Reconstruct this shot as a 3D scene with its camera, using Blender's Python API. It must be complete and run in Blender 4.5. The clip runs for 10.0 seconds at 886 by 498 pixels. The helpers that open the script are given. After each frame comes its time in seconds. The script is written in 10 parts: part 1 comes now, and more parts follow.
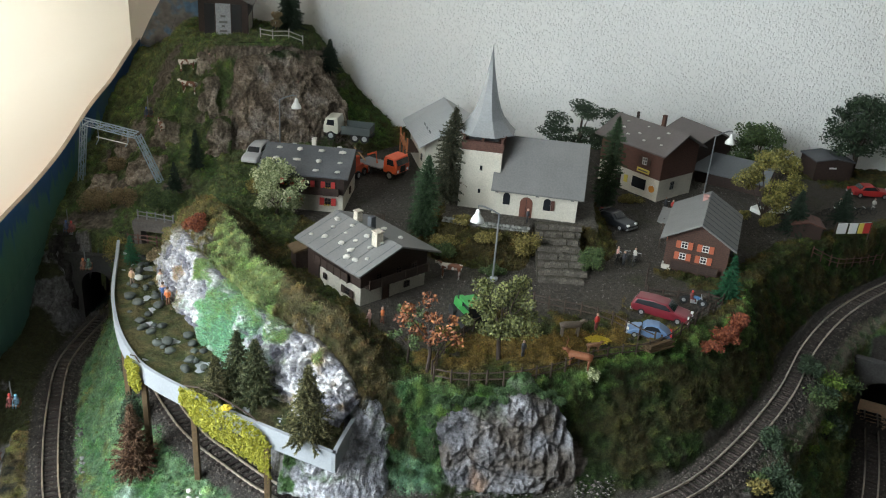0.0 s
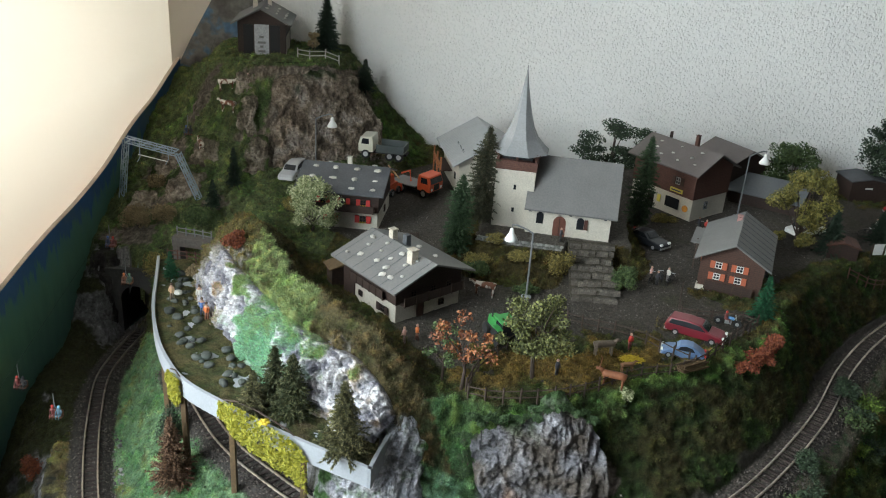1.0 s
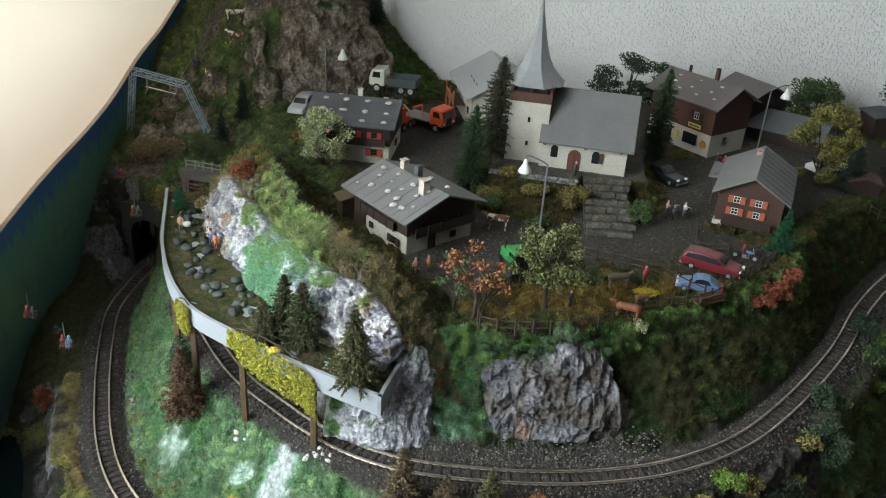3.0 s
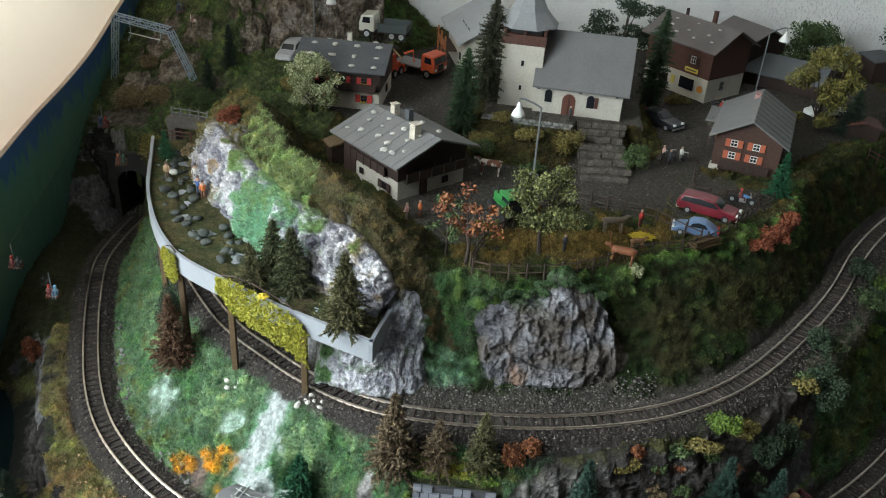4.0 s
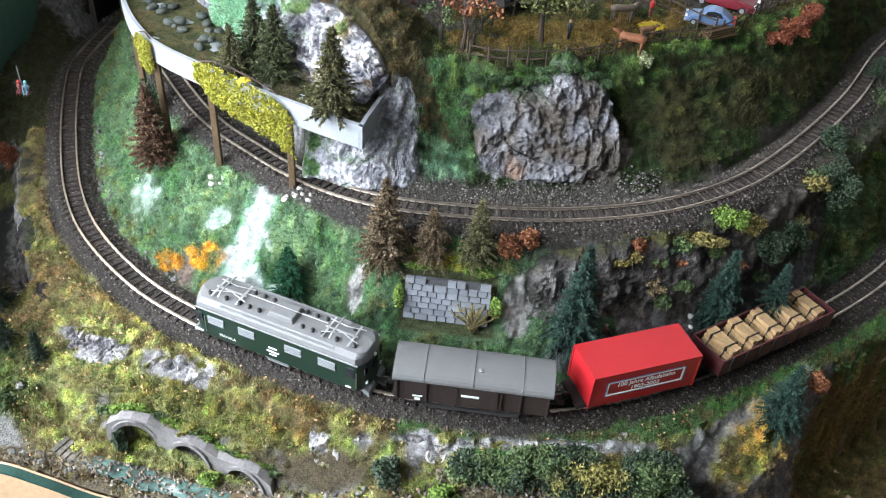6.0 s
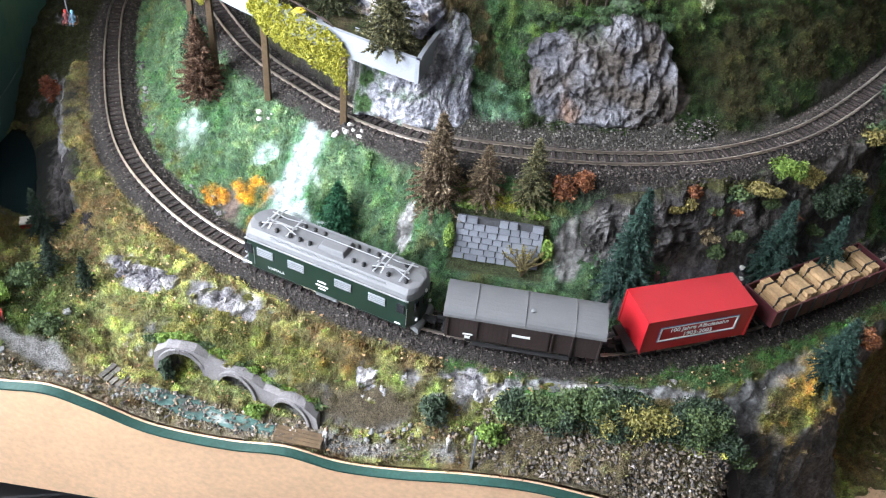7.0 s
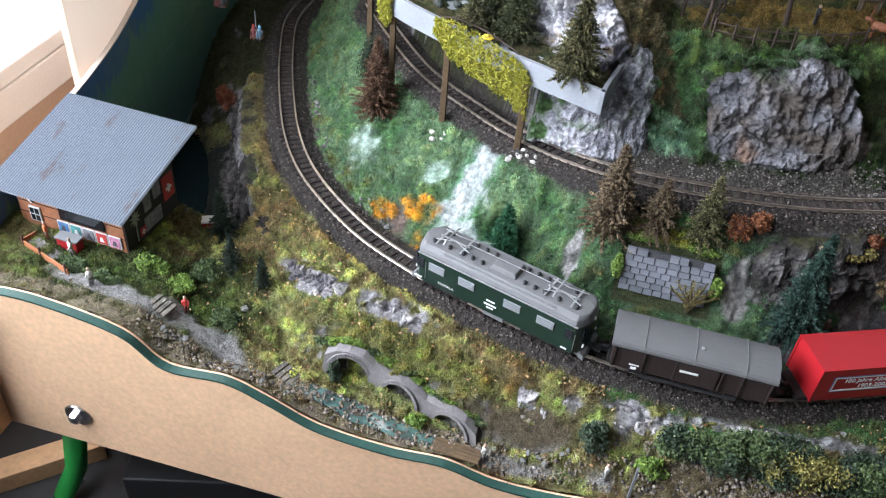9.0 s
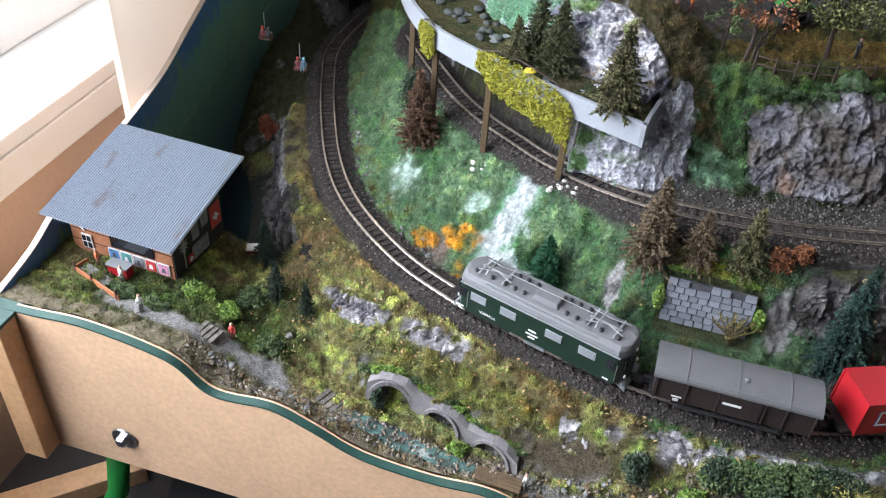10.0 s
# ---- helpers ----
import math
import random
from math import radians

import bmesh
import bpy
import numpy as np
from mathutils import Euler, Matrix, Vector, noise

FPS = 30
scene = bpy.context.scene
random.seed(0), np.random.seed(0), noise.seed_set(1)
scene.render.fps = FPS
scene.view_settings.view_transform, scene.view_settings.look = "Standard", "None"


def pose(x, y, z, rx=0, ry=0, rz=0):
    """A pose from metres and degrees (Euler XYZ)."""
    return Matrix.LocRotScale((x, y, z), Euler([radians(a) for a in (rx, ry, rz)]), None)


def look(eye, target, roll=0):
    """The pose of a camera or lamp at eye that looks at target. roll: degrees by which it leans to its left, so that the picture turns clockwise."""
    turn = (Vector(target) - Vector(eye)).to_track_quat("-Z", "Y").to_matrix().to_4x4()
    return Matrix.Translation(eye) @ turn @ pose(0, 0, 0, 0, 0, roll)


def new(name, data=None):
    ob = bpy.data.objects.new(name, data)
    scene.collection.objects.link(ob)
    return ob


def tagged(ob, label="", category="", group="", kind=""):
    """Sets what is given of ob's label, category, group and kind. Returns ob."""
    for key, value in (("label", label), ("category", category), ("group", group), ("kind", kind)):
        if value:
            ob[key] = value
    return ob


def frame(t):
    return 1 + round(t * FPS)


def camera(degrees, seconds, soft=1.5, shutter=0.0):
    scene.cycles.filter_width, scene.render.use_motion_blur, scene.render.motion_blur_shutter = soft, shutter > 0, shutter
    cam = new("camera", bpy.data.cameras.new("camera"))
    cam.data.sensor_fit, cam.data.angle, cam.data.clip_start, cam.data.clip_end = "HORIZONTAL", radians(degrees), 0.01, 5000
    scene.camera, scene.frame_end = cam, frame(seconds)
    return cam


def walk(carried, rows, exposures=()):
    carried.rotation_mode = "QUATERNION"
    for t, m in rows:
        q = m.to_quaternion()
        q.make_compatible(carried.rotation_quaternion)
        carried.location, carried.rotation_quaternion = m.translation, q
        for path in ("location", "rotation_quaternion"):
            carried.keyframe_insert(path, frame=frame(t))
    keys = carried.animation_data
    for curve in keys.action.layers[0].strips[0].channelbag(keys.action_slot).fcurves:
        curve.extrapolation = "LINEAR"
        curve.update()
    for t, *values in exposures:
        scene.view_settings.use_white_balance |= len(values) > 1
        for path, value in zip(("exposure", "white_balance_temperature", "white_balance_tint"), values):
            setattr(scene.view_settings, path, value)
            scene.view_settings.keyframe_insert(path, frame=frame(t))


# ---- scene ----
cam = camera(55.38, 10.0, 1.1)
PATH = [
    (0.0, (-0.0272, 0.0958, 1.4027), (-0.0405, 0.6408, 1.1522), 4.33),
    (0.5, (-0.0290, 0.0910, 1.4079), (-0.0520, 0.6404, 1.1678), 4.08),
    (1.0, (-0.0324, 0.0890, 1.4070), (-0.0668, 0.6373, 1.1658), 3.90),
    (1.5, (-0.0346, 0.0887, 1.3997), (-0.0773, 0.6316, 1.1478), 4.29),
    (2.0, (-0.0335, 0.0918, 1.3955), (-0.0751, 0.6306, 1.1350), 4.02),
    (2.5, (-0.0326, 0.0921, 1.3938), (-0.0739, 0.6295, 1.1300), 3.97),
    (4.0, (-0.0293, 0.1007, 1.3718), (-0.0619, 0.6195, 1.0721), 3.84),
    (4.5, (-0.0272, 0.1028, 1.3665), (-0.0564, 0.6160, 1.0569), 3.76),
    (5.0, (-0.0234, 0.1047, 1.3450), (-0.0433, 0.5990, 1.0055), 4.13),
    (5.5, (-0.0213, 0.1048, 1.3284), (-0.0407, 0.5807, 0.9635), 4.30),
    (7.0, (-0.0473, 0.0908, 1.2921), (-0.0732, 0.5394, 0.8944), 6.15),
    (7.5, (-0.0640, 0.0880, 1.2885), (-0.0997, 0.5345, 0.8893), 6.77),
    (8.0, (-0.0749, 0.0823, 1.2900), (-0.1331, 0.5291, 0.8937), 6.09),
    (8.5, (-0.0838, 0.0758, 1.2902), (-0.1600, 0.5239, 0.8985), 5.74),
    (9.0, (-0.0963, 0.0710, 1.2933), (-0.1880, 0.5194, 0.9053), 5.37),
    (9.5, (-0.1000, 0.0679, 1.2977), (-0.2024, 0.5192, 0.9158), 4.87),
    (10.0, (-0.1062, 0.0648, 1.3009), (-0.2195, 0.5181, 0.9244), 4.20),
]
walk(cam, [(t, look(eye, target, roll)) for t, eye, target, roll in PATH],
     [(0.0, -0.06, 6300, 3), (2.5, -0.22, 6300, 3), (4.5, -0.32, 6300, 3), (5.0, 0.34, 6250, 4), (7.5, 0.52, 6050, 14), (8.5, -0.03, 6050, 14), (10.0, -0.10, 6050, 14)])

# ---- light: daylight from a window in the wall beside the layout ----
world = bpy.data.worlds.new("world")
scene.world = world
world.use_nodes = True
wn = world.node_tree.nodes
sky = wn.new("ShaderNodeTexSky")
sky.sky_type, sky.sun_disc = "NISHITA", False
sky.sun_elevation, sky.sun_rotation = radians(38), radians(250)
world.node_tree.links.new(sky.outputs[0], wn["Background"].inputs[0])
wn["Background"].inputs[1].default_value = 0.1


def area_lamp(name, eye, target, sx, sy, watts, colour):
    data = bpy.data.lights.new(name, "AREA")
    data.shape, data.size, data.size_y, data.energy, data.color = "RECTANGLE", sx, sy, watts, colour
    lamp = new(name, data)
    lamp.matrix_world = look(eye, target)
    return lamp


area_lamp("window_daylight", (-0.80, 0.22, 1.44), (0.15, 0.58, 1.03), 0.95, 0.85, 34.0, (0.91, 0.975, 1.03))


# ---- materials ----
def tree_of(name):
    m = bpy.data.materials.new(name)
    m.use_nodes = True
    nt = m.node_tree
    return m, nt, nt.nodes["Principled BSDF"]


def link(nt, a, b):
    nt.links.new(a, b)


def noise_node(nt, coords, scale, detail=4.0, rough=0.55):
    n = nt.nodes.new("ShaderNodeTexNoise")
    n.inputs["Scale"].default_value, n.inputs["Detail"].default_value = scale, detail
    n.inputs["Roughness"].default_value = rough
    link(nt, coords, n.inputs["Vector"])
    return n.outputs["Fac"]


def ramp_node(nt, fac, stops):
    r = nt.nodes.new("ShaderNodeValToRGB")
    e = r.color_ramp.elements
    while len(e) < len(stops):
        e.new(0.5)
    for el, (p, c) in zip(e, stops):
        el.position, el.color = p, (*c, 1)
    link(nt, fac, r.inputs[0])
    return r.outputs[0]


def mix_node(nt, kind, fac, a, b):
    n = nt.nodes.new("ShaderNodeMix")
    n.data_type, n.blend_type = "RGBA", kind
    for v, s in ((fac, n.inputs[0]), (a, n.inputs[6]), (b, n.inputs[7])):
        if isinstance(v, bpy.types.NodeSocket):
            link(nt, v, s)
        elif isinstance(v, float):
            s.default_value = v
        else:
            s.default_value = (*v, 1)
    return n.outputs[2]


def bump_node(nt, bsdf, height, strength, distance):
    b = nt.nodes.new("ShaderNodeBump")
    b.inputs["Strength"].default_value, b.inputs["Distance"].default_value = strength, distance
    link(nt, height, b.inputs["Height"])
    link(nt, b.outputs[0], bsdf.inputs["Normal"])


def matter(name, colour, rough=0.6, metal=0.0, var=0.3, grain=900.0, blotch=60.0, bump=0.3, depth=0.0006, per_object=0.0, coat=0.0):
    """A painted or natural surface: a base colour broken up by fine grain and wide blotches, with fine relief."""
    m, nt, p = tree_of(name)
    tc = nt.nodes.new("ShaderNodeTexCoord").outputs["Object"]
    fine, wide = noise_node(nt, tc, grain), noise_node(nt, tc, blotch, 3.0)
    dark = tuple(c * (1 - var) for c in colour)
    light = tuple(min(1.0, c * (1 + var * 0.6)) for c in colour)
    c1 = ramp_node(nt, fine, ((0.25, dark), (0.75, light)))
    c2 = ramp_node(nt, wide, ((0.3, (1 - var * 0.8,) * 3), (0.7, (1.0, 1.0, 1.0))))
    c = mix_node(nt, "MULTIPLY", 1.0, c1, c2)
    if per_object:
        info = nt.nodes.new("ShaderNodeObjectInfo").outputs["Random"]
        c = mix_node(nt, "MULTIPLY", 1.0, c, ramp_node(nt, info, ((0.0, (1 - per_object,) * 3), (1.0, (1.0, 1.0, 1.0)))))
    link(nt, c, p.inputs["Base Color"])
    p.inputs["Roughness"].default_value, p.inputs["Metallic"].default_value = rough, metal
    p.inputs["Coat Weight"].default_value = coat
    bump_node(nt, p, fine, bump, depth)
    return m


def islands(name, stops, rough=0.7, grain=1500.0, thin=0.0):
    """Foliage and stones: each loose piece takes its own shade."""
    m, nt, p = tree_of(name)
    geo = nt.nodes.new("ShaderNodeNewGeometry").outputs["Random Per Island"]
    tc = nt.nodes.new("ShaderNodeTexCoord").outputs["Object"]
    fine = noise_node(nt, tc, grain)
    c = mix_node(nt, "MULTIPLY", 1.0, ramp_node(nt, geo, stops), ramp_node(nt, fine, ((0.3, (0.72,) * 3), (0.7, (1.0,) * 3))))
    link(nt, c, p.inputs["Base Color"])
    p.inputs["Roughness"].default_value = rough
    if thin:
        p.inputs["Subsurface Weight"].default_value = 0.0
    return m


def planks(name, colour, pitch, along="Z", rough=0.7, var=0.45):
    """Weathered boards: lines every pitch metres across one axis, with streaks along them."""
    m, nt, p = tree_of(name)
    tc = nt.nodes.new("ShaderNodeTexCoord").outputs["Object"]
    w = nt.nodes.new("ShaderNodeTexWave")
    w.wave_type, w.bands_direction, w.wave_profile = "BANDS", along, "SAW"
    w.inputs["Scale"].default_value = 2 * math.pi / (20 * pitch)
    w.inputs["Distortion"].default_value = 0.4
    link(nt, tc, w.inputs["Vector"])
    fine = noise_node(nt, tc, 700)
    c = ramp_node(nt, fine, ((0.25, tuple(v * (1 - var) for v in colour)), (0.75, tuple(v * (1 + var * 0.5) for v in colour))))
    c = mix_node(nt, "MULTIPLY", 1.0, c, ramp_node(nt, w.outputs["Fac"], ((0.0, (0.35,) * 3), (0.14, (1.0,) * 3))))
    link(nt, c, p.inputs["Base Color"])
    p.inputs["Roughness"].default_value = rough
    bump_node(nt, p, w.outputs["Fac"], 0.5, 0.0004)
    return m


M = {}
M["plaster_wall"] = matter("plaster_wall", (0.78, 0.78, 0.77), 0.85, var=0.05, grain=150, blotch=6, bump=0.0)
M["tan_wall"] = matter("tan_wall", (0.62, 0.47, 0.36), 0.9, var=0.08, grain=300, blotch=6, bump=0.2)
M["cream_wall"] = matter("cream_wall", (0.62, 0.60, 0.57), 0.85, var=0.05, grain=300, blotch=5, bump=0.15)
M["white_paint"] = matter("white_paint", (0.82, 0.82, 0.80), 0.5, var=0.06, grain=400, blotch=10, bump=0.05)
M["carpet"] = matter("carpet", (0.23, 0.20, 0.19), 0.95, var=0.3, grain=500, blotch=12, bump=0.5)
# the unseen walls and ceiling are kept dark so that they bounce less fill
M["unseen_dark_wall"] = matter("unseen_dark_wall", (0.30, 0.28, 0.26), 0.9, var=0.05, grain=300, blotch=5, bump=0.15)
M["ceiling_dimmed"] = matter("ceiling_dimmed", (0.55, 0.54, 0.52), 0.9, var=0.04, grain=200, blotch=5, bump=0.1)
M["chipboard"] = matter("chipboard", (0.80, 0.525, 0.32), 0.5, var=0.16, grain=260, blotch=22, bump=0.12)
M["batten"] = matter("batten", (0.68, 0.40, 0.20), 0.5, var=0.18, grain=220, blotch=30, bump=0.15)
M["steel"] = matter("steel", (0.62, 0.62, 0.64), 0.28, 1.0, var=0.15, grain=900, blotch=80, bump=0.1)
M["green_edge"] = matter("green_edge", (0.020, 0.070, 0.055), 0.5, var=0.35, grain=500, blotch=40, bump=0.25)
M["white_stucco"] = matter("white_stucco", (0.60, 0.56, 0.48), 0.8, var=0.20, grain=700, blotch=45, bump=0.35)
M["roof_grey"] = matter("roof_grey", (0.165, 0.163, 0.16), 0.55, var=0.18, grain=600, blotch=40, bump=0.2)
M["roof_dark"] = matter("roof_dark", (0.085, 0.09, 0.10), 0.6, var=0.3, grain=600, blotch=50, bump=0.3)
M["roof_brown"] = matter("roof_brown", (0.135, 0.115, 0.11), 0.6, var=0.2, grain=600, blotch=40, bump=0.2)
M["roof_slate"] = matter("roof_slate", (0.12, 0.13, 0.14), 0.5, var=0.2, grain=600, blotch=30, bump=0.2)
M["yellow_leaf"] = matter("yellow_leaf", (0.60, 0.44, 0.03), 0.7, var=0.3)
M["orange_sign"] = matter("orange_sign", (0.62, 0.25, 0.03), 0.6, var=0.2)
M["pink_render"] = matter("pink_render", (0.42, 0.24, 0.22), 0.8, var=0.2)
M["roof_pale"] = matter("roof_pale", (0.42, 0.43, 0.44), 0.5, var=0.15, grain=600, blotch=40, bump=0.2)
M["dark_wood"] = planks("dark_wood", (0.045, 0.026, 0.02), 0.0022)
M["brown_wood"] = planks("brown_wood", (0.075, 0.038, 0.027), 0.0020)
M["red_brown_wood"] = planks("red_brown_wood", (0.105, 0.045, 0.032), 0.0022)
M["grey_boards"] = planks("grey_boards", (0.16, 0.15, 0.14), 0.0035, "X")
M["fence_wood"] = matter("fence_wood", (0.065, 0.042, 0.03), 0.8, var=0.4, grain=900, blotch=90)
M["orange_wood"] = matter("orange_wood", (0.42, 0.15, 0.06), 0.7, var=0.25, grain=500, blotch=60)
M["post_wood"] = matter("post_wood", (0.12, 0.075, 0.035), 0.7, var=0.35, grain=500, blotch=80)
M["shutter_orange"] = matter("shutter_orange", (0.44, 0.115, 0.055), 0.6, var=0.2)
M["shutter_red"] = matter("shutter_red", (0.52, 0.045, 0.04), 0.6, var=0.2)
M["pane_dark"] = matter("pane_dark", (0.02, 0.022, 0.026), 0.15, var=0.2, bump=0.0)
M["rail_steel"] = matter("rail_steel", (0.62, 0.54, 0.46), 0.33, 0.90, var=0.3, grain=300, blotch=40, bump=0.1)
M["sleeper"] = matter("sleeper", (0.045, 0.03, 0.026), 0.85, var=0.35, grain=1200, blotch=150, per_object=0.35)
M["concrete"] = matter("concrete", (0.29, 0.305, 0.33), 0.75, var=0.12, grain=700, blotch=40, bump=0.2)
M["pebble"] = matter("pebble", (0.30, 0.30, 0.28), 0.85, var=0.3, per_object=0.5)
M["pale_stone"] = matter("pale_stone", (0.62, 0.60, 0.55), 0.85, var=0.2, per_object=0.25)
M["lamp_grey"] = matter("lamp_grey", (0.20, 0.21, 0.22), 0.45, 0.3, var=0.12)
M["lamp_white"] = matter("lamp_white", (0.8, 0.8, 0.78), 0.4, var=0.05)
M["gantry_paint"] = matter("gantry_paint", (0.33, 0.42, 0.52), 0.5, 0.2, var=0.15)
M["bark"] = matter("bark", (0.06, 0.04, 0.03), 0.9, var=0.4, grain=1500)
M["black"] = matter("black", (0.012, 0.012, 0.013), 0.6, var=0.3)
M["tyre"] = matter("tyre", (0.02, 0.02, 0.02), 0.8, var=0.2)
M["silver"] = matter("silver", (0.55, 0.56, 0.57), 0.35, 0.7, var=0.1)
M["grey_plastic"] = matter("grey_plastic", (0.19, 0.195, 0.20), 0.5, var=0.12)
M["lorry_bed"] = matter("lorry_bed", (0.07, 0.085, 0.085), 0.55, var=0.15)
M["white_plastic"] = matter("white_plastic", (0.75, 0.75, 0.73), 0.5, var=0.08)
M["red_paint"] = matter("red_paint", (0.36, 0.013, 0.018), 0.38, var=0.1, bump=0.1)
M["dark_red_paint"] = matter("dark_red_paint", (0.16, 0.014, 0.024), 0.3, var=0.12, bump=0.05, coat=0.3)
M["blue_paint"] = matter("blue_paint", (0.12, 0.19, 0.33), 0.3, var=0.1, bump=0.05, coat=0.3)
M["orange_paint"] = matter("orange_paint", (0.62, 0.09, 0.025), 0.45, var=0.15)
M["tractor_green"] = matter("tractor_green", (0.05, 0.25, 0.06), 0.45, var=0.15)
M["loco_green"] = matter("loco_green", (0.011, 0.028, 0.019), 0.35, var=0.1, bump=0.05, coat=0.15)
M["loco_roof"] = matter("loco_roof", (0.165, 0.165, 0.168), 0.5, 0.15, var=0.1)
M["van_brown"] = planks("van_brown", (0.026, 0.015, 0.013), 0.0030, "X", 0.65)
M["van_roof"] = matter("van_roof", (0.115, 0.114, 0.115), 0.6, var=0.08)
M["underframe"] = matter("underframe", (0.018, 0.017, 0.017), 0.7, var=0.25)
M["timber"] = matter("timber", (0.46, 0.30, 0.15), 0.7, var=0.25, grain=500, blotch=90, per_object=0.2)
M["tin_roof"] = matter("tin_roof", (0.34, 0.38, 0.43), 0.45, 0.35, var=0.22, grain=300, blotch=35, bump=0.1)
M["hut_wood"] = matter("hut_wood", (0.40, 0.16, 0.075), 0.7, var=0.3, grain=260, blotch=50)
M["pale_door"] = matter("pale_door", (0.42, 0.43, 0.46), 0.7, var=0.3, grain=500, blotch=120)
M["portal_stone2"] = matter("portal_stone2", (0.14, 0.125, 0.115), 0.9, var=0.35, grain=500, blotch=80, bump=0.6)
M["step_stone"] = matter("step_stone", (0.20, 0.175, 0.145), 0.9, var=0.55, grain=500, blotch=160, bump=0.8, depth=0.0015, per_object=0.45)
for k_, c_ in (("black_paint", (0.015, 0.016, 0.02)), ("silver_paint", (0.42, 0.43, 0.45)), ("red_car_paint", (0.42, 0.03, 0.03)), ("white_cab", (0.66, 0.64, 0.54))):
    M[k_] = matter(k_, c_, 0.3, var=0.08, bump=0.03, coat=0.3)
M["moss_branch"] = matter("moss_branch", (0.10, 0.075, 0.03), 0.9, var=0.4, grain=1500)
M["boulder_grey"] = matter("boulder_grey", (0.085, 0.095, 0.085), 0.85, var=0.35, grain=600, blotch=150, per_object=0.4)
M["tool_green"] = matter("tool_green", (0.03, 0.33, 0.06), 0.4, var=0.1)
M["dark_shelf"] = matter("dark_shelf", (0.035, 0.03, 0.028), 0.7, var=0.3)


# ---- building kit ----
class Buf:
    """Collects vertices and faces of one mesh."""

    def __init__(self):
        self.v, self.f = [], []

    def add(self, verts, faces):
        n = len(self.v)
        self.v.extend(tuple(p) for p in verts)
        self.f.extend(tuple(n + i for i in f) for f in faces)
        return self

    def box(self, x, y, z, sx, sy, sz, m=None, top=1.0):
        """A box centred on x, y with its foot at z; top scales the upper face."""
        a, b = sx / 2, sy / 2
        p = [(-a, -b, 0), (a, -b, 0), (a, b, 0), (-a, b, 0), (-a * top, -b * top, sz), (a * top, -b * top, sz), (a * top, b * top, sz), (-a * top, b * top, sz)]
        q = [Vector((x + i, y + j, z + k)) for i, j, k in p]
        if m is not None:
            q = [m @ v for v in q]
        return self.add(q, [(3, 2, 1, 0), (4, 5, 6, 7), (0, 1, 5, 4), (1, 2, 6, 5), (2, 3, 7, 6), (3, 0, 4, 7)])

    def tube(self, path, r, n=6, r1=None, caps=True):
        """A round bar along a path, tapering from r to r1."""
        path = [Vector(p) for p in path]
        r1 = r if r1 is None else r1
        rings, base = [], len(self.v)
        for i, p in enumerate(path):
            d = (path[min(i + 1, len(path) - 1)] - path[max(i - 1, 0)])
            d = d.normalized() if d.length > 1e-9 else Vector((0, 0, 1))
            a = d.orthogonal().normalized()
            if abs(d.z) < 0.9:
                a = Vector((0, 0, 1)).cross(d).normalized()
            b = d.cross(a)
            rr = r + (r1 - r) * i / max(1, len(path) - 1)
            for k in range(n):
                t = 2 * math.pi * k / n
                self.v.append(tuple(p + a * (rr * math.cos(t)) + b * (rr * math.sin(t))))
        for i in range(len(path) - 1):
            for k in range(n):
                k2 = (k + 1) % n
                self.f.append((base + i * n + k, base + i * n + k2, base + (i + 1) * n + k2, base + (i + 1) * n + k))
        if caps:
            self.f.append(tuple(base + k for k in reversed(range(n))))
            self.f.append(tuple(base + (len(path) - 1) * n + k for k in range(n)))
        return self

    def prism(self, poly, y0, y1, m=None):
        """A polygon in x, z pushed from y0 to y1."""
        n = len(poly)
        q = [Vector((x, y0, z)) for x, z in poly] + [Vector((x, y1, z)) for x, z in poly]
        if m is not None:
            q = [m @ v for v in q]
        return self.add(q, [tuple(range(n)), tuple(reversed(range(n, 2 * n)))] + [(i, n + i, n + (i + 1) % n, (i + 1) % n) for i in range(n)])

    def slab(self, poly, z0, z1, m=None):
        """A polygon in x, y pushed from z0 to z1."""
        n = len(poly)
        q = [Vector((x, y, z0)) for x, y in poly] + [Vector((x, y, z1)) for x, y in poly]
        if m is not None:
            q = [m @ v for v in q]
        return self.add(q, [tuple(reversed(range(n))), tuple(range(n, 2 * n))] + [(i, (i + 1) % n, n + (i + 1) % n, n + i) for i in range(n)])

    def lathe(self, profile, n=10, at=(0, 0, 0)):
        """A turned body from (radius, z) pairs, bottom to top."""
        base = len(self.v)
        for r, z in profile:
            for k in range(n):
                t = 2 * math.pi * k / n
                self.v.append((at[0] + r * math.cos(t), at[1] + r * math.sin(t), at[2] + z))
        for i in range(len(profile) - 1):
            for k in range(n):
                k2 = (k + 1) % n
                self.f.append((base + i * n + k, base + i * n + k2, base + (i + 1) * n + k2, base + (i + 1) * n + k))
        self.f.append(tuple(base + k for k in reversed(range(n))))
        self.f.append(tuple(base + (len(profile) - 1) * n + k for k in range(n)))
        return self

    def stone(self, at, r, rng, squash=0.7, n=1):
        """A rough stone."""
        b = bmesh.new()
        bmesh.ops.create_icosphere(b, subdivisions=n, radius=1)
        k = rng.random() * 50
        sx, sy = rng.uniform(0.75, 1.25), rng.uniform(0.75, 1.25)
        vs = []
        for v in b.verts:
            d = 1 + 0.38 * noise.noise(v.co * 1.3 + Vector((k, 0, 0)))
            vs.append((at[0] + v.co.x * r * d * sx, at[1] + v.co.y * r * d * sy, at[2] + v.co.z * r * d * squash))
        self.add(vs, [tuple(v.index for v in f.verts) for f in b.faces])
        b.free()
        return self

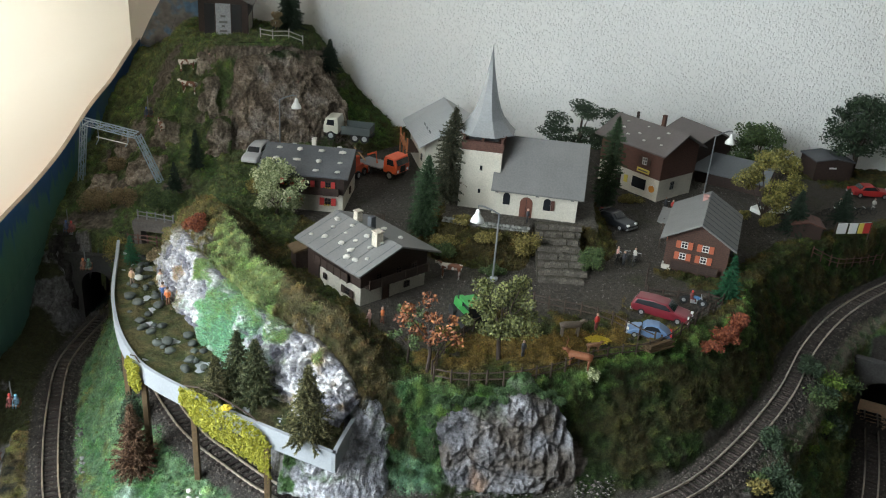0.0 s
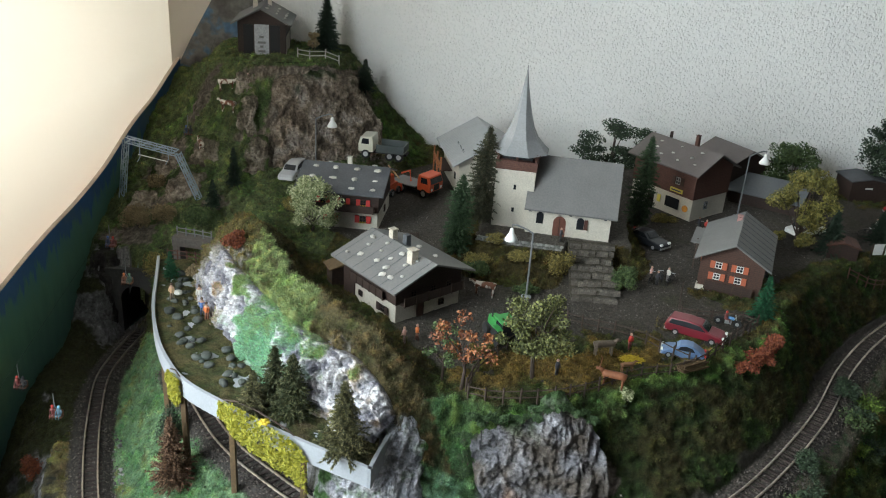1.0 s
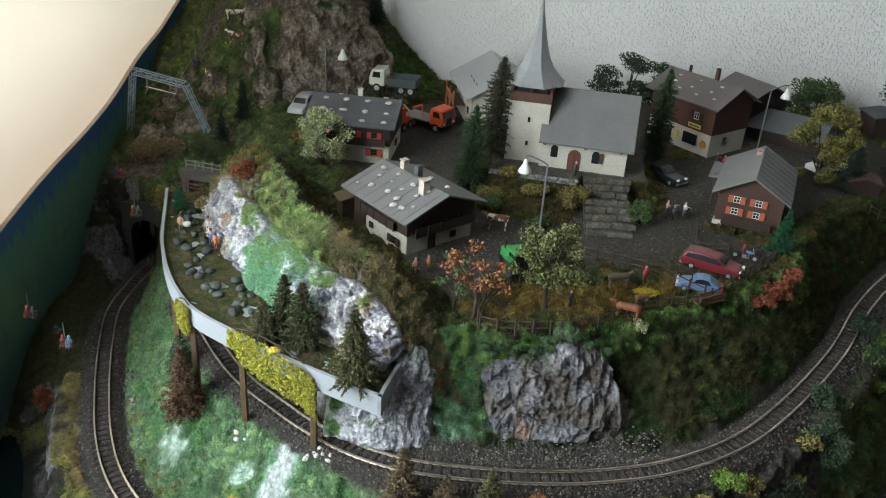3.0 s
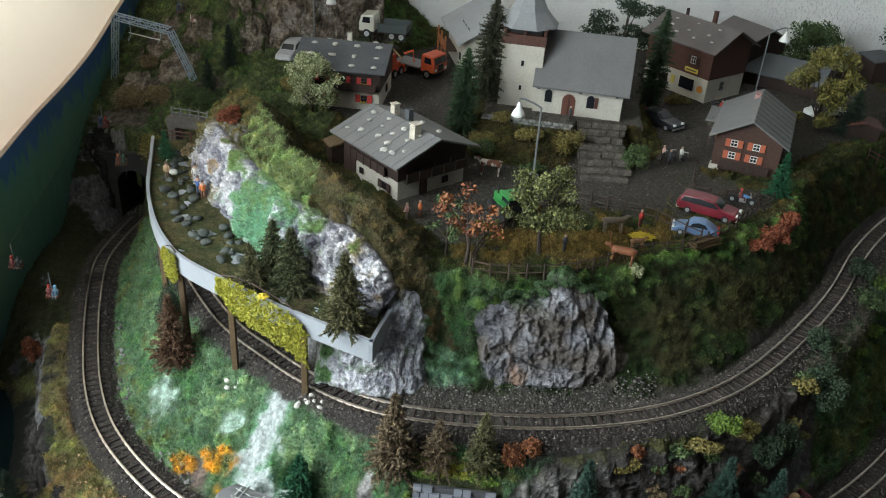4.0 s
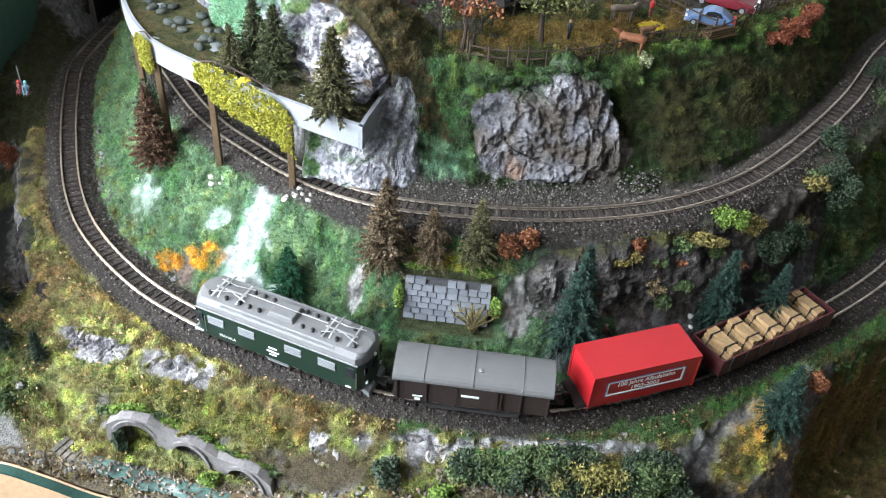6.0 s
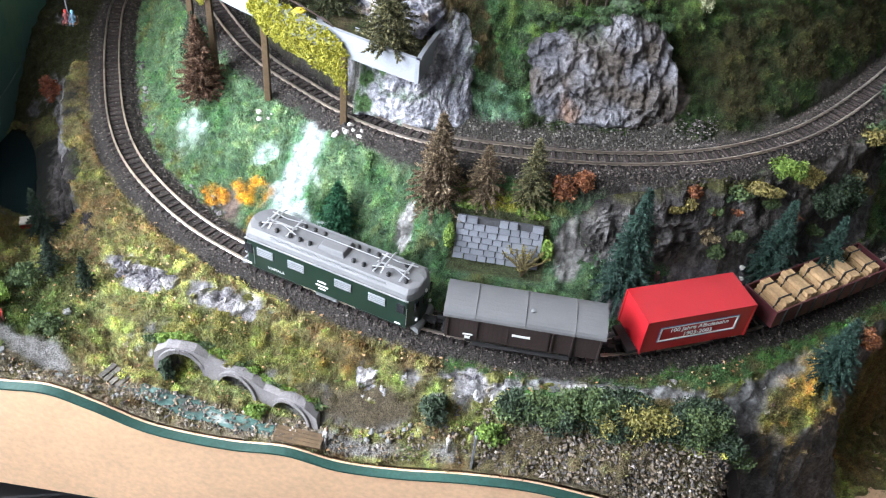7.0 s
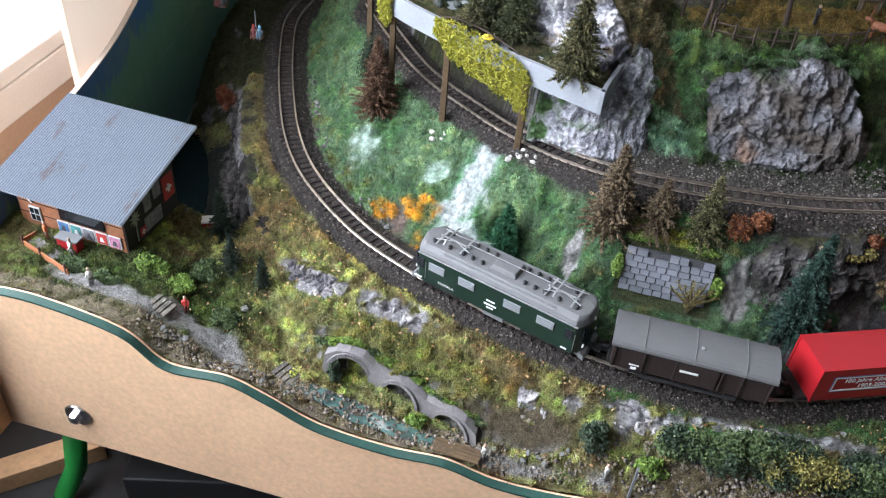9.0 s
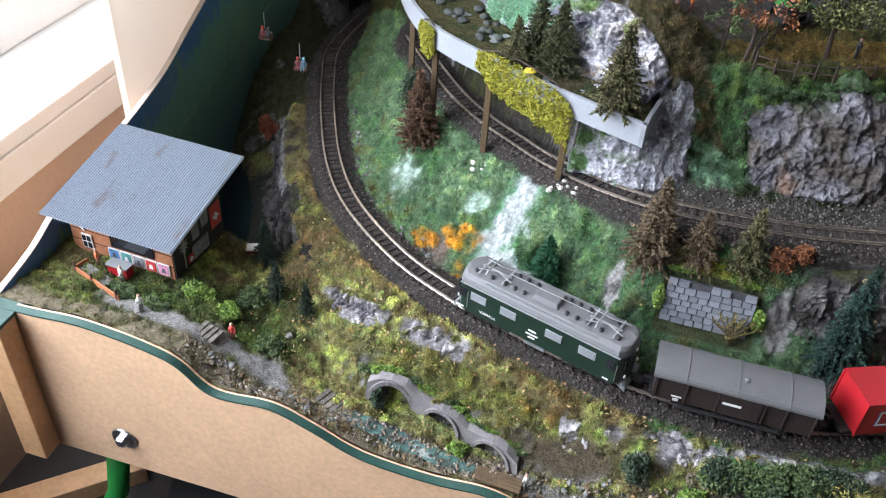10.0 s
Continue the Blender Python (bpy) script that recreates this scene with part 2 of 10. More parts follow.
    def mesh(self, name):
        me = bpy.data.meshes.new(name)
        me.from_pydata(self.v, [], self.f)
        me.validate()
        return me


def part(name, buf, material, parent=None, label="", smooth=False, bevel=0.0):
    """Links a buffer, or a ready mesh, as one mesh object under a thing or under a part."""
    me = buf.mesh(name) if isinstance(buf, Buf) else buf
    if not me.materials:
        me.materials.append(M[material])
    if smooth:
        for f in me.polygons:
            f.use_smooth = True
    ob = new(name, me)
    if parent is not None:
        ob.parent = parent
    if label:
        ob["label"] = label
    if bevel:
        b = ob.modifiers.new("bevel", "BEVEL")
        b.width, b.segments, b.limit_method = bevel, 2, "ANGLE"
    return ob


def thing(name, label, category, at=(0, 0, 0), turn=0.0, group="", lean=(0, 0)):
    e = new(name)
    e.empty_display_size = 0.01
    e.matrix_basis = pose(*at, lean[0], lean[1], turn)
    return tagged(e, label, category, group)


def single(name, buf, material, label, category, at=(0, 0, 0), turn=0.0, group="", kind="", smooth=False, bevel=0.0):
    ob = part(name, buf, material, None, "", smooth, bevel)
    ob.matrix_basis = pose(*at, 0, 0, turn)
    return tagged(ob, label, category, group, kind)


def spline(points, step=0.004):
    """A smooth curve through the points, sampled at even steps."""
    p = np.array(points, float)
    p = np.vstack([2 * p[0] - p[1], p, 2 * p[-1] - p[-2]])
    out = []
    for i in range(1, len(p) - 2):
        for t in np.linspace(0, 1, 24, endpoint=False):
            a, b, c, d = p[i - 1:i + 3]
            out.append(0.5 * (2 * b + (c - a) * t + (2 * a - 5 * b + 4 * c - d) * t * t + (3 * b - a - 3 * c + d) * t ** 3))
    out = np.array(out + [p[-2]])
    s = np.r_[0, np.cumsum(np.linalg.norm(np.diff(out[:, :2], axis=0), axis=1))]
    k = np.linspace(0, s[-1], max(2, int(s[-1] / step)))
    return np.stack([np.interp(k, s, out[:, j]) for j in range(out.shape[1])], 1)


def offset(line, d):
    """The line moved d metres to its left, in plan."""
    t = np.gradient(line[:, :2], axis=0)
    t /= np.linalg.norm(t, axis=1)[:, None] + 1e-12
    out = line.copy()
    out[:, 0] -= d * t[:, 1]
    out[:, 1] += d * t[:, 0]
    return out


# ---- the lie of the land: tracks, edges and ridges as lines in plan ----
LOW = spline([(-0.430, 1.02, 0.900), (-0.432, 0.95, 0.900), (-0.435, 0.885, 0.900), (-0.432, 0.827, 0.900), (-0.412, 0.766, 0.900), (-0.384, 0.699, 0.900), (-0.349, 0.629, 0.900),
              (-0.311, 0.577, 0.900), (-0.256, 0.530, 0.900), (-0.204, 0.502, 0.900), (-0.164, 0.487, 0.900), (-0.111, 0.470, 0.900), (-0.057, 0.460, 0.900),
              (-0.002, 0.457, 0.900), (0.034, 0.462, 0.900), (0.082, 0.478, 0.900), (0.126, 0.500, 0.900), (0.173, 0.529, 0.900), (0.220, 0.564, 0.900),
              (0.272, 0.607, 0.900), (0.316, 0.652, 0.900), (0.347, 0.693, 0.900), (0.367, 0.730, 0.900), (0.390, 0.782, 0.900), (0.412, 0.838, 0.900), (0.424, 0.870, 0.900)])
HIGH = spline([(-0.330, 0.78, 0.956), (-0.268, 0.695, 0.958), (-0.231, 0.651, 0.962), (-0.196, 0.622, 0.964), (-0.160, 0.594, 0.967), (-0.115, 0.565, 0.974),
               (-0.066, 0.552, 0.978), (0.005, 0.553, 0.980), (0.063, 0.565, 0.980), (0.114, 0.582, 0.983), (0.166, 0.616, 0.986), (0.218, 0.672, 0.990),
               (0.271, 0.743, 0.995), (0.316, 0.819, 0.999), (0.368, 0.889, 1.000), (0.428, 0.951, 1.000), (0.50, 1.01, 1.0), (0.60, 1.08, 1.0)])
FRONT = spline([(-0.495, 0.388, 0.903), (-0.46, 0.388, 0.905), (-0.418, 0.388, 0.907), (-0.362, 0.388, 0.897), (-0.333, 0.388, 0.875), (-0.292, 0.388, 0.877),
                (-0.265, 0.388, 0.868), (-0.23, 0.388, 0.853), (-0.184, 0.388, 0.849), (-0.147, 0.388, 0.852), (-0.115, 0.388, 0.845), (-0.079, 0.388, 0.846),
                (-0.034, 0.388, 0.853), (0.007, 0.388, 0.855), (0.06, 0.388, 0.848), (0.128, 0.388, 0.845)])
RIM = spline([(-0.085, 0.612, 1.046), (-0.045, 0.630, 1.047), (-0.019, 0.626, 1.046), (0.023, 0.637, 1.045), (0.058, 0.656, 1.045), (0.09, 0.676, 1.048),
              (0.162, 0.727, 1.052), (0.225, 0.775, 1.055), (0.268, 0.866, 1.052), (0.323, 0.932, 1.052), (0.376, 0.975, 1.052), (0.50, 1.05, 1.052), (0.62, 1.12, 1.052)])
CLIFF_FOOT = spline([(-0.098, 0.580, 0.978), (-0.05, 0.592, 0.981), (0.03, 0.602, 0.982), (0.085, 0.607, 0.982), (0.14, 0.628, 0.988), (0.19, 0.672, 0.992), (0.245, 0.742, 0.997),
                     (0.292, 0.815, 1.002), (0.345, 0.888, 1.004), (0.41, 0.952, 1.004), (0.50, 1.03, 1.004), (0.6, 1.1, 1.004)])
RIDGE = spline([(-0.292, 0.868, 1.086), (-0.262, 0.832, 1.094), (-0.230, 0.775, 1.099), (-0.192, 0.717, 1.094), (-0.145, 0.674, 1.090), (-0.117, 0.652, 1.085), (-0.093, 0.638, 1.071), (-0.074, 0.624, 1.051)])
RIDGE_EDGE = spline([(-0.307, 0.853, 1.073), (-0.280, 0.795, 1.083), (-0.246, 0.738, 1.088), (-0.203, 0.690, 1.084), (-0.158, 0.646, 1.082), (-0.125, 0.631, 1.080), (-0.099, 0.619, 1.060), (-0.088, 0.607, 1.047)])
HILL_FOOT = spline([(-0.335, 0.86, 1.028), (-0.298, 0.775, 1.028), (-0.258, 0.722, 1.028), (-0.208, 0.665, 1.028), (-0.172, 0.634, 1.028), (-0.146, 0.613, 1.028), (-0.108, 0.586, 1.026)])
HILL_BACK = spline([(-0.30, 0.96, 1.050), (-0.246, 0.892, 1.052), (-0.214, 0.830, 1.051), (-0.192, 0.778, 1.050), (-0.160, 0.728, 1.050), (-0.106, 0.703, 1.050), (-0.068, 0.672, 1.048), (-0.054, 0.646, 1.047)])
FASCIA = spline([(-0.376, 0.858, 1.030), (-0.363, 0.822, 1.030), (-0.337, 0.750, 1.030), (-0.310, 0.696, 1.030), (-0.285, 0.660, 1.030), (-0.262, 0.637, 1.030), (-0.222, 0.613, 1.030),
                 (-0.18, 0.590, 1.030), (-0.14, 0.572, 1.030), (-0.101, 0.556, 1.030)])
PEAK_TOP = spline([(-0.440, 1.15, 1.150), (-0.405, 1.115, 1.168), (-0.36, 1.095, 1.182), (-0.30, 1.10, 1.187), (-0.262, 1.125, 1.184), (-0.242, 1.17, 1.172), (-0.232, 1.25, 1.160)])
PEAK_FOOT = spline([(-0.345, 1.040, 1.066), (-0.30, 1.058, 1.069), (-0.255, 1.075, 1.072), (-0.205, 1.12, 1.075), (-0.165, 1.165, 1.068), (-0.135, 1.25, 1.056)])
DELL = spline([(-0.478, 0.71, 0.830), (-0.468, 0.65, 0.815), (-0.442, 0.600, 0.815), (-0.412, 0.560, 0.825)])

X0, X1, Y0, Y1, STEP = -0.495, 0.62, 0.388, 1.25, 0.0020
NX, NY = int((X1 - X0) / STEP) + 1, int((Y1 - Y0) / STEP) + 1


def near(line, pts):
    """For each point in plan: its distance to the line (left of it positive) and the line's height there."""
    out_d, out_z = np.empty(len(pts)), np.empty(len(pts))
    t = np.gradient(line[:, :2], axis=0)
    for a in range(0, len(pts), 20000):
        q = pts[a:a + 20000]
        d2 = ((q[:, None, :] - line[None, :, :2]) ** 2).sum(2)
        k = d2.argmin(1)
        r = q - line[k, :2]
        side = np.sign(t[k, 0] * r[:, 1] - t[k, 1] * r[:, 0])
        out_d[a:a + 20000] = np.sqrt(d2[np.arange(len(q)), k]) * side
        out_z[a:a + 20000] = line[k, 2]
    return out_d, out_z


def inside(poly, pts):
    x, y = pts[:, 0], pts[:, 1]
    hit = np.zeros(len(pts), bool)
    for (x0, y0), (x1, y1) in zip(poly, poly[1:] + poly[:1]):
        cross = (y0 > y) != (y1 > y)
        hit ^= cross & (x < (x1 - x0) * (y - y0) / (y1 - y0 + 1e-12) + x0)
    return hit


def lifted(line, dz):
    out = line.copy()
    out[:, 2] += dz
    return out


def level(points, z):
    return spline([(x, y, z) for x, y in points])


SQUARE = [(-0.06, 0.665), (0.0, 0.655), (0.055, 0.675), (0.15, 0.735), (0.215, 0.785), (0.25, 0.88), (0.31, 0.95), (0.4, 1.01), (0.6, 1.13), (0.6, 1.24), (-0.08, 1.24), (-0.15, 1.15), (-0.2, 1.08), (-0.25, 1.03), (-0.27, 0.97), (-0.18, 0.90), (-0.155, 0.80), (-0.1, 0.71)]
TERRACE = [(-0.050, 0.893), (-0.02, 0.884), (0.03, 0.880), (0.042, 0.886), (0.046, 0.908), (0.092, 0.912), (0.112, 0.905), (0.114, 0.985), (-0.045, 0.995)]
MOUND = [(-0.082, 0.885), (-0.06, 0.835), (-0.01, 0.822), (0.036, 0.820), (0.046, 0.905), (0.090, 0.908), (0.094, 0.822), (0.12, 0.828), (0.132, 0.90), (0.13, 1.0), (-0.06, 1.01), (-0.085, 0.95)]
LINES = [FRONT, RIM, CLIFF_FOOT, RIDGE, RIDGE_EDGE, HILL_FOOT, HILL_BACK, PEAK_TOP, PEAK_FOOT, DELL]
for d, dz in ((0.0, -0.003), (0.006, -0.003), (-0.006, -0.003), (0.0115, -0.0032), (-0.0115, -0.0032), (0.019, -0.008), (-0.019, -0.008)):
    LINES.append(lifted(offset(LOW[(LOW[:, 1] < 0.93) & ((LOW[:, 0] < 0) | (LOW[:, 1] < 0.838))], d), dz))
    LINES.append(lifted(offset(HIGH, d), dz))
HL = HIGH[:, 0]
LINES += [lifted(offset(HIGH[HL < -0.115], 0.030), -0.004), lifted(offset(HIGH[HL < -0.13], 0.042), 0.052),
          lifted(offset(HIGH[HL > 0.16], -0.030), -0.014), lifted(offset(HIGH[(HL > 0.01) & (HL < 0.3)], -0.036), -0.045),
          lifted(offset(HIGH[(HL > 0.02) & (HL < 0.32)], -0.060), -0.073),
          lifted(offset(HIGH[(HL > -0.12) & (HL < 0.01)], -0.026), -0.022), lifted(offset(HIGH[(HL > -0.25) & (HL < -0.11)], -0.027), -0.012),
          lifted(offset(LOW[(LOW[:, 0] > -0.03) & (LOW[:, 1] < 0.82)], 0.027), -0.004), lifted(offset(LOW[(LOW[:, 0] > -0.40) & (LOW[:, 1] < 0.76)], -0.034), -0.006)]
LINES += [level([(-0.222, 1.146), (-0.19, 1.148), (-0.155, 1.152)], 1.060), level([(-0.222, 1.166), (-0.19, 1.168), (-0.155, 1.172)], 1.060)]
LINES += [
    level([(-0.068, 0.505), (-0.035, 0.503), (0.004, 0.505)], 0.9185), level([(-0.070, 0.516), (-0.035, 0.515), (0.004, 0.517)], 0.950),
    level([(-0.30, 0.640), (-0.285, 0.615), (-0.262, 0.600)], 0.922), level([(-0.345, 0.74), (-0.32, 0.69), (-0.30, 0.66)], 0.928),
    level([(-0.22, 0.573), (-0.19, 0.557), (-0.165, 0.545)], 0.926), level([(-0.190, 0.540), (-0.178, 0.522)], 0.915),
    level([(-0.155, 0.545), (-0.13, 0.525), (-0.11, 0.515)], 0.914),
    level([(-0.275, 0.497), (-0.22, 0.468), (-0.16, 0.455)], 0.893), level([(-0.11, 0.443), (-0.05, 0.433), (0.0, 0.430), (0.06, 0.440)], 0.890),
    level([(-0.265, 0.447), (-0.235, 0.441), (-0.205, 0.436)], 0.887), level([(-0.195, 0.430), (-0.160, 0.424), (-0.13, 0.420)], 0.879),
   level([(-0.275, 0.430), (-0.250, 0.424), (-0.215, 0.414)], 0.864), level([(-0.18, 0.408), (-0.13, 0.403), (-0.09, 0.405)], 0.853),
    level([(-0.10, 0.418), (-0.05, 0.412), (0.0, 0.408), (0.08, 0.408), (0.12, 0.412)], 0.876), level([(-0.05, 0.398), (0.0, 0.394), (0.06, 0.392)], 0.862),
    level([(-0.31, 0.405), (-0.27, 0.405), (-0.23, 0.402)], 0.863), level([(-0.495, 0.42), (-0.45, 0.41), (-0.40, 0.405), (-0.36, 0.41)], 0.897),
    level([(-0.49, 0.46), (-0.44, 0.45), (-0.39, 0.44), (-0.36, 0.43)], 0.895), level([(-0.49, 0.53), (-0.44, 0.53), (-0.39, 0.52)], 0.890),
    level([(-0.34, 0.43), (-0.31, 0.45), (-0.295, 0.47)], 0.880), level([(-0.36, 0.47), (-0.345, 0.50), (-0.335, 0.53)], 0.878),
    level([(-0.382, 0.598), (-0.405, 0.645), (-0.426, 0.695)], 0.893), level([(-0.358, 0.562), (-0.344, 0.538)], 0.892), level([(-0.360, 0.541), (-0.396, 0.597), (-0.422, 0.652), (-0.441, 0.695)], 0.838),
    spline([(-0.252, 0.4455, 0.8865), (-0.226, 0.4390, 0.8870), (-0.206, 0.4315, 0.8815), (-0.187, 0.4242, 0.8780), (-0.168, 0.4198, 0.8710), (-0.150, 0.4162, 0.8690), (-0.130, 0.4110, 0.8630)]),
    spline([(-0.240, 0.4355, 0.864), (-0.226, 0.4322, 0.864), (-0.206, 0.4250, 0.861), (-0.187, 0.4175, 0.858), (-0.168, 0.4135, 0.854), (-0.150, 0.4095, 0.851)]),
    spline([(-0.240, 0.4290, 0.863), (-0.206, 0.4190, 0.860), (-0.168, 0.4075, 0.853), (-0.150, 0.4040, 0.850)]), level([(-0.47, 0.78), (-0.485, 0.85)], 0.905),
    level([(-0.49, 0.90), (-0.465, 0.915)], 0.955), level([(-0.490, 0.95), (-0.45, 0.935), (-0.40, 0.925)], 1.000), level([(-0.41, 0.905), (-0.385, 0.90)], 0.985),
    level([(-0.49, 1.02), (-0.43, 0.99), (-0.37, 0.965), (-0.33, 0.95)], 1.032), level([(-0.49, 1.10), (-0.43, 1.05), (-0.38, 1.03)], 1.070),
    level([(-0.49, 1.20), (-0.45, 1.13), (-0.41, 1.08)], 1.115), level([(-0.49, 1.25), (-0.46, 1.2)], 1.140),
    level([(0.235, 0.51), (0.26, 0.54), (0.36, 0.61), (0.5, 0.68)], 0.75), level([(0.14, 0.40), (0.2, 0.44), (0.26, 0.48)], 0.74), level([(0.45, 0.4), (0.6, 0.5)], 0.74),
    spline([(0.218, 0.518, 0.887), (0.206, 0.487, 0.882), (0.191, 0.464, 0.872), (0.173, 0.448, 0.860), (0.146, 0.442, 0.858)]), level([(0.392, 0.868), (0.42, 0.860), (0.47, 0.845)], 0.966), level([(0.43, 0.90), (0.5, 0.88)], 0.985),
]


def solve_ground():
    z = None
    for k in (16, 8, 4, 2, 1):
        nx, ny, h = (NX - 1) // k + 1, (NY - 1) // k + 1, STEP * k
        total, count = np.zeros((ny, nx)), np.zeros((ny, nx))
        for line in LINES:
            seg = np.linspace(0, len(line) - 1, len(line) * 4)
            p = np.stack([np.interp(seg, np.arange(len(line)), line[:, j]) for j in range(3)], 1)
            i, j = np.rint((p[:, 0] - X0) / h).astype(int), np.rint((p[:, 1] - Y0) / h).astype(int)
            ok = (i >= 0) & (i < nx) & (j >= 0) & (j < ny)
            np.add.at(total, (j[ok], i[ok]), p[ok, 2])
            np.add.at(count, (j[ok], i[ok]), 1)
        gx, gy = np.meshgrid(X0 + h * np.arange(nx), Y0 + h * np.arange(ny))
        pts = np.stack([gx.ravel(), gy.ravel()], 1)
        for poly, height in ((SQUARE, 1.050), (TERRACE, 1.069)):
            m = inside(poly, pts).reshape(ny, nx)
            if poly is SQUARE:
                m &= ~inside(MOUND, pts).reshape(ny, nx)
            total[m], count[m] = height, 1
        m = inside([(-0.40, 1.135), (-0.26, 1.135), (-0.255, 1.25), (-0.42, 1.25)], pts).reshape(ny, nx)
        total[m], count[m] = 1.187, 1
        fixed = count > 0
        held = np.where(fixed, total / np.maximum(count, 1), 0)
        if z is None:
            z = np.full((ny, nx), 0.95)
        else:
            jj, ii = np.minimum(np.arange(ny) // 2, z.shape[0] - 1), np.minimum(np.arange(nx) // 2, z.shape[1] - 1)
            z = z[np.ix_(jj, ii)]
        for _ in range(500 if k > 2 else 90):
            q = np.pad(z, 1, mode="edge")
            z = 0.25 * (q[:-2, 1:-1] + q[2:, 1:-1] + q[1:-1, :-2] + q[1:-1, 2:])
            z[fixed] = held[fixed]
    return z


GROUND = solve_ground()
for _ in range(2):
    q = np.pad(GROUND, 1, mode="edge")
    GROUND = 0.5 * GROUND + 0.125 * (q[:-2, 1:-1] + q[2:, 1:-1] + q[1:-1, :-2] + q[1:-1, 2:])
# the bank stands as a step behind the stone arches
cut_x, cut_y = np.meshgrid(X0 + STEP * np.arange(NX), Y0 + STEP * np.arange(NY))
wall_y = np.interp(cut_x, (-0.243, -0.224, -0.206, -0.187, -0.150, -0.130), (0.4208, 0.4217, 0.4215, 0.4169, 0.4079, 0.4012))
wall_foot = np.interp(cut_x, (-0.243, -0.224, -0.187, -0.150, -0.130), (0.863, 0.862, 0.858, 0.853, 0.850))
wall_top = np.interp(cut_x, (-0.243, -0.224, -0.206, -0.187, -0.168, -0.150, -0.130), (0.872, 0.8845, 0.878, 0.8755, 0.8685, 0.8685, 0.860))
beside = (cut_x > -0.246) & (cut_x < -0.130)
GROUND = np.where(beside & (cut_y < wall_y + 0.004), np.minimum(GROUND, wall_foot), GROUND)
GROUND = np.where(beside & (cut_y >= wall_y + 0.0055) & (cut_y < wall_y + 0.02), np.maximum(GROUND, wall_top), GROUND)


def ground(x, y):
    """The height of the land at a place."""
    i, j = np.clip((x - X0) / STEP, 0, NX - 1.001), np.clip((y - Y0) / STEP, 0, NY - 1.001)
    a, b = int(i), int(j)
    u, v = i - a, j - b
    g = GROUND
    return float((g[b, a] * (1 - u) + g[b, a + 1] * u) * (1 - v) + (g[b + 1, a] * (1 - u) + g[b + 1, a + 1] * u) * v)


gx, gy = np.meshgrid(X0 + STEP * np.arange(NX), Y0 + STEP * np.arange(NY))
PLAN = np.stack([gx.ravel(), gy.ravel()], 1)
ZED = GROUND.ravel()
dzy, dzx = np.gradient(GROUND, STEP)
STEEP = np.sqrt(dzx ** 2 + dzy ** 2).ravel()
NORMAL = np.stack([-dzx.ravel(), -dzy.ravel(), np.ones(NX * NY)], 1)
NORMAL /= np.linalg.norm(NORMAL, axis=1)[:, None]
D_LOW, _ = near(LOW[::2], PLAN)
D_HIGH, _ = near(HIGH[::2], PLAN)
LAND = np.column_stack([PLAN, ZED])
WOB = np.array([noise.fractal(Vector((x * 38, y * 38, z * 38)), 1.0, 2.0, 3) for x, y, z in LAND])
WOB2 = np.array([noise.fractal(Vector((x * 110, y * 110, z * 110 + 7.3)), 1.0, 2.0, 2) for x, y, z in LAND])
WOB3 = np.array([noise.fractal(Vector((x * 260, y * 260, z * 260 + 3.1)), 0.8, 2.0, 2) for x, y, z in LAND])


def spots(rows, soft=0.5):
    """How far each place lies in any of some oval patches: (x, y, half width, half depth, turn)."""
    w = np.zeros(len(PLAN))
    for x, y, a, b, turn in rows:
        c, s = math.cos(radians(turn)), math.sin(radians(turn))
        dx, dy = PLAN[:, 0] - x, PLAN[:, 1] - y
        u, v = (c * dx + s * dy) / a, (-s * dx + c * dy) / b
        w = np.maximum(w, np.clip((1 - np.sqrt(u * u + v * v) + 0.45 * WOB + 0.25 * WOB2) / soft, 0, 1))
    return w


COLOUR = np.tile(np.array([0.055, 0.062, 0.022]), (len(PLAN), 1))
ROCK = np.zeros(len(PLAN))
GRASS = np.ones(len(PLAN))


def lay(weight, colour, rock=None, grass=None):
    """Lays a ground colour over the land, and says how rocky and how grassy it is there."""
    w = np.clip(weight, 0, 1)[:, None]
    if rock is not None and rock >= 0.8:
        w = np.clip((w - 0.5 + 0.30 * WOB3[:, None] + 0.22 * WOB2[:, None]) * 4 + 0.5, 0, 1) * (w > 0)
    COLOUR[:] = COLOUR * (1 - w) + np.array(colour) * w
    if rock is not None:
        ROCK[:] = ROCK * (1 - w[:, 0]) + rock * w[:, 0]
    if grass is not None:
        GRASS[:] = GRASS * (1 - w[:, 0]) + grass * w[:, 0]


px, py = PLAN[:, 0], PLAN[:, 1]
# olive and dry grass along the front verge, bright green between the tracks, dark green on the high bank
lay(np.clip(WOB * 2.2 + 0.2, 0, 1), (0.085, 0.070, 0.022))
lay(((D_LOW < 0) & (py < 0.72)) * 1.0, (0.20, 0.175, 0.075))
lay(((D_LOW < 0) & (py < 0.72)) * np.clip(WOB * 2.5 + 0.1, 0, 1), (0.22, 0.165, 0.075))
lay(((D_LOW < -0.02) & (py < 0.5)) * np.clip(WOB2 * 2.5 + 0.1, 0, 1), (0.29, 0.32, 0.11))
lay(((D_LOW > 0) & (D_HIGH < 0)) * 1.0, (0.095, 0.165, 0.085))
lay(((D_LOW > 0) & (D_HIGH < 0) & (px < -0.1)) * np.clip(WOB * 2 + 0.5, 0, 1), (0.16, 0.265, 0.138))
lay(((D_LOW > 0.018) & (D_LOW < 0.05) & (D_HIGH < -0.03) & (px < 0.0)) * np.clip(WOB * 2.4 + WOB2 - 0.05, 0, 1), (0.085, 0.105, 0.040), grass=1.0)
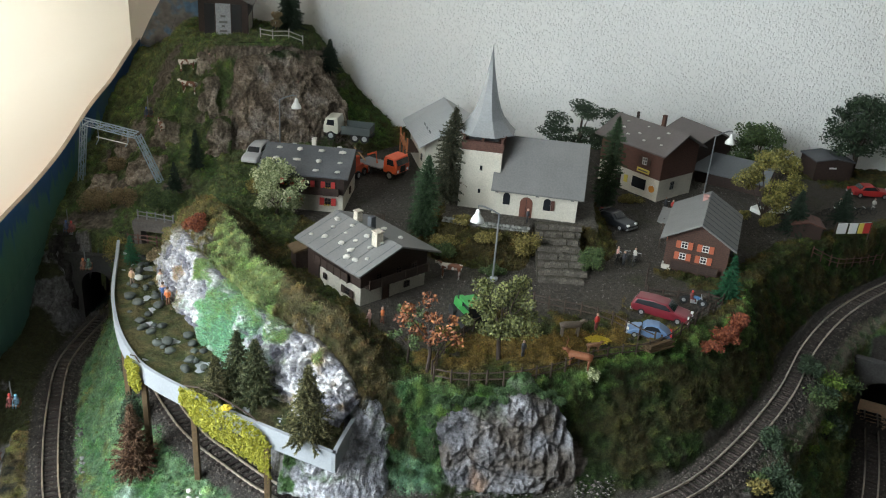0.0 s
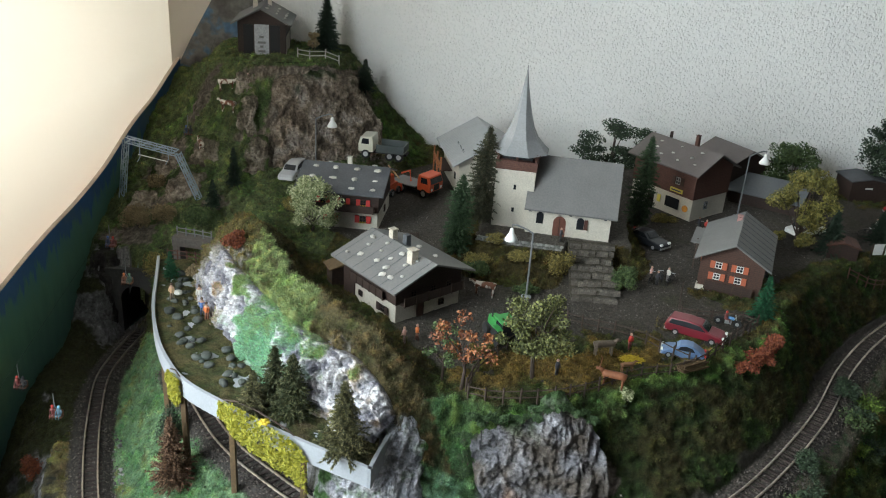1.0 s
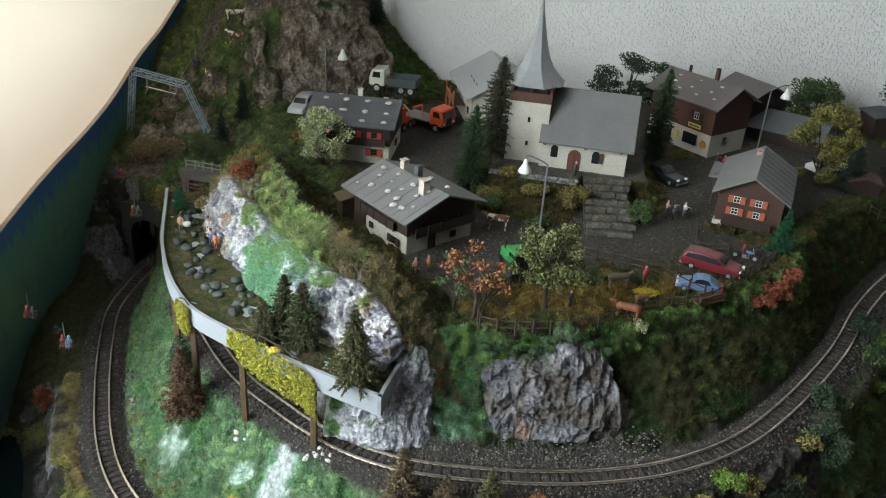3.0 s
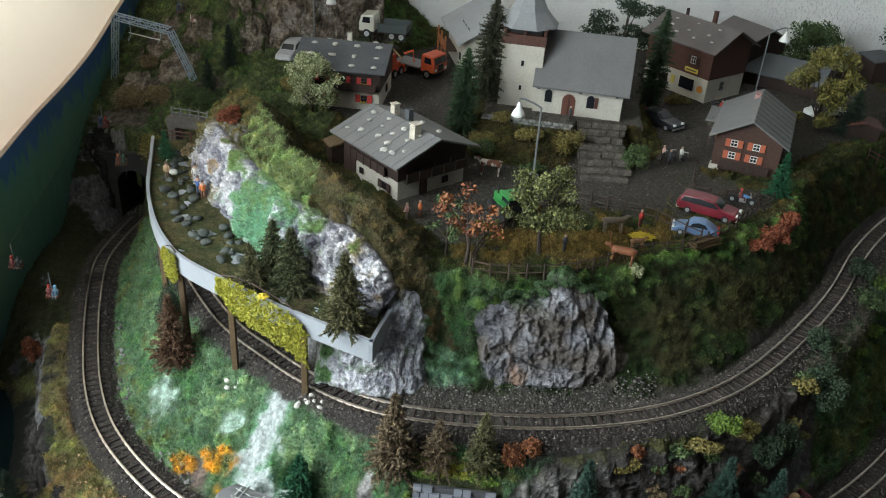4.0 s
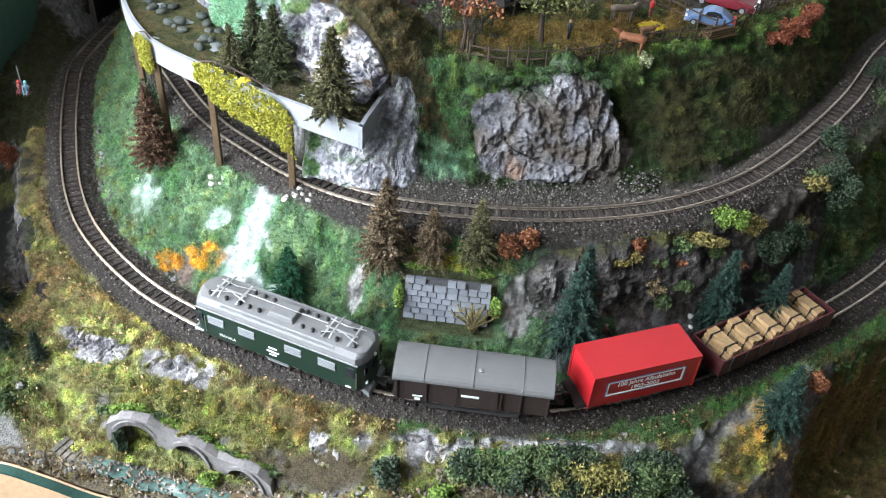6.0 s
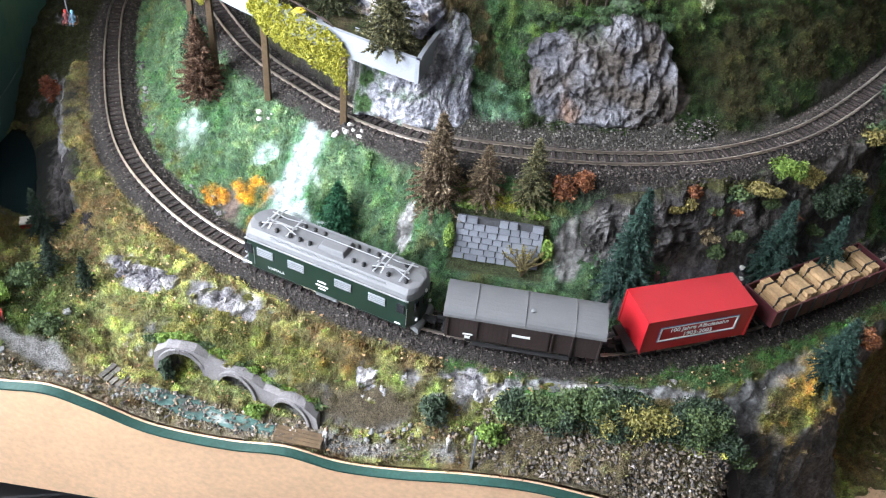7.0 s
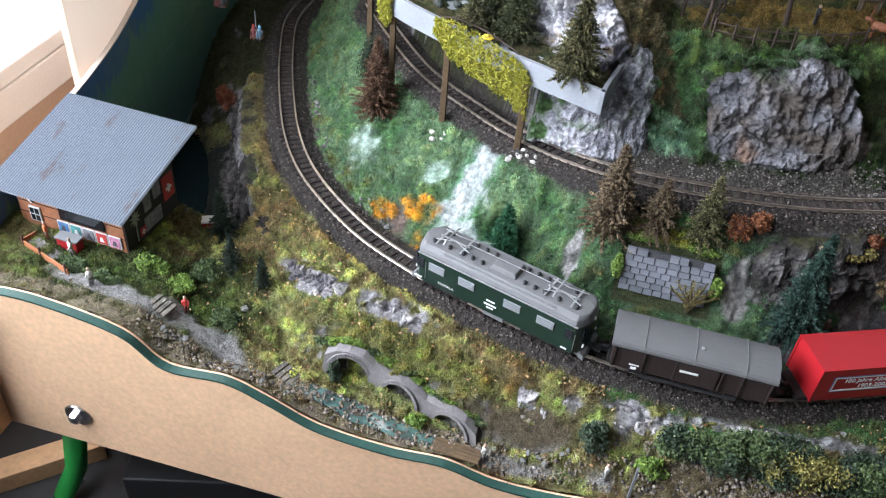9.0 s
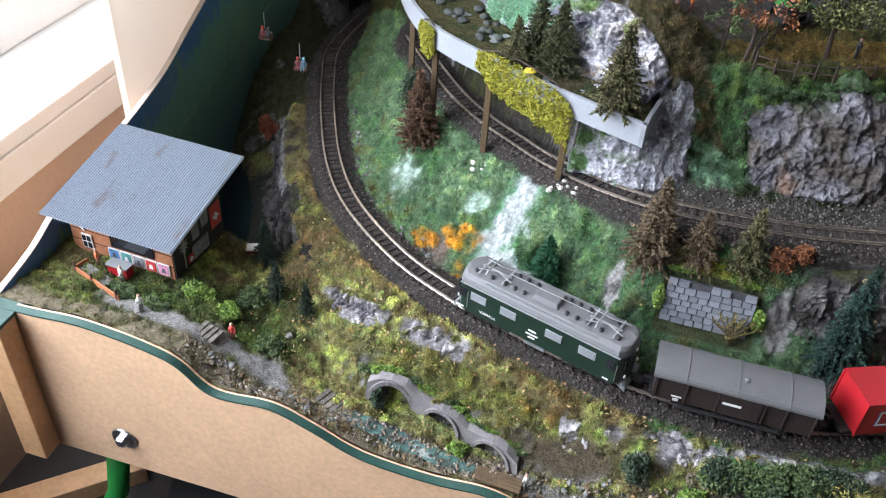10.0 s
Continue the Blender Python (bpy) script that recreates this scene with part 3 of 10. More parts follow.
lay(((D_HIGH > 0.015) & (ZED < 1.046) & (px > -0.11)) * 1.0, (0.034, 0.050, 0.017))
lay(((D_HIGH > 0.015) & (ZED < 1.046) & (px > 0.05)) * np.clip(WOB * 2 + 0.45, 0, 1), (0.048, 0.043, 0.015))
lay(((py > 0.86) & (px < -0.2) & (ZED > 0.97)) * 1.0, (0.095, 0.125, 0.052))
lay(spots([(-0.20, 0.74, 0.055, 0.10, 32), (-0.14, 0.66, 0.05, 0.05, 20)]), (0.095, 0.085, 0.036))
lay(spots([(-0.245, 0.80, 0.03, 0.06, 20), (-0.13, 0.655, 0.05, 0.022, -35)]), (0.09, 0.09, 0.04))
lay(spots([(0.035, 0.69, 0.13, 0.03, 20)]), (0.17, 0.115, 0.028), grass=0.5)
lay(spots([(-0.40, 0.43, 0.11, 0.05, 0), (-0.33, 0.44, 0.05, 0.05, 0)]), (0.075, 0.095, 0.03))
# near-black oval in the dell: its deep shadow put into the ground colour
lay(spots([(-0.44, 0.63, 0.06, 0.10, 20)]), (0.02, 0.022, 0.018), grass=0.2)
lay(((px < -0.425) & (py > 0.70) & (py < 0.93) & (D_LOW < -0.02)) * 1.0, (0.05, 0.052, 0.022), grass=0.5)
lay(((px < -0.30) & (py > 0.95)) * np.clip(0.9 + WOB, 0, 1), (0.112, 0.142, 0.062), grass=1.0)
lay(spots([(-0.20, 0.435, 0.10, 0.028, -16), (-0.27, 0.455, 0.04, 0.02, -20)], 0.6) * np.clip(0.55 + WOB * 1.6, 0, 1), (0.27, 0.31, 0.12), grass=1.0)
lay(((D_HIGH < -0.017) & (D_HIGH > -0.034) & (px > 0.04)) * np.clip(0.8 + WOB2, 0, 1), (0.17, 0.15, 0.115), grass=0.35)
lay(((D_HIGH < -0.032) & (D_LOW > 0.02) & (px > 0.20)) * np.clip(0.7 + WOB, 0, 1), (0.085, 0.105, 0.032), grass=1.0)

lay(((D_LOW < -0.016) & (D_LOW > -0.036) & (px > -0.06) & (py < 0.6)) * np.clip(0.85 + WOB2, 0, 1), (0.06, 0.125, 0.042), grass=1.0)
# bare rock on whatever is steep, paler on the hill and the front, brown on the peak
steep = np.clip((STEEP - 1.0 + 0.5 * WOB) / 0.7, 0, 1)
slope = (D_LOW > 0) & (D_HIGH < 0) & (px < 0.03)
lay(steep * (D_HIGH < 0.012) * ~slope * (1 - 0.8 * (px > 0.24)), (0.20, 0.195, 0.20), rock=1.0, grass=0.12)
lay(steep * ((py > 0.95) & (px < -0.1)) * np.clip((px + 0.345 + 0.05 * WOB) / 0.03, 0, 1), (0.19, 0.155, 0.125), rock=1.0, grass=0.08)
lay(spots([(-0.27, 1.085, 0.05, 0.045, 10), (-0.22, 1.12, 0.07, 0.05, 25), (-0.43, 1.06, 0.02, 0.03, 0)]) * np.clip(STEEP - 0.4, 0, 1), (0.19, 0.16, 0.135), rock=1.0, grass=0.05)
lay(spots([(-0.185, 1.195, 0.03, 0.06, 20), (-0.16, 1.20, 0.03, 0.06, 10)], 0.5) * np.clip(0.9 + WOB2, 0, 1), (0.075, 0.125, 0.035), rock=0.1, grass=1.0)
lay(spots([(0.020, 0.612, 0.052, 0.024, 12)], 0.25), (0.26, 0.255, 0.27), rock=1.0, grass=0.0)
lay(spots([(-0.050, 0.606, 0.026, 0.034, 10)], 0.4) * np.clip(0.95 + 0.8 * WOB2, 0, 1), (0.095, 0.185, 0.080), rock=0.1, grass=1.0)
lay(spots([(-0.052, 0.590, 0.022, 0.012, 10)], 0.5) * np.clip(0.6 + 1.3 * WOB2, 0, 1), (0.19, 0.33, 0.22), rock=0.2, grass=0.9)
lay(spots([(0.125, 0.665, 0.075, 0.030, 35), (0.225, 0.745, 0.08, 0.030, 50)], 0.5) * np.clip(0.25 + 0.9 * WOB2, 0, 1), (0.045, 0.052, 0.018), rock=0.0, grass=1.0)
D_RIM = near(RIM, PLAN)[0]
lay(((D_RIM < 0.004) & (D_RIM > -0.016) & (px > -0.06) & (px < 0.25)) * np.clip(0.75 + WOB2 - np.abs(D_RIM + 0.006) * 60, 0, 1), (0.085, 0.15, 0.045), rock=0.0, grass=1.0)
lay(spots([(0.055, 0.612, 0.035, 0.014, 12)], 0.3), (0.20, 0.17, 0.15), rock=1.0, grass=0.0)
lay(spots([(-0.105, 0.588, 0.032, 0.022, 20), (-0.125, 0.595, 0.022, 0.03, 20)], 0.3), (0.42, 0.43, 0.47), rock=1.0, grass=0.05)
lay(spots([(-0.274, 0.760, 0.030, 0.042, 30), (-0.150, 0.630, 0.040, 0.020, -38), (-0.120, 0.610, 0.018, 0.014, 0)], 0.35), (0.52, 0.51, 0.53), rock=1.0, grass=0.08)
lay(spots([(-0.195, 0.700, 0.045, 0.020, -48)], 0.5), (0.19, 0.23, 0.075), rock=0.2, grass=1.0)
lay(spots([(-0.298, 0.838, 0.028, 0.05, 25)], 0.5), (0.19, 0.16, 0.06), rock=0.3, grass=1.0)
D_RIDGE = near(RIDGE, PLAN)[0]
D_EDGE = near(RIDGE_EDGE, PLAN)[0]
crown = (D_RIDGE < 0.003) & (D_EDGE > -0.004) & (D_RIDGE > -0.06) & (py > 0.6) & (py < 0.87)
lay((crown & (px < -0.235)) * np.clip(0.8 + WOB2, 0, 1), (0.105, 0.092, 0.034), rock=0.1, grass=1.0)
lay((crown & (px >= -0.245) & (px < -0.160)) * np.clip(0.55 + 1.4 * WOB2 + np.minimum(0.3, (px + 0.245) * 12), 0, 1), (0.155, 0.205, 0.082), rock=0.15, grass=1.0)
lay((crown & (px >= -0.168)) * np.clip(0.9 + WOB2, 0, 1), (0.090, 0.074, 0.034), rock=0.2, grass=1.0)
lay(((D_RIDGE >= 0.003) & (D_RIDGE < 0.05) & (px < -0.06) & (px > -0.30) & (py > 0.63) & (py < 0.87) & (ZED > 1.053)) * 0.9, (0.055, 0.048, 0.020), rock=0.0, grass=0.9)
FALL = spline([(-0.173, 0.571, 0), (-0.184, 0.554, 0), (-0.189, 0.545, 0), (-0.184, 0.531, 0), (-0.176, 0.521, 0), (-0.164, 0.517, 0), (-0.150, 0.514, 0)])
D_FALL = np.abs(near(FALL, PLAN)[0])
lay(np.clip((0.0165 + 0.004 * WOB2 - D_FALL) / 0.006, 0, 1), (0.17, 0.36, 0.20), grass=0.6)
lay(np.clip((0.0095 + 0.006 * np.clip((0.60 - py) / 0.05, 0, 1) + 0.009 * WOB2 + 0.005 * WOB - D_FALL) / 0.005, 0, 1), (0.47, 0.52, 0.51), rock=0.7, grass=0.03)
lay(np.clip(spots([(-0.276, 0.606, 0.013, 0.020, 40), (-0.208, 0.572, 0.012, 0.006, 0)], 0.5) * (0.8 + WOB2), 0, 1), (0.38, 0.50, 0.42), rock=0.6, grass=0.2)
lay(spots([(-0.098, 0.517, 0.007, 0.014, -20), (0.012, 0.513, 0.012, 0.012, 0)], 0.4), (0.36, 0.35, 0.34), rock=1.0, grass=0.0)
lay(spots([(-0.038, 0.523, 0.045, 0.006, 0)], 0.5), (0.26, 0.25, 0.045), rock=0.0, grass=1.0)
lay(((np.abs(px + 0.037) < 0.032) & (np.abs(py - 0.509) < 0.0095)) * 1.0, (0.06, 0.07, 0.03), rock=0.0, grass=0.0)
lay(spots([(-0.268, 0.476, 0.030, 0.012, -20), (-0.203, 0.459, 0.032, 0.012, -15), (-0.036, 0.428, 0.028, 0.012, 0)], 0.35), (0.30, 0.29, 0.30), rock=1.0, grass=0.05)
lay((beside & (cut_y > wall_y + 0.004) & (cut_y < wall_y + 0.032)).ravel() * np.clip(0.9 + WOB2, 0, 1), (0.165, 0.165, 0.050), rock=0.0, grass=1.0)
lay(spots([(-0.118, 0.434, 0.024, 0.016, 0), (-0.076, 0.446, 0.020, 0.010, 10), (-0.165, 0.440, 0.016, 0.010, -20), (-0.265, 0.448, 0.02, 0.010, -20)], 0.7) * np.clip(0.6 + 1.5 * WOB2, 0, 1), (0.15, 0.100, 0.034), rock=0.0, grass=1.0)
lay(spots([(-0.100, 0.414, 0.05, 0.010, 0)], 0.5), (0.11, 0.088, 0.055), rock=0.0, grass=0.3)
lay(spots([(-0.366, 0.545, 0.012, 0.045, 25), (-0.408, 0.622, 0.012, 0.05, 28)], 0.4), (0.09, 0.082, 0.08), rock=1.0, grass=0.05)
lay(spots([(0.03, 0.434, 0.10, 0.006, 6), (0.15, 0.468, 0.05, 0.008, 38)], 0.4), (0.28, 0.28, 0.28), rock=1.0, grass=0.05)
lay(spots([(0.10, 0.545, 0.09, 0.018, 20), (0.19, 0.60, 0.06, 0.018, 42)], 0.4), (0.12, 0.108, 0.098), rock=1.0, grass=0.15)
lay(spots([(-0.445, 0.955, 0.05, 0.02, 0), (-0.44, 1.05, 0.03, 0.02, 20), (-0.41, 1.10, 0.03, 0.015, 10), (-0.42, 1.0, 0.035, 0.014, 10), (-0.36, 0.985, 0.02, 0.016, 0)], 0.5), (0.14, 0.12, 0.10), rock=0.9, grass=0.1)
lay(spots([(0.178, 0.470, 0.036, 0.022, 48), (0.165, 0.450, 0.022, 0.012, 20)], 0.6) * np.clip(0.6 + WOB2 * 1.6, 0, 1), (0.34, 0.23, 0.06), rock=0.1, grass=1.0)
lay(spots([(0.212, 0.500, 0.010, 0.030, -15), (0.160, 0.447, 0.008, 0.006, 0)], 0.6) * np.clip(0.5 + WOB2 * 1.6, 0, 1), (0.36, 0.33, 0.29), rock=0.7, grass=0.1)
# yellow and orange flower patches
lay(spots([(-0.232, 0.546, 0.020, 0.012, -35)], 0.5), (0.16, 0.12, 0.10), rock=0.6, grass=0.2)
lay(np.clip(spots([(-0.213, 0.552, 0.018, 0.009, -25), (-0.243, 0.556, 0.012, 0.006, -40), (-0.212, 0.532, 0.007, 0.008, 0)], 0.5) * (0.9 + 2.5 * WOB2), 0, 1), (0.46, 0.24, 0.03), rock=0.0, grass=1.0)
# gravel: the village square, the lane, the front path; ballast along the tracks
gravel = inside(SQUARE, PLAN) * 1.0
gravel[spots([(0.04, 0.70, 0.135, 0.042, 24), (0.215, 0.86, 0.05, 0.035, 40), (0.5, 1.2, 0.1, 0.05, 0), (-0.15, 0.77, 0.05, 0.05, 0)], 0.2) > 0.5] = 0
lay(gravel * np.clip(1.1 + WOB * 0.5, 0, 1), (0.080, 0.070, 0.060), rock=0.0, grass=0.02)
lay((inside(MOUND, PLAN) & (ZED > 1.0505)) * 1.0, (0.06, 0.05, 0.016), rock=0.0, grass=1.0)
lay(inside(TERRACE, PLAN) * 1.0, (0.12, 0.108, 0.094), rock=0.0, grass=0.0)
lay(spots([(-0.385, 0.415, 0.06, 0.008, -5), (-0.32, 0.415, 0.04, 0.010, -10), (-0.13, 0.396, 0.10, 0.006, 0)], 0.5), (0.25, 0.24, 0.23), rock=0.0, grass=0.02)
for dist, zone in ((np.abs(D_LOW), py < 0.925), (np.abs(D_HIGH), px > -9)):
    lay((np.clip((0.0215 + 0.005 * WOB - dist) / 0.003, 0, 1)) * zone, (0.05, 0.044, 0.04), rock=0.0, grass=0.0)
lay(((D_HIGH > 0) & (ZED < 0.995) & (px > -0.11)) * np.clip((0.036 - 0.010 * np.clip((px - 0.07) / 0.04, 0, 1) + 0.010 * WOB - D_HIGH) / 0.004, 0, 1), (0.070, 0.064, 0.054), rock=0.0, grass=0.05)

# pale stones and straw along the front rim
lay(((py < 0.410) & (px > -0.035) & (px < 0.13)) * 0.9, (0.13, 0.105, 0.060), rock=0.0, grass=0.4)
lay(((py < 0.407) & (px < -0.13)) * np.clip(0.75 + 1.2 * WOB2, 0, 1), (0.21, 0.175, 0.12), rock=0.0, grass=0.35)
# uneven growth: dark gaps, dry straw, fresh lime and brown among the turf
green = np.clip(GRASS * 1.4 - 0.4, 0, 1) * (1 - np.clip(ROCK, 0, 1))
for tone, weight in (((1.30, 1.10, 0.85), WOB2 * 1.9 - 0.25), ((0.88, 1.22, 0.85), -WOB * 1.5 + WOB3 - 0.25), ((0.70, 0.55, 0.50), WOB3 * 1.6 - WOB2 * 0.7 - 0.30), ((1.35, 1.38, 1.60), -WOB3 * 1.5 - 0.25)):
    w_ = (np.clip(weight, 0, 0.85) * green)[:, None]
    COLOUR[:] = COLOUR * (1 - w_ + np.array(tone) * w_)
COLOUR *= (1 + green * (np.exp(0.45 * WOB2 + 0.55 * WOB3) - 1))[:, None]
stony = np.clip(ROCK, 0, 1)
COLOUR *= (1 + stony * (np.exp(0.75 * WOB3 + 0.35 * WOB2) - 1))[:, None]

# relief: bold and ridged on rock, slight on turf
PUSH = np.zeros(len(PLAN))
for i in np.nonzero(ROCK > 0.02)[0]:
    p = Vector((PLAN[i, 0], PLAN[i, 1], ZED[i]))
    PUSH[i] = ROCK[i] * (0.0125 * (noise.ridged_multi_fractal(p * 42, 1.0, 2.1, 4, 1.0, 2.0) * 0.35 - 0.55) + 0.004 * noise.noise(p * 150))
PUSH += (1 - ROCK) * np.where(GRASS > 0.4, 0.0030 * WOB2 + 0.0030 * WOB + 0.0018 * WOB3, 0.0005 * WOB2)
flat = np.clip((np.minimum(np.abs(D_LOW), np.abs(D_HIGH)) - 0.014) / 0.01, 0, 1)
PUSH *= flat
PUSH -= 0.0022 * ((np.abs(px + 0.037) < 0.031) & (np.abs(py - 0.508) < 0.009))
SURFACE = np.column_stack([PLAN, ZED]) + NORMAL * PUSH[:, None]


def terrain_material():
    m, nt, p = tree_of("scenery_ground")
    a = nt.nodes.new("ShaderNodeAttribute")
    a.attribute_name = "paint"
    r = nt.nodes.new("ShaderNodeAttribute")
    r.attribute_name = "rocky"
    tc = nt.nodes.new("ShaderNodeTexCoord").outputs["Object"]
    fine, mid = noise_node(nt, tc, 1400, 3.0), noise_node(nt, tc, 260, 5.0, 0.65)
    grainy = ramp_node(nt, fine, ((0.32, (0.30,) * 3), (0.66, (1.5,) * 3)))
    broad = ramp_node(nt, noise_node(nt, tc, 420, 4.0, 0.6), ((0.32, (0.62, 0.60, 0.60)), (0.64, (1.15,) * 3)))
    c = mix_node(nt, "MULTIPLY", 1.0, a.outputs["Color"], mix_node(nt, "MIX", r.outputs["Fac"], grainy, broad))
    c = mix_node(nt, "MULTIPLY", 1.0, c, ramp_node(nt, mid, ((0.30, (0.55, 0.53, 0.50)), (0.62, (1.2, 1.2, 1.2)))))
    link(nt, c, p.inputs["Base Color"])
    p.inputs["Roughness"].default_value = 0.9
    p.inputs["Specular IOR Level"].default_value = 0.25
    add = nt.nodes.new("ShaderNodeMath")
    add.operation = "ADD"
    link(nt, fine, add.inputs[0])
    link(nt, mid, add.inputs[1])
    bump_node(nt, p, add.outputs[0], 0.9, 0.0026)
    return m


M["ground"] = terrain_material()


def build_ground():
    idx = np.arange(NX * NY).reshape(NY, NX)
    quads = np.stack([idx[:-1, :-1], idx[:-1, 1:], idx[1:, 1:], idx[1:, :-1]], -1).reshape(-1, 4)
    mid = SURFACE[quads].mean(1)
    # the tunnel mouth stays open
    hole = (np.abs(mid[:, 0] + 0.4335) < 0.0185) & (mid[:, 1] > 0.925) & (mid[:, 1] < 0.965) & (mid[:, 2] < 0.958)
    along, across = (mid[:, 0] - 0.412) * 0.375 + (mid[:, 1] - 0.838) * 0.927, (mid[:, 0] - 0.412) * 0.927 - (mid[:, 1] - 0.838) * 0.375
    hole |= (np.abs(across) < 0.019) & (along > 0) & (along < 0.032) & (mid[:, 2] < 0.955)
    quads = quads[~hole]
    me = bpy.data.meshes.new("ground")
    me.vertices.add(NX * NY)
    me.vertices.foreach_set("co", SURFACE.ravel())
    me.loops.add(len(quads) * 4)
    me.loops.foreach_set("vertex_index", quads.ravel())
    me.polygons.add(len(quads))
    me.polygons.foreach_set("loop_start", np.arange(len(quads)) * 4)
    me.polygons.foreach_set("use_smooth", np.ones(len(quads), bool))
    me.update(calc_edges=True)
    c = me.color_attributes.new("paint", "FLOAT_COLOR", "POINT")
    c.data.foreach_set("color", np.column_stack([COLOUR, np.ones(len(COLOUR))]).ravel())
    r = me.attributes.new("rocky", "FLOAT", "POINT")
    r.data.foreach_set("value", ROCK)
    me.materials.append(M["ground"])
    return tagged(new("ground", me), "modelled landscape of rock, turf and gravel with two railway levels", "landscape", kind="structure")


build_ground()


# ---- the room ----
def wall(name, x0, y0, z0, x1, y1, z1, material, label, category="wall"):
    return single(name, Buf().box((x0 + x1) / 2, (y0 + y1) / 2, z0, x1 - x0, y1 - y0, z1 - z0), material, label, category, kind="structure")


def plaster_material():
    m, nt, p = tree_of("textured_plaster")
    tc = nt.nodes.new("ShaderNodeTexCoord").outputs["Object"]
    a, b = noise_node(nt, tc, 330, 2.0, 0.55), noise_node(nt, tc, 7, 2.0)
    warp = nt.nodes.new("ShaderNodeVectorMath")
    warp.operation = "MULTIPLY_ADD"
    wob = nt.nodes.new("ShaderNodeTexNoise")
    wob.inputs["Scale"].default_value = 380
    link(nt, tc, wob.inputs["Vector"])
    link(nt, wob.outputs["Color"], warp.inputs[0])
    warp.inputs[1].default_value = (0.004, 0.004, 0.007)
    link(nt, tc, warp.inputs[2])
    cell = nt.nodes.new("ShaderNodeTexVoronoi")
    cell.feature = "SMOOTH_F1"
    cell.inputs["Scale"].default_value, cell.inputs["Smoothness"].default_value = 250, 0.5
    link(nt, warp.outputs[0], cell.inputs["Vector"])
    blob = ramp_node(nt, cell.outputs["Distance"], ((0.05, (1.0,) * 3), (0.55, (0.0,) * 3)))
    height = mix_node(nt, "MULTIPLY", 1.0, blob, ramp_node(nt, a, ((0.30, (0.5,) * 3), (0.62, (1.0,) * 3))))
    link(nt, ramp_node(nt, b, ((0.3, (0.84, 0.83, 0.81)), (0.7, (0.89, 0.88, 0.86)))), p.inputs["Base Color"])
    p.inputs["Roughness"].default_value = 0.85
    bump_node(nt, p, height, 0.75, 0.0019)
    return m


M["plaster_wall"] = plaster_material()
wall("wall_north", -0.78, 1.252, 0, 5.1, 1.35, 2.5, "plaster_wall", "white wall with coarse textured plaster")
wall("wall_west", -0.80, 1.20, 0, -0.72, 1.252, 2.5, "cream_wall", "smooth cream wall beside the window")
wall("wall_west_sill", -0.80, -4.4, 0, -0.612, 1.20, 0.903, "tan_wall", "tan-grey wall below the window")
wall("wall_west_lintel", -0.80, -4.4, 2.25, -0.72, 1.20, 2.5, "cream_wall", "cream wall above the window")
wall("wall_west_pier", -0.80, -4.4, 0.903, -0.72, -0.60, 2.25, "cream_wall", "cream wall on the far side of the window")
# south and east walls out of view, added in a dark tone to limit fill
wall("wall_south", -0.8, -4.5, 0, 5.1, -4.4, 2.5, "unseen_dark_wall", "unseen wall behind, darkened to cut bounced light")
wall("wall_east", 5.0, -4.4, 0, 5.1, 1.252, 2.5, "unseen_dark_wall", "unseen east wall, darkened to cut bounced light")
wall("floor", -0.8, -4.5, -0.1, 5.1, 1.35, 0, "carpet", "grey-brown carpet floor", "floor")
wall("ceiling", -0.8, -4.5, 2.5, 5.1, 1.35, 5.1, "ceiling_dimmed", "unseen ceiling, darkened to cut bounced light", "ceiling")


# ---- railway ----
def sweep(buf, line, section):
    """Pushes a closed section of (across, up) pairs along a line."""
    left = offset(line, 1.0)[:, :2] - line[:, :2]
    n, base = len(section), len(buf.v)
    for p, l in zip(line, left):
        for a, u in section:
            buf.v.append((p[0] + l[0] * a, p[1] + l[1] * a, p[2] + u))
    for i in range(len(line) - 1):
        for k in range(n):
            k2 = (k + 1) % n
            buf.f.append((base + i * n + k, base + (i + 1) * n + k, base + (i + 1) * n + k2, base + i * n + k2))
    buf.f.append(tuple(base + k for k in range(n)))
    buf.f.append(tuple(base + (len(line) - 1) * n + k for k in reversed(range(n))))


RAIL = [(-0.0008, -0.0020), (0.0008, -0.0020), (0.0008, -0.0017), (0.00025, -0.0014), (0.00025, -0.0007), (0.0005, -0.0005), (0.0005, 0.0), (-0.0005, 0.0), (-0.0005, -0.0005), (-0.00025, -0.0007), (-0.00025, -0.0014), (-0.0008, -0.0017)]


def railway(label, line, start, end):
    line = line[start:end]
    t = thing("railway_track", label, "railway track", group="railway tracks")
    for side in (0.00625, -0.00625):
        b = Buf()
        sweep(b, offset(line, side), RAIL)
        part("rail", b, "rail_steel", t, "worn steel rail with a bright head")
    me = Buf().box(0, 0, -0.0016, 0.0022, 0.0215, 0.0016, top=0.93).box(0, 0.00625, 0, 0.0024, 0.0026, 0.0003).box(0, -0.00625, 0, 0.0024, 0.0026, 0.0003).mesh("sleeper")
    s = np.r_[0, np.cumsum(np.linalg.norm(np.diff(line[:, :2], axis=0), axis=1))]
    d = np.gradient(line[:, :2], axis=0)
    for k in np.arange(0.003, s[-1], 0.0070):
        x, y, z = (np.interp(k, s, line[:, j]) for j in range(3))
        a = math.degrees(math.atan2(np.interp(k, s, d[:, 1]), np.interp(k, s, d[:, 0])))
        ob = part("sleeper", me, "sleeper", t)
        ob.matrix_basis = pose(x, y, z - 0.0019, 0, 0, a + random.uniform(-1, 1))
    return t


railway("curved single track with brown sleepers leading into a tunnel", LOW, 14, len(LOW))
railway("curved single track with brown sleepers under the rock gallery", HIGH, 0, len(HIGH) - 24)

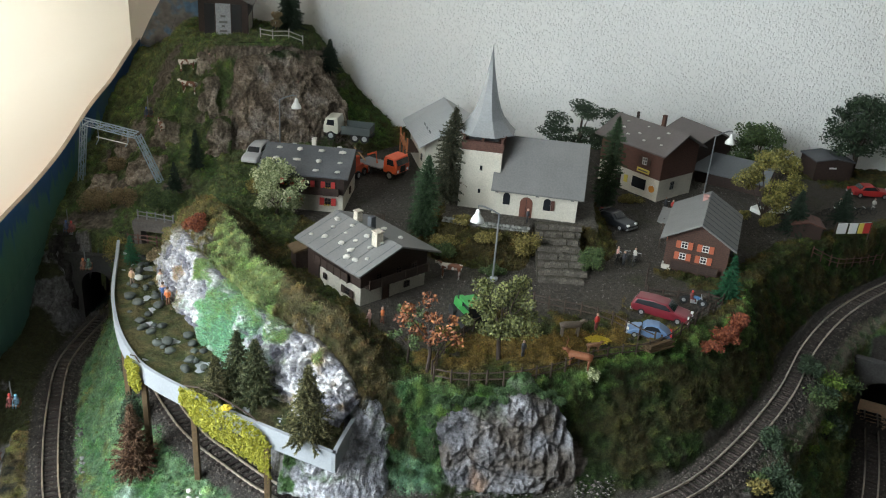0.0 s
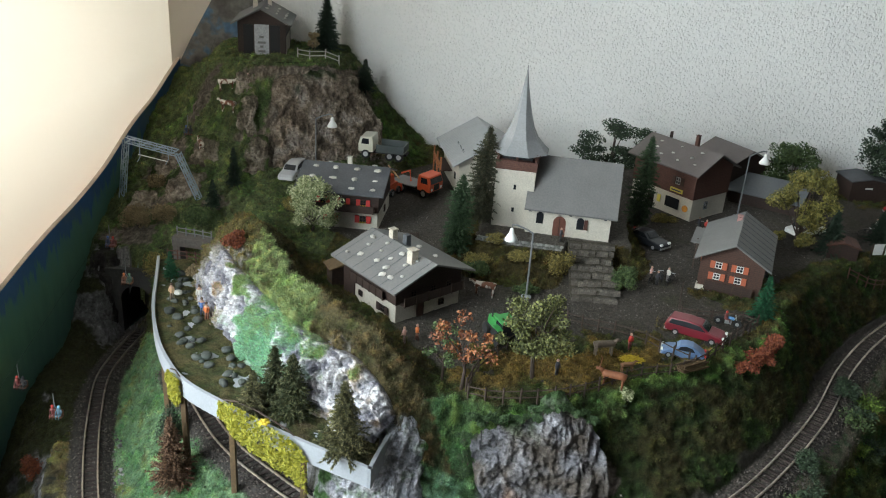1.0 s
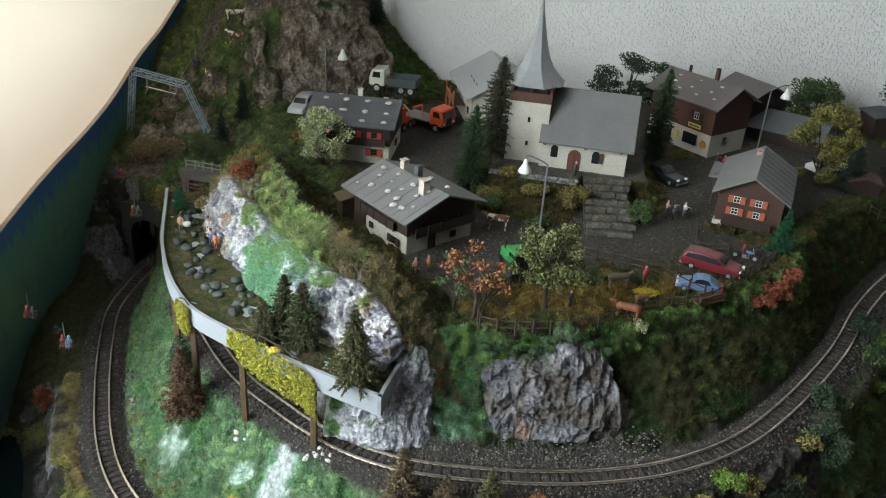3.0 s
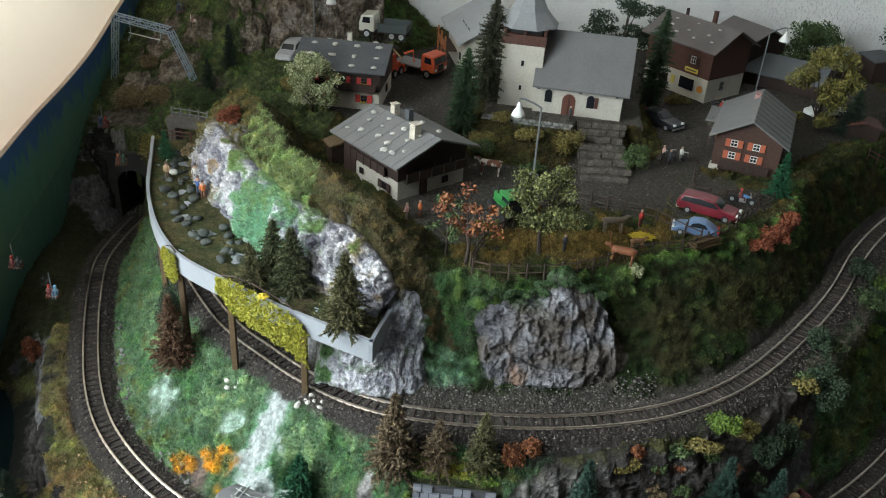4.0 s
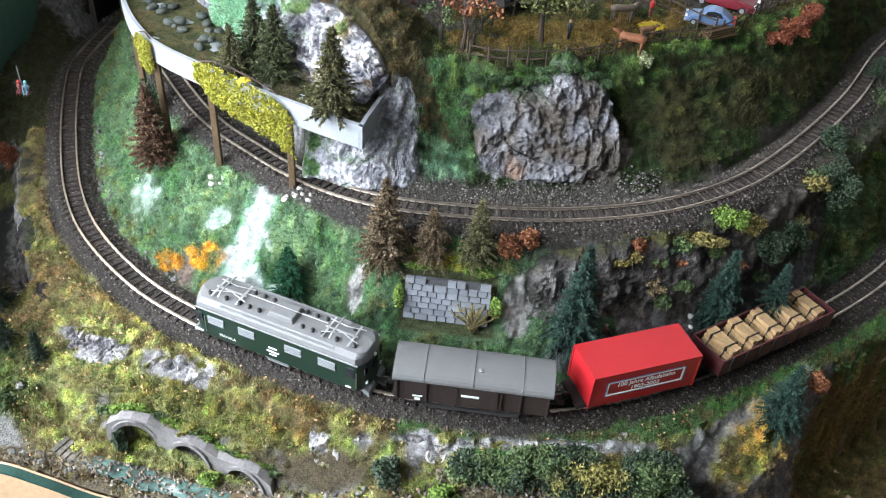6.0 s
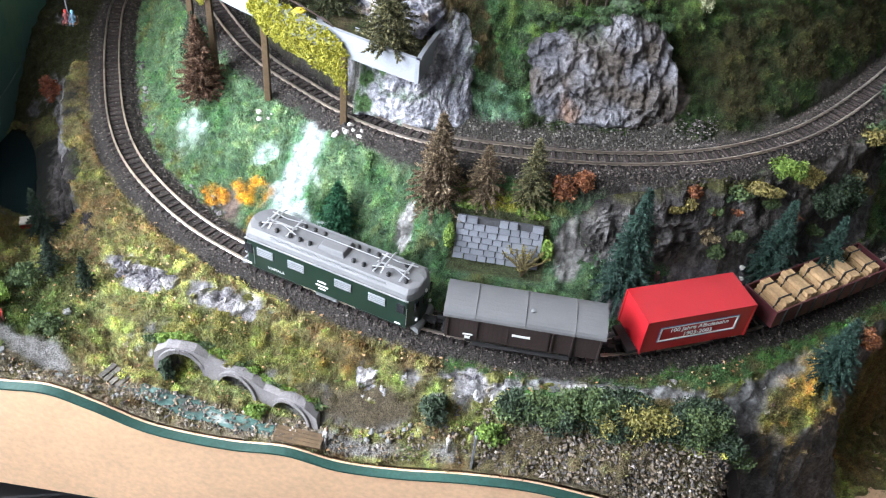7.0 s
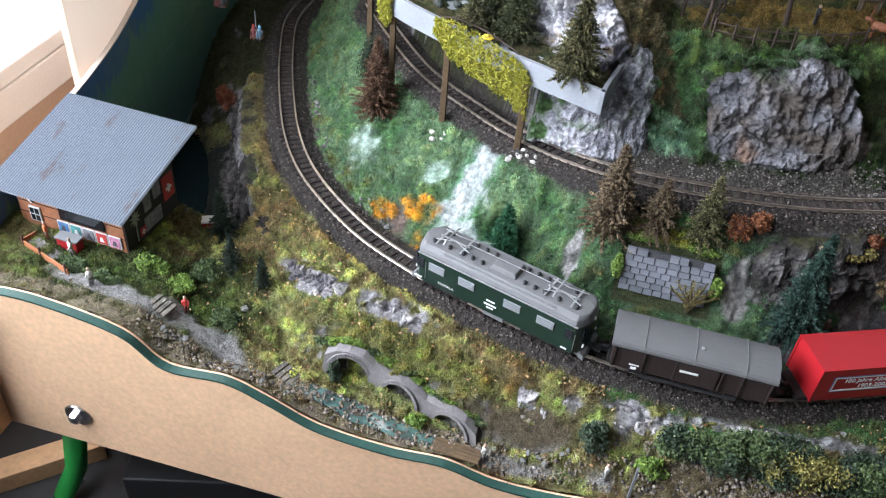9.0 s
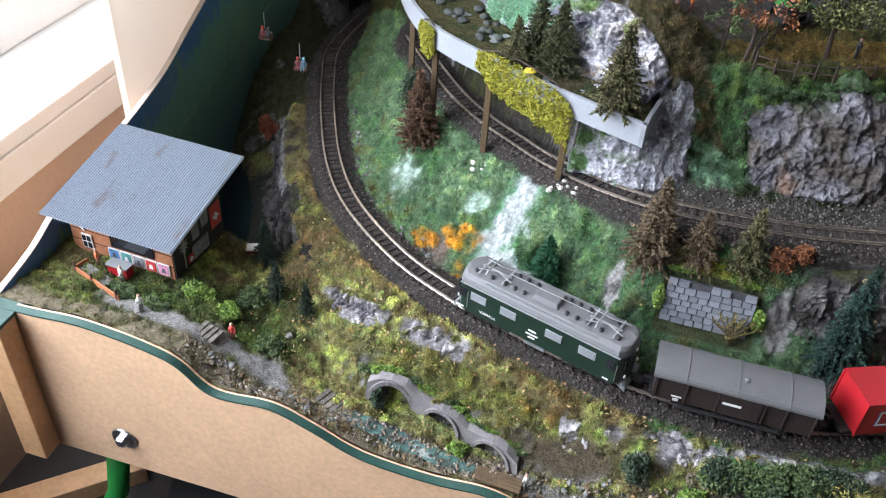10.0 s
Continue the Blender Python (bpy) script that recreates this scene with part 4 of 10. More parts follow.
M["ballast"] = islands("ballast", ((0.0, (0.03, 0.026, 0.025)), (0.45, (0.070, 0.055, 0.047)), (0.85, (0.115, 0.093, 0.080)), (1.0, (0.23, 0.205, 0.185))), 0.85)
rng = random.Random(4)


def scatter_stones(name, label, spots_list, material, rmin, rmax):
    """Loose stones, each a rough octahedron, joined into one heap."""
    v, f = [], []
    for x, y, z in spots_list:
        r = rng.uniform(rmin, rmax)
        a = rng.random() * 6.28
        n = len(v)
        for k in range(4):
            q = a + k * 1.57 + rng.uniform(-0.4, 0.4)
            rr = r * rng.uniform(0.7, 1.2)
            v.append((x + rr * math.cos(q), y + rr * math.sin(q), z + rng.uniform(-0.3, 0.3) * r))
        v.append((x + rng.uniform(-0.3, 0.3) * r, y + rng.uniform(-0.3, 0.3) * r, z + r * rng.uniform(0.5, 0.9)))
        v.append((x, y, z - r * 0.6))
        f += [(n + k, n + (k + 1) % 4, n + 4) for k in range(4)] + [(n + (k + 1) % 4, n + k, n + 5) for k in range(4)]
    b = Buf()
    b.v, b.f = v, f
    return single(name, b, material, label, "gravel", kind="stuff")


def ballast_bed(line, count, half):
    out = []
    for _ in range(count):
        k = rng.randrange(len(line))
        d = rng.uniform(-half, half)
        if 0.0045 < abs(d) < 0.0078 and rng.random() < 0.85:
            continue
        l = offset(line[max(0, k - 1):k + 2], d)[min(k, 1)]
        drop = 0.0032 if abs(d) < 0.0118 else 0.0032 + (abs(d) - 0.0118) * 0.55
        out.append((l[0] + rng.uniform(-0.002, 0.002), l[1] + rng.uniform(-0.002, 0.002), l[2] - drop + rng.uniform(0, 0.0007)))
    return out


scatter_stones("ballast_stones", "dark grey-brown railway ballast stones beside the sleepers", ballast_bed(LOW[14:], 17000, 0.0215) + ballast_bed(HIGH[:-24], 17000, 0.0215), "ballast", 0.0006, 0.0011)
M["grit"] = islands("grit", ((0.0, (0.035, 0.031, 0.027)), (0.7, (0.085, 0.076, 0.066)), (1.0, (0.26, 0.24, 0.21))), 0.9)
M["grit_pale"] = islands("grit_pale", ((0.0, (0.06, 0.055, 0.055)), (0.6, (0.16, 0.15, 0.145)), (1.0, (0.36, 0.35, 0.35))), 0.9)
grit = []
for _ in range(5200):
    k = rng.randrange(80, len(HIGH) - 60)
    d = rng.uniform(0.018, 0.036)
    l = offset(HIGH[k - 1:k + 2], d)[1]
    if -0.12 < l[0] < 0.10:
        x, y = l[0] + rng.uniform(-0.005, 0.005), l[1] + rng.uniform(-0.003, 0.003)
        grit.append((x, y, ground(x, y) + 0.0003))
bank_stones = []
for _ in range(420):
    k = rng.randrange(len(LOW))
    if -0.40 < LOW[k, 0] < -0.24 and LOW[k, 1] < 0.76:
        l = offset(LOW[k - 1:k + 2], rng.uniform(0.019, 0.0275))[1]
        bank_stones.append((l[0], l[1], ground(l[0], l[1]) + 0.0006))
scatter_stones("bank_stones", "grey-brown stones along the inner edge of the lower track", bank_stones, "grit_pale", 0.0012, 0.0030)
scatter_stones("loose_grit", "grey grit along the foot of the cliff", grit, "grit", 0.0006, 0.0014)
paving = []
while len(paving) < 16000:
    x, y = rng.uniform(-0.28, 0.42), rng.uniform(0.70, 1.2)
    i = int((y - Y0) / STEP) * NX + int((x - X0) / STEP)
    if GRASS[i] < 0.1 and abs(ZED[i] - 1.05) < 0.002:
        paving.append((x, y, ZED[i] + 0.0001))
scatter_stones("square_gravel", "fine grey-brown gravel of the village square", paving, "grit", 0.0004, 0.0010)


# ---- rock faces ----
def crag(name, label, foot, top, bulge, rough, paint, seed=0.0, nu=90, nv=40, fine=1.0, fade=1.0, deep=2.2, drop=0.0, plates=0.35, lean=1.0):
    """A rough rock face hung between a foot line and a top line."""
    u = np.linspace(0, 1, nu)
    pick = lambda line: np.stack([np.interp(u * (len(line) - 1), np.arange(len(line)), line[:, j]) for j in range(3)], 1)
    a, b = pick(np.asarray(foot, float)), pick(np.asarray(top, float))
    v = np.linspace(-0.08, 1.04, nv)
    p = a[:, None] * (1 - v[None, :, None]) + b[:, None] * v[None, :, None]
    du, dv = np.gradient(p, axis=0), np.gradient(p, axis=1)
    n = np.cross(du, dv)
    n /= np.linalg.norm(n, axis=2)[..., None] + 1e-12
    if n[..., 1].mean() > 0:
        n = -n
    p = p + n * (bulge * np.sin(np.clip(v, 0, 1) * math.pi) ** 0.8)[None, :, None]
    push, shade, dip = np.zeros((nu, nv)), np.zeros((nu, nv)), np.zeros((nu, nv))
    k = Vector((seed, seed * 0.7, 0))
    for i in range(nu):
        for j in range(nv):
            q = Vector(p[i, j]) * fine + k
            warp = q + 0.012 * noise.noise_vector(q * 40)
            r = noise.ridged_multi_fractal(Vector((warp.x * 46 + warp.z * 26 * lean, warp.y * 46, warp.z * 30 - warp.x * 12 * lean)), 1.15, 2.1, 5, 1.0, 2.0)
            c = noise.cell(Vector((warp.x * 130, warp.y * 130, warp.z * 80)))
            near_, next_ = noise.voronoi(Vector((warp.x * 58 + warp.z * 22 * lean, warp.y * 58, warp.z * 44 - warp.x * 14 * lean)))[0][:2]
            slab = min(0.55, next_ - near_) * 2.2 - 0.5 + 0.5 * noise.cell(Vector((warp.x * 34 + warp.z * 16 * lean, warp.y * 34, warp.z * 26)))
            shade[i, j] = noise.fractal(q * 60, 1.0, 2.0, 3)
            rim = min(i / nu, 1 - (i + 1) / nu) * fade * nu / nv, (1 - v[j]) * 1.0, (v[j] + 0.08) * 1.6
            ragged = 0.16 * noise.fractal(q * 34, 1.0, 2.0, 2) + 0.07 * shade[i, j]
            sink = max(0.0, 1 - max(0.0, min(rim) + ragged) / 0.15)
            dip[i, j] = max(0.0, (v[j] - 0.86) / 0.18) ** 1.5
            push[i, j] = rough * ((1 - 0.7 * sink) * ((r - 1.1) * 0.8 * (1 - 0.5 * plates) + plates * slab + 0.22 * c + 0.36 * noise.noise(q * 260) + 0.22 * noise.noise(q * 560)) - deep * sink ** 1.5)
    p = p + n * push[..., None]
    p[..., 2] -= drop * dip
    me = bpy.data.meshes.new(name)
    idx = np.arange(nu * nv).reshape(nu, nv)
    quads = np.stack([idx[:-1, :-1], idx[1:, :-1], idx[1:, 1:], idx[:-1, 1:]], -1).reshape(-1, 4)
    me.from_pydata(p.reshape(-1, 3).tolist(), [], quads.tolist())
    # relief height goes into the paint: hollows darker, ridges paler, like crevice shade
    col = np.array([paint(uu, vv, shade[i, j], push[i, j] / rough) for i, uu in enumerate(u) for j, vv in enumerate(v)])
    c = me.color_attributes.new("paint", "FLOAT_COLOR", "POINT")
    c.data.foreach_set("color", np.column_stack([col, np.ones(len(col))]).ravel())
    k = me.attributes.new("rocky", "FLOAT", "POINT")
    k.data.foreach_set("value", np.ones(len(col)))
    me.materials.append(M["ground"])
    ob = tagged(new(name, me), label, "rock face")
    return ob, p, n, col.reshape(nu, nv, 3)


def blend(a, b, t):
    t = min(1.0, max(0.0, t))
    return tuple(x * (1 - t) + y * t for x, y in zip(a, b))


# rock paints; h darkens hollows and lightens ridges to imitate shade and highlights
def grey_rock(u, v, s, h):
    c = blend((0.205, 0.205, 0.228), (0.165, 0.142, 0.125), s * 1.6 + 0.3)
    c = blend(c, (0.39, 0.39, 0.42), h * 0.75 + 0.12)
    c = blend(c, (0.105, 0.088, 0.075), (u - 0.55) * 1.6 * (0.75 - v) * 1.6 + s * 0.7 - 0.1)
    c = blend(c, (0.29, 0.185, 0.13), 1.0 - abs(u - 0.22) * 9 - abs(v - 0.20) * 5 + s)
    return blend(c, (0.06, 0.11, 0.04), (v - 0.90) * 8 + s * 2)


def hill_rock(u, v, s, h):
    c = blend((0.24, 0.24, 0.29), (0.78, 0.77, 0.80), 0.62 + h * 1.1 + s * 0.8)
    c = blend(c, (0.50, 0.37, 0.23), s * 2.2 - 0.60)
    g = (1 - abs(u - 0.59) / (0.165 + 0.05 * v)) * 1.9 + s * 2.0 - 0.15
    c = blend(c, blend((0.31, 0.55, 0.35), (0.30, 0.43, 0.17), (v - 0.5) * 2.4 + s), min(0.92, g))
    top = blend((0.16, 0.125, 0.062), (0.25, 0.35, 0.14), g)
    c = blend(c, top, (v - 0.86 - 0.06 * max(0.0, 1 - abs(u - 0.30) / 0.15)) * 5.0 + s * 0.9)
    c = blend(c, (0.27, 0.22, 0.10), ((0.16 - v) * 6 + s * 1.5 - 0.1) * (u < 0.36))
    return blend(c, (0.22, 0.19, 0.085), (0.17 - u) * 7 + s)


def end_rock(u, v, s, h):
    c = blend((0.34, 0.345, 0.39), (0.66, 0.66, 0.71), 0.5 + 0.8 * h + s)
    return blend(c, (0.09, 0.17, 0.06), abs(u - 0.5) * 3 - 1.0 + s * 1.8)


def outcrop_rock(u, v, s, h):
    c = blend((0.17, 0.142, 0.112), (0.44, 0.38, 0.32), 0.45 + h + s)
    return blend(c, (0.07, 0.10, 0.03), max((v - 0.75) * 5, (abs(u - 0.5) - 0.30) * 9) + s * 2.2)


def brown_rock(u, v, s, h):
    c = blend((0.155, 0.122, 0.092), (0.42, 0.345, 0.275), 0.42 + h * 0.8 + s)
    c = blend(c, (0.36, 0.335, 0.315), (0.45 - abs(u - 0.42) * 3) * (v - 0.1) + s)
    return blend(c, (0.04, 0.06, 0.02), (v - 0.88) * 6 + s * 1.6)


def front_rock(u, v, s, h):
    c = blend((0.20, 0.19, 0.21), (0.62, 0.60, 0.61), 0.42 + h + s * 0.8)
    c = blend(c, (0.34, 0.26, 0.19), s * 2.0 - 0.5)
    return blend(c, (0.20, 0.20, 0.06), max((v - 0.86) * 7, (0.10 - v) * 7, (abs(u - 0.5) - 0.40) * 9) + s * 2.2)


def dark_rock(u, v, s, h):
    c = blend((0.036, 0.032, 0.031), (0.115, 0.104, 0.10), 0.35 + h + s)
    return blend(c, (0.06, 0.075, 0.025), (v - 0.88) * 6 + s * 1.5)


def bank_rock(u, v, s, h):
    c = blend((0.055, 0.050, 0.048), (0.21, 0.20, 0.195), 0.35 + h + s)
    return blend(c, (0.085, 0.085, 0.03), (v - 0.84) * 6 + s * 1.8)


def line3(*pts):
    return spline(pts)


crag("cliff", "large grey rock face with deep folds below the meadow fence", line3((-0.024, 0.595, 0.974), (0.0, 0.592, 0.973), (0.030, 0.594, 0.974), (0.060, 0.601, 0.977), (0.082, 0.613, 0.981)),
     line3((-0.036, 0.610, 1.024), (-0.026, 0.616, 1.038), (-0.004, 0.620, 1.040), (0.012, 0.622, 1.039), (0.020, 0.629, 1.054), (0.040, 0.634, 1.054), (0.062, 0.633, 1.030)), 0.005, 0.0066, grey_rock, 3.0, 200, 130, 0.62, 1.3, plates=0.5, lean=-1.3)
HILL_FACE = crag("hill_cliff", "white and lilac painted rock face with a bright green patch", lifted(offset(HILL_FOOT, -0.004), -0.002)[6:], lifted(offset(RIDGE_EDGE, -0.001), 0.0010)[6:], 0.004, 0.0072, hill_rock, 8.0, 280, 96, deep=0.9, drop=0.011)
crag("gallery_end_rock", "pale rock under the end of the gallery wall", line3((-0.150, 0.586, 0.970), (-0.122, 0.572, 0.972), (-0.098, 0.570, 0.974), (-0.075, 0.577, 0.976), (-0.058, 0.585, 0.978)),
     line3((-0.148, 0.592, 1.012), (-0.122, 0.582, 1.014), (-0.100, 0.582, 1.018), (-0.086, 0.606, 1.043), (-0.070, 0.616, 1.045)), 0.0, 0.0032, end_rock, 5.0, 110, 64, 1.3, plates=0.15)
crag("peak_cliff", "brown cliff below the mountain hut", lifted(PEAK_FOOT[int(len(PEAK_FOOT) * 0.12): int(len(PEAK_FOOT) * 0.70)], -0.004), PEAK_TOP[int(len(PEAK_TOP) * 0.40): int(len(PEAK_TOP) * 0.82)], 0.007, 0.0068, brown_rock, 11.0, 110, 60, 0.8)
for n, (x, y, w, d) in enumerate(((-0.402, 1.000, 0.034, 0.034), (-0.343, 1.066, 0.016, 0.018), (-0.388, 1.040, 0.026, 0.022), (-0.328, 1.046, 0.018, 0.020),
                                  (-0.436, 1.035, 0.024, 0.030), (-0.352, 1.086, 0.014, 0.016), (-0.452, 0.990, 0.022, 0.028))):
    zf, zt = min(ground(x, y - 0.3 * d), ground(x, y)) - 0.002, ground(x, y + d) + 0.002
    crag("outcrop", "grey-brown rock outcrop in the grass of the mountain slope", line3((x - w, y, zf), (x, y - 0.3 * d, zf), (x + w, y + 0.1 * d, zf)),
         line3((x - 0.40 * w, y + d, zt), (x + 0.2 * w, y + 0.7 * d, zt + 0.001), (x + 0.55 * w, y + 1.1 * d, zt)), 0.005, 0.0056, outcrop_rock, 40.0 + n * 3, 60, 30, 1.0, 1.2)
crag("upper_bank_rock", "grey rocks holding the bank of the upper track", line3((0.012, 0.510, 0.912), (0.045, 0.516, 0.915), (0.09, 0.532, 0.915), (0.14, 0.556, 0.918), (0.185, 0.590, 0.922), (0.225, 0.632, 0.925)),
     line3((0.012, 0.528, 0.968), (0.045, 0.532, 0.973), (0.09, 0.546, 0.974), (0.138, 0.573, 0.976), (0.188, 0.612, 0.979), (0.24, 0.665, 0.982)), 0.0035, 0.0048, bank_rock, 14.0, 130, 44)
for n, (foot, top) in enumerate((
        (((-0.293, 0.474, 0.876), (-0.264, 0.464, 0.874), (-0.238, 0.461, 0.874)), ((-0.297, 0.489, 0.893), (-0.270, 0.486, 0.894), (-0.240, 0.475, 0.894))),
        (((-0.226, 0.455, 0.872), (-0.196, 0.447, 0.870), (-0.168, 0.443, 0.870)), ((-0.235, 0.472, 0.893), (-0.204, 0.470, 0.894), (-0.171, 0.460, 0.893))),
        (((-0.112, 0.4175, 0.866), (-0.092, 0.4150, 0.865), (-0.072, 0.4175, 0.867)), ((-0.114, 0.4345, 0.888), (-0.095, 0.4360, 0.889), (-0.078, 0.4345, 0.889))),
        (((-0.066, 0.412, 0.862), (-0.034, 0.405, 0.862), (-0.004, 0.408, 0.866)), ((-0.066, 0.435, 0.893), (-0.040, 0.436, 0.894), (-0.008, 0.433, 0.893))),
        (((-0.008, 0.424, 0.876), (0.03, 0.427, 0.878), (0.075, 0.434, 0.878), (0.12, 0.452, 0.874), (0.185, 0.490, 0.868)), ((-0.010, 0.435, 0.891), (0.027, 0.440, 0.892), (0.072, 0.449, 0.892), (0.115, 0.468, 0.891), (0.175, 0.502, 0.890))))):
    crag("front_rock", "light grey rock outcrop in the grassy front slope", line3(*foot), line3(*top), 0.004, (0.0058, 0.0058, 0.0036, 0.0052, 0.0058)[n], front_rock, 20.0 + 3 * n, 150 if n == 4 else 90, 50, 1.25, plates=0.8)
crag("dell_rock", "dark rock wall dropping from the track verge to the pool", line3((-0.332, 0.497, 0.868), (-0.360, 0.538, 0.836), (-0.396, 0.594, 0.826), (-0.424, 0.655, 0.826), (-0.442, 0.700, 0.836)),
     line3((-0.318, 0.510, 0.892), (-0.346, 0.549, 0.893), (-0.381, 0.604, 0.893), (-0.410, 0.664, 0.893), (-0.428, 0.704, 0.893)), 0.002, 0.0052, dark_rock, 33.0, 120, 50, plates=0.8)
crag("tunnel_rock", "dark rock wall over the tunnel mouth", line3((-0.495, 0.905, 0.905), (-0.46, 0.912, 0.905), (-0.455, 0.914, 0.905)), line3((-0.495, 0.94, 1.0), (-0.46, 0.93, 1.0), (-0.453, 0.930, 1.0)), 0.002, 0.004, dark_rock, 36.0, 30, 40)
crag("tunnel_rock", "dark rock wall over the tunnel mouth", line3((-0.412, 0.912, 0.905), (-0.395, 0.905, 0.91), (-0.375, 0.895, 0.93)), line3((-0.414, 0.926, 1.0), (-0.395, 0.92, 1.01), (-0.37, 0.915, 1.02)), 0.002, 0.004, dark_rock, 39.0, 30, 40)


# ---- the layout's case: front panel, batten, painted backdrop board ----
def case():
    t = thing("layout_case", "plain chipboard case of the layout with a wavy green rim", "case")
    f = FRONT
    poly = [(p[0], p[2] + 0.0) for p in f] + [(0.128, 0.766), (-0.480, 0.766)]
    part("front_panel", Buf().prism(poly, 0.3800, 0.3868), "chipboard", t, "light chipboard front panel with a wavy top edge")
    b = Buf()
    sweep(b, f[:, :3] + np.array([0, -0.0050, 0.0]), [(-0.0036, -0.0009), (0.0022, -0.0018), (0.0022, 0.0004), (-0.0036, 0.0004)])
    part("green_rim", b, "green_edge", t, "dark green painted rim")
    part("corner_batten", Buf().box(-0.4815, 0.371, 0.768, 0.019, 0.0165, 0.133), "batten", t, "pine corner batten", bevel=0.0008)
    part("batten_cap", Buf().box(-0.482, 0.376, 0.9012, 0.021, 0.024, 0.003), "green_edge", t, "green painted end of the batten")
    part("side_panel", Buf().box(-0.5005, 0.82, 0.755, 0.008, 0.86, 0.142), "chipboard", t, "chipboard side panel")
    part("base_board", Buf().box(0.06, 0.82, 0.735, 1.1, 0.84, 0.012), "chipboard", t, "chipboard base of the layout")
    part("end_panel", Buf().box(0.134, 0.412, 0.755, 0.008, 0.07, 0.082), "dark_shelf", t, "dark end board")
    w = part("washer", Buf().lathe([(0.0098, 0), (0.0100, 0.0008), (0.0092, 0.0016), (0.0040, 0.0018)], 24), "steel", t, "round steel washer")
    w.matrix_basis = pose(-0.411, 0.3795, 0.799, 90, 0, 0)
    h = part("bolt_head", Buf().lathe([(0.0048, 0), (0.0050, 0.0030), (0.0040, 0.0048), (0.0018, 0.0056)], 6), "steel", w, "domed bolt head")
    h.matrix_basis = pose(0, 0, 0.0016)


case()
BOARD = spline([(0.392, 0.903, 0), (0.43, 0.912, 0), (0.47, 0.928, 0), (0.53, 0.940, 0), (0.575, 0.949, 0), (0.62, 0.962, 0), (0.67, 0.985, 0), (0.73, 1.010, 0), (0.80, 1.029, 0), (0.86, 1.042, 0), (0.93, 1.054, 0),
                (1.00, 1.071, 0), (1.08, 1.100, 0), (1.15, 1.118, 0), (1.20, 1.136, 0), (1.246, 1.152, 0)])


def backdrop_material():
    """Distant hills and pines brushed on in blue-greens under a dark blue sky, in layers of height."""
    m, nt, p = tree_of("painted_hills")
    tc = nt.nodes.new("ShaderNodeTexCoord").outputs["Object"]
    sep = nt.nodes.new("ShaderNodeSeparateXYZ")
    link(nt, tc, sep.inputs[0])
    stretch = nt.nodes.new("ShaderNodeMapping")
    stretch.inputs["Scale"].default_value = (1, 1, 0.22)
    link(nt, tc, stretch.inputs[0])
    pines, wide = noise_node(nt, stretch.outputs[0], 95, 4.0), noise_node(nt, tc, 14, 3.0)
    attr = nt.nodes.new("ShaderNodeAttribute")
    attr.attribute_name = "depth_below_rim"
    add = nt.nodes.new("ShaderNodeMath")
    add.operation = "MULTIPLY_ADD"
    link(nt, pines, add.inputs[0])
    add.inputs[1].default_value = 0.070
    link(nt, attr.outputs["Fac"], add.inputs[2])
    c = ramp_node(nt, add.outputs[0], ((0.022, (0.06, 0.15, 0.36)), (0.053, (0.05, 0.13, 0.29)), (0.061, (0.10, 0.23, 0.19)), (0.085, (0.11, 0.23, 0.16)), (0.12, (0.08, 0.17, 0.13)), (0.17, (0.055, 0.12, 0.11))))
    c = mix_node(nt, "MIX", ramp_node(nt, wide, ((0.55, (0.0,) * 3), (0.75, (0.45,) * 3))), c, (0.20, 0.27, 0.11))
    link(nt, c, p.inputs["Base Color"])
    p.inputs["Roughness"].default_value = 0.6
    return m


M["painted_hills"] = backdrop_material()
M["raw_edge"] = matter("raw_edge", (0.62, 0.52, 0.42), 0.8, var=0.2)


def backdrop():
    t = thing("backdrop_board", "wavy backdrop board painted with dark blue-green hills", "backdrop")
    n = len(BOARD)
    rows = np.linspace(0, 1, 12)
    v, d = [], []
    for y, z, _ in BOARD:
        for r in rows:
            v.append((-0.4925, y, z - r * (z - 0.80)))
            d.append(r * (z - 0.80))
    f = [(i * 12 + j, i * 12 + j + 1, (i + 1) * 12 + j + 1, (i + 1) * 12 + j) for i in range(n - 1) for j in range(11)]
    b = Buf()
    b.v, b.f = v, f
    me = b.mesh("painted_face")
    a = me.attributes.new("depth_below_rim", "FLOAT", "POINT")
    a.data.foreach_set("value", d)
    part("painted_face", me, "painted_hills", t, "painted hills under a dark blue sky")
    e = Buf()
    e.prism([(y, z + 0.0008) for y, z, _ in BOARD] + [(1.246, 0.80), (0.392, 0.80)], 0, 0.0045, Matrix(((0, -1, 0, -0.4928), (1, 0, 0, 0), (0, 0, 1, 0), (0, 0, 0, 1))))
    part("board", e, "raw_edge", t, "pale raw edge of the cut board")

    peak = [(-0.4925, 1.06), (-0.4925, 1.149), (-0.476, 1.180), (-0.443, 1.236), (-0.425, 1.268), (-0.402, 1.280), (-0.378, 1.262), (-0.368, 1.21), (-0.366, 1.06)]
    part("painted_corner", Buf().prism(peak, 1.2465, 1.2505), "painted_peak", t, "grey and blue painted mountain in the corner")


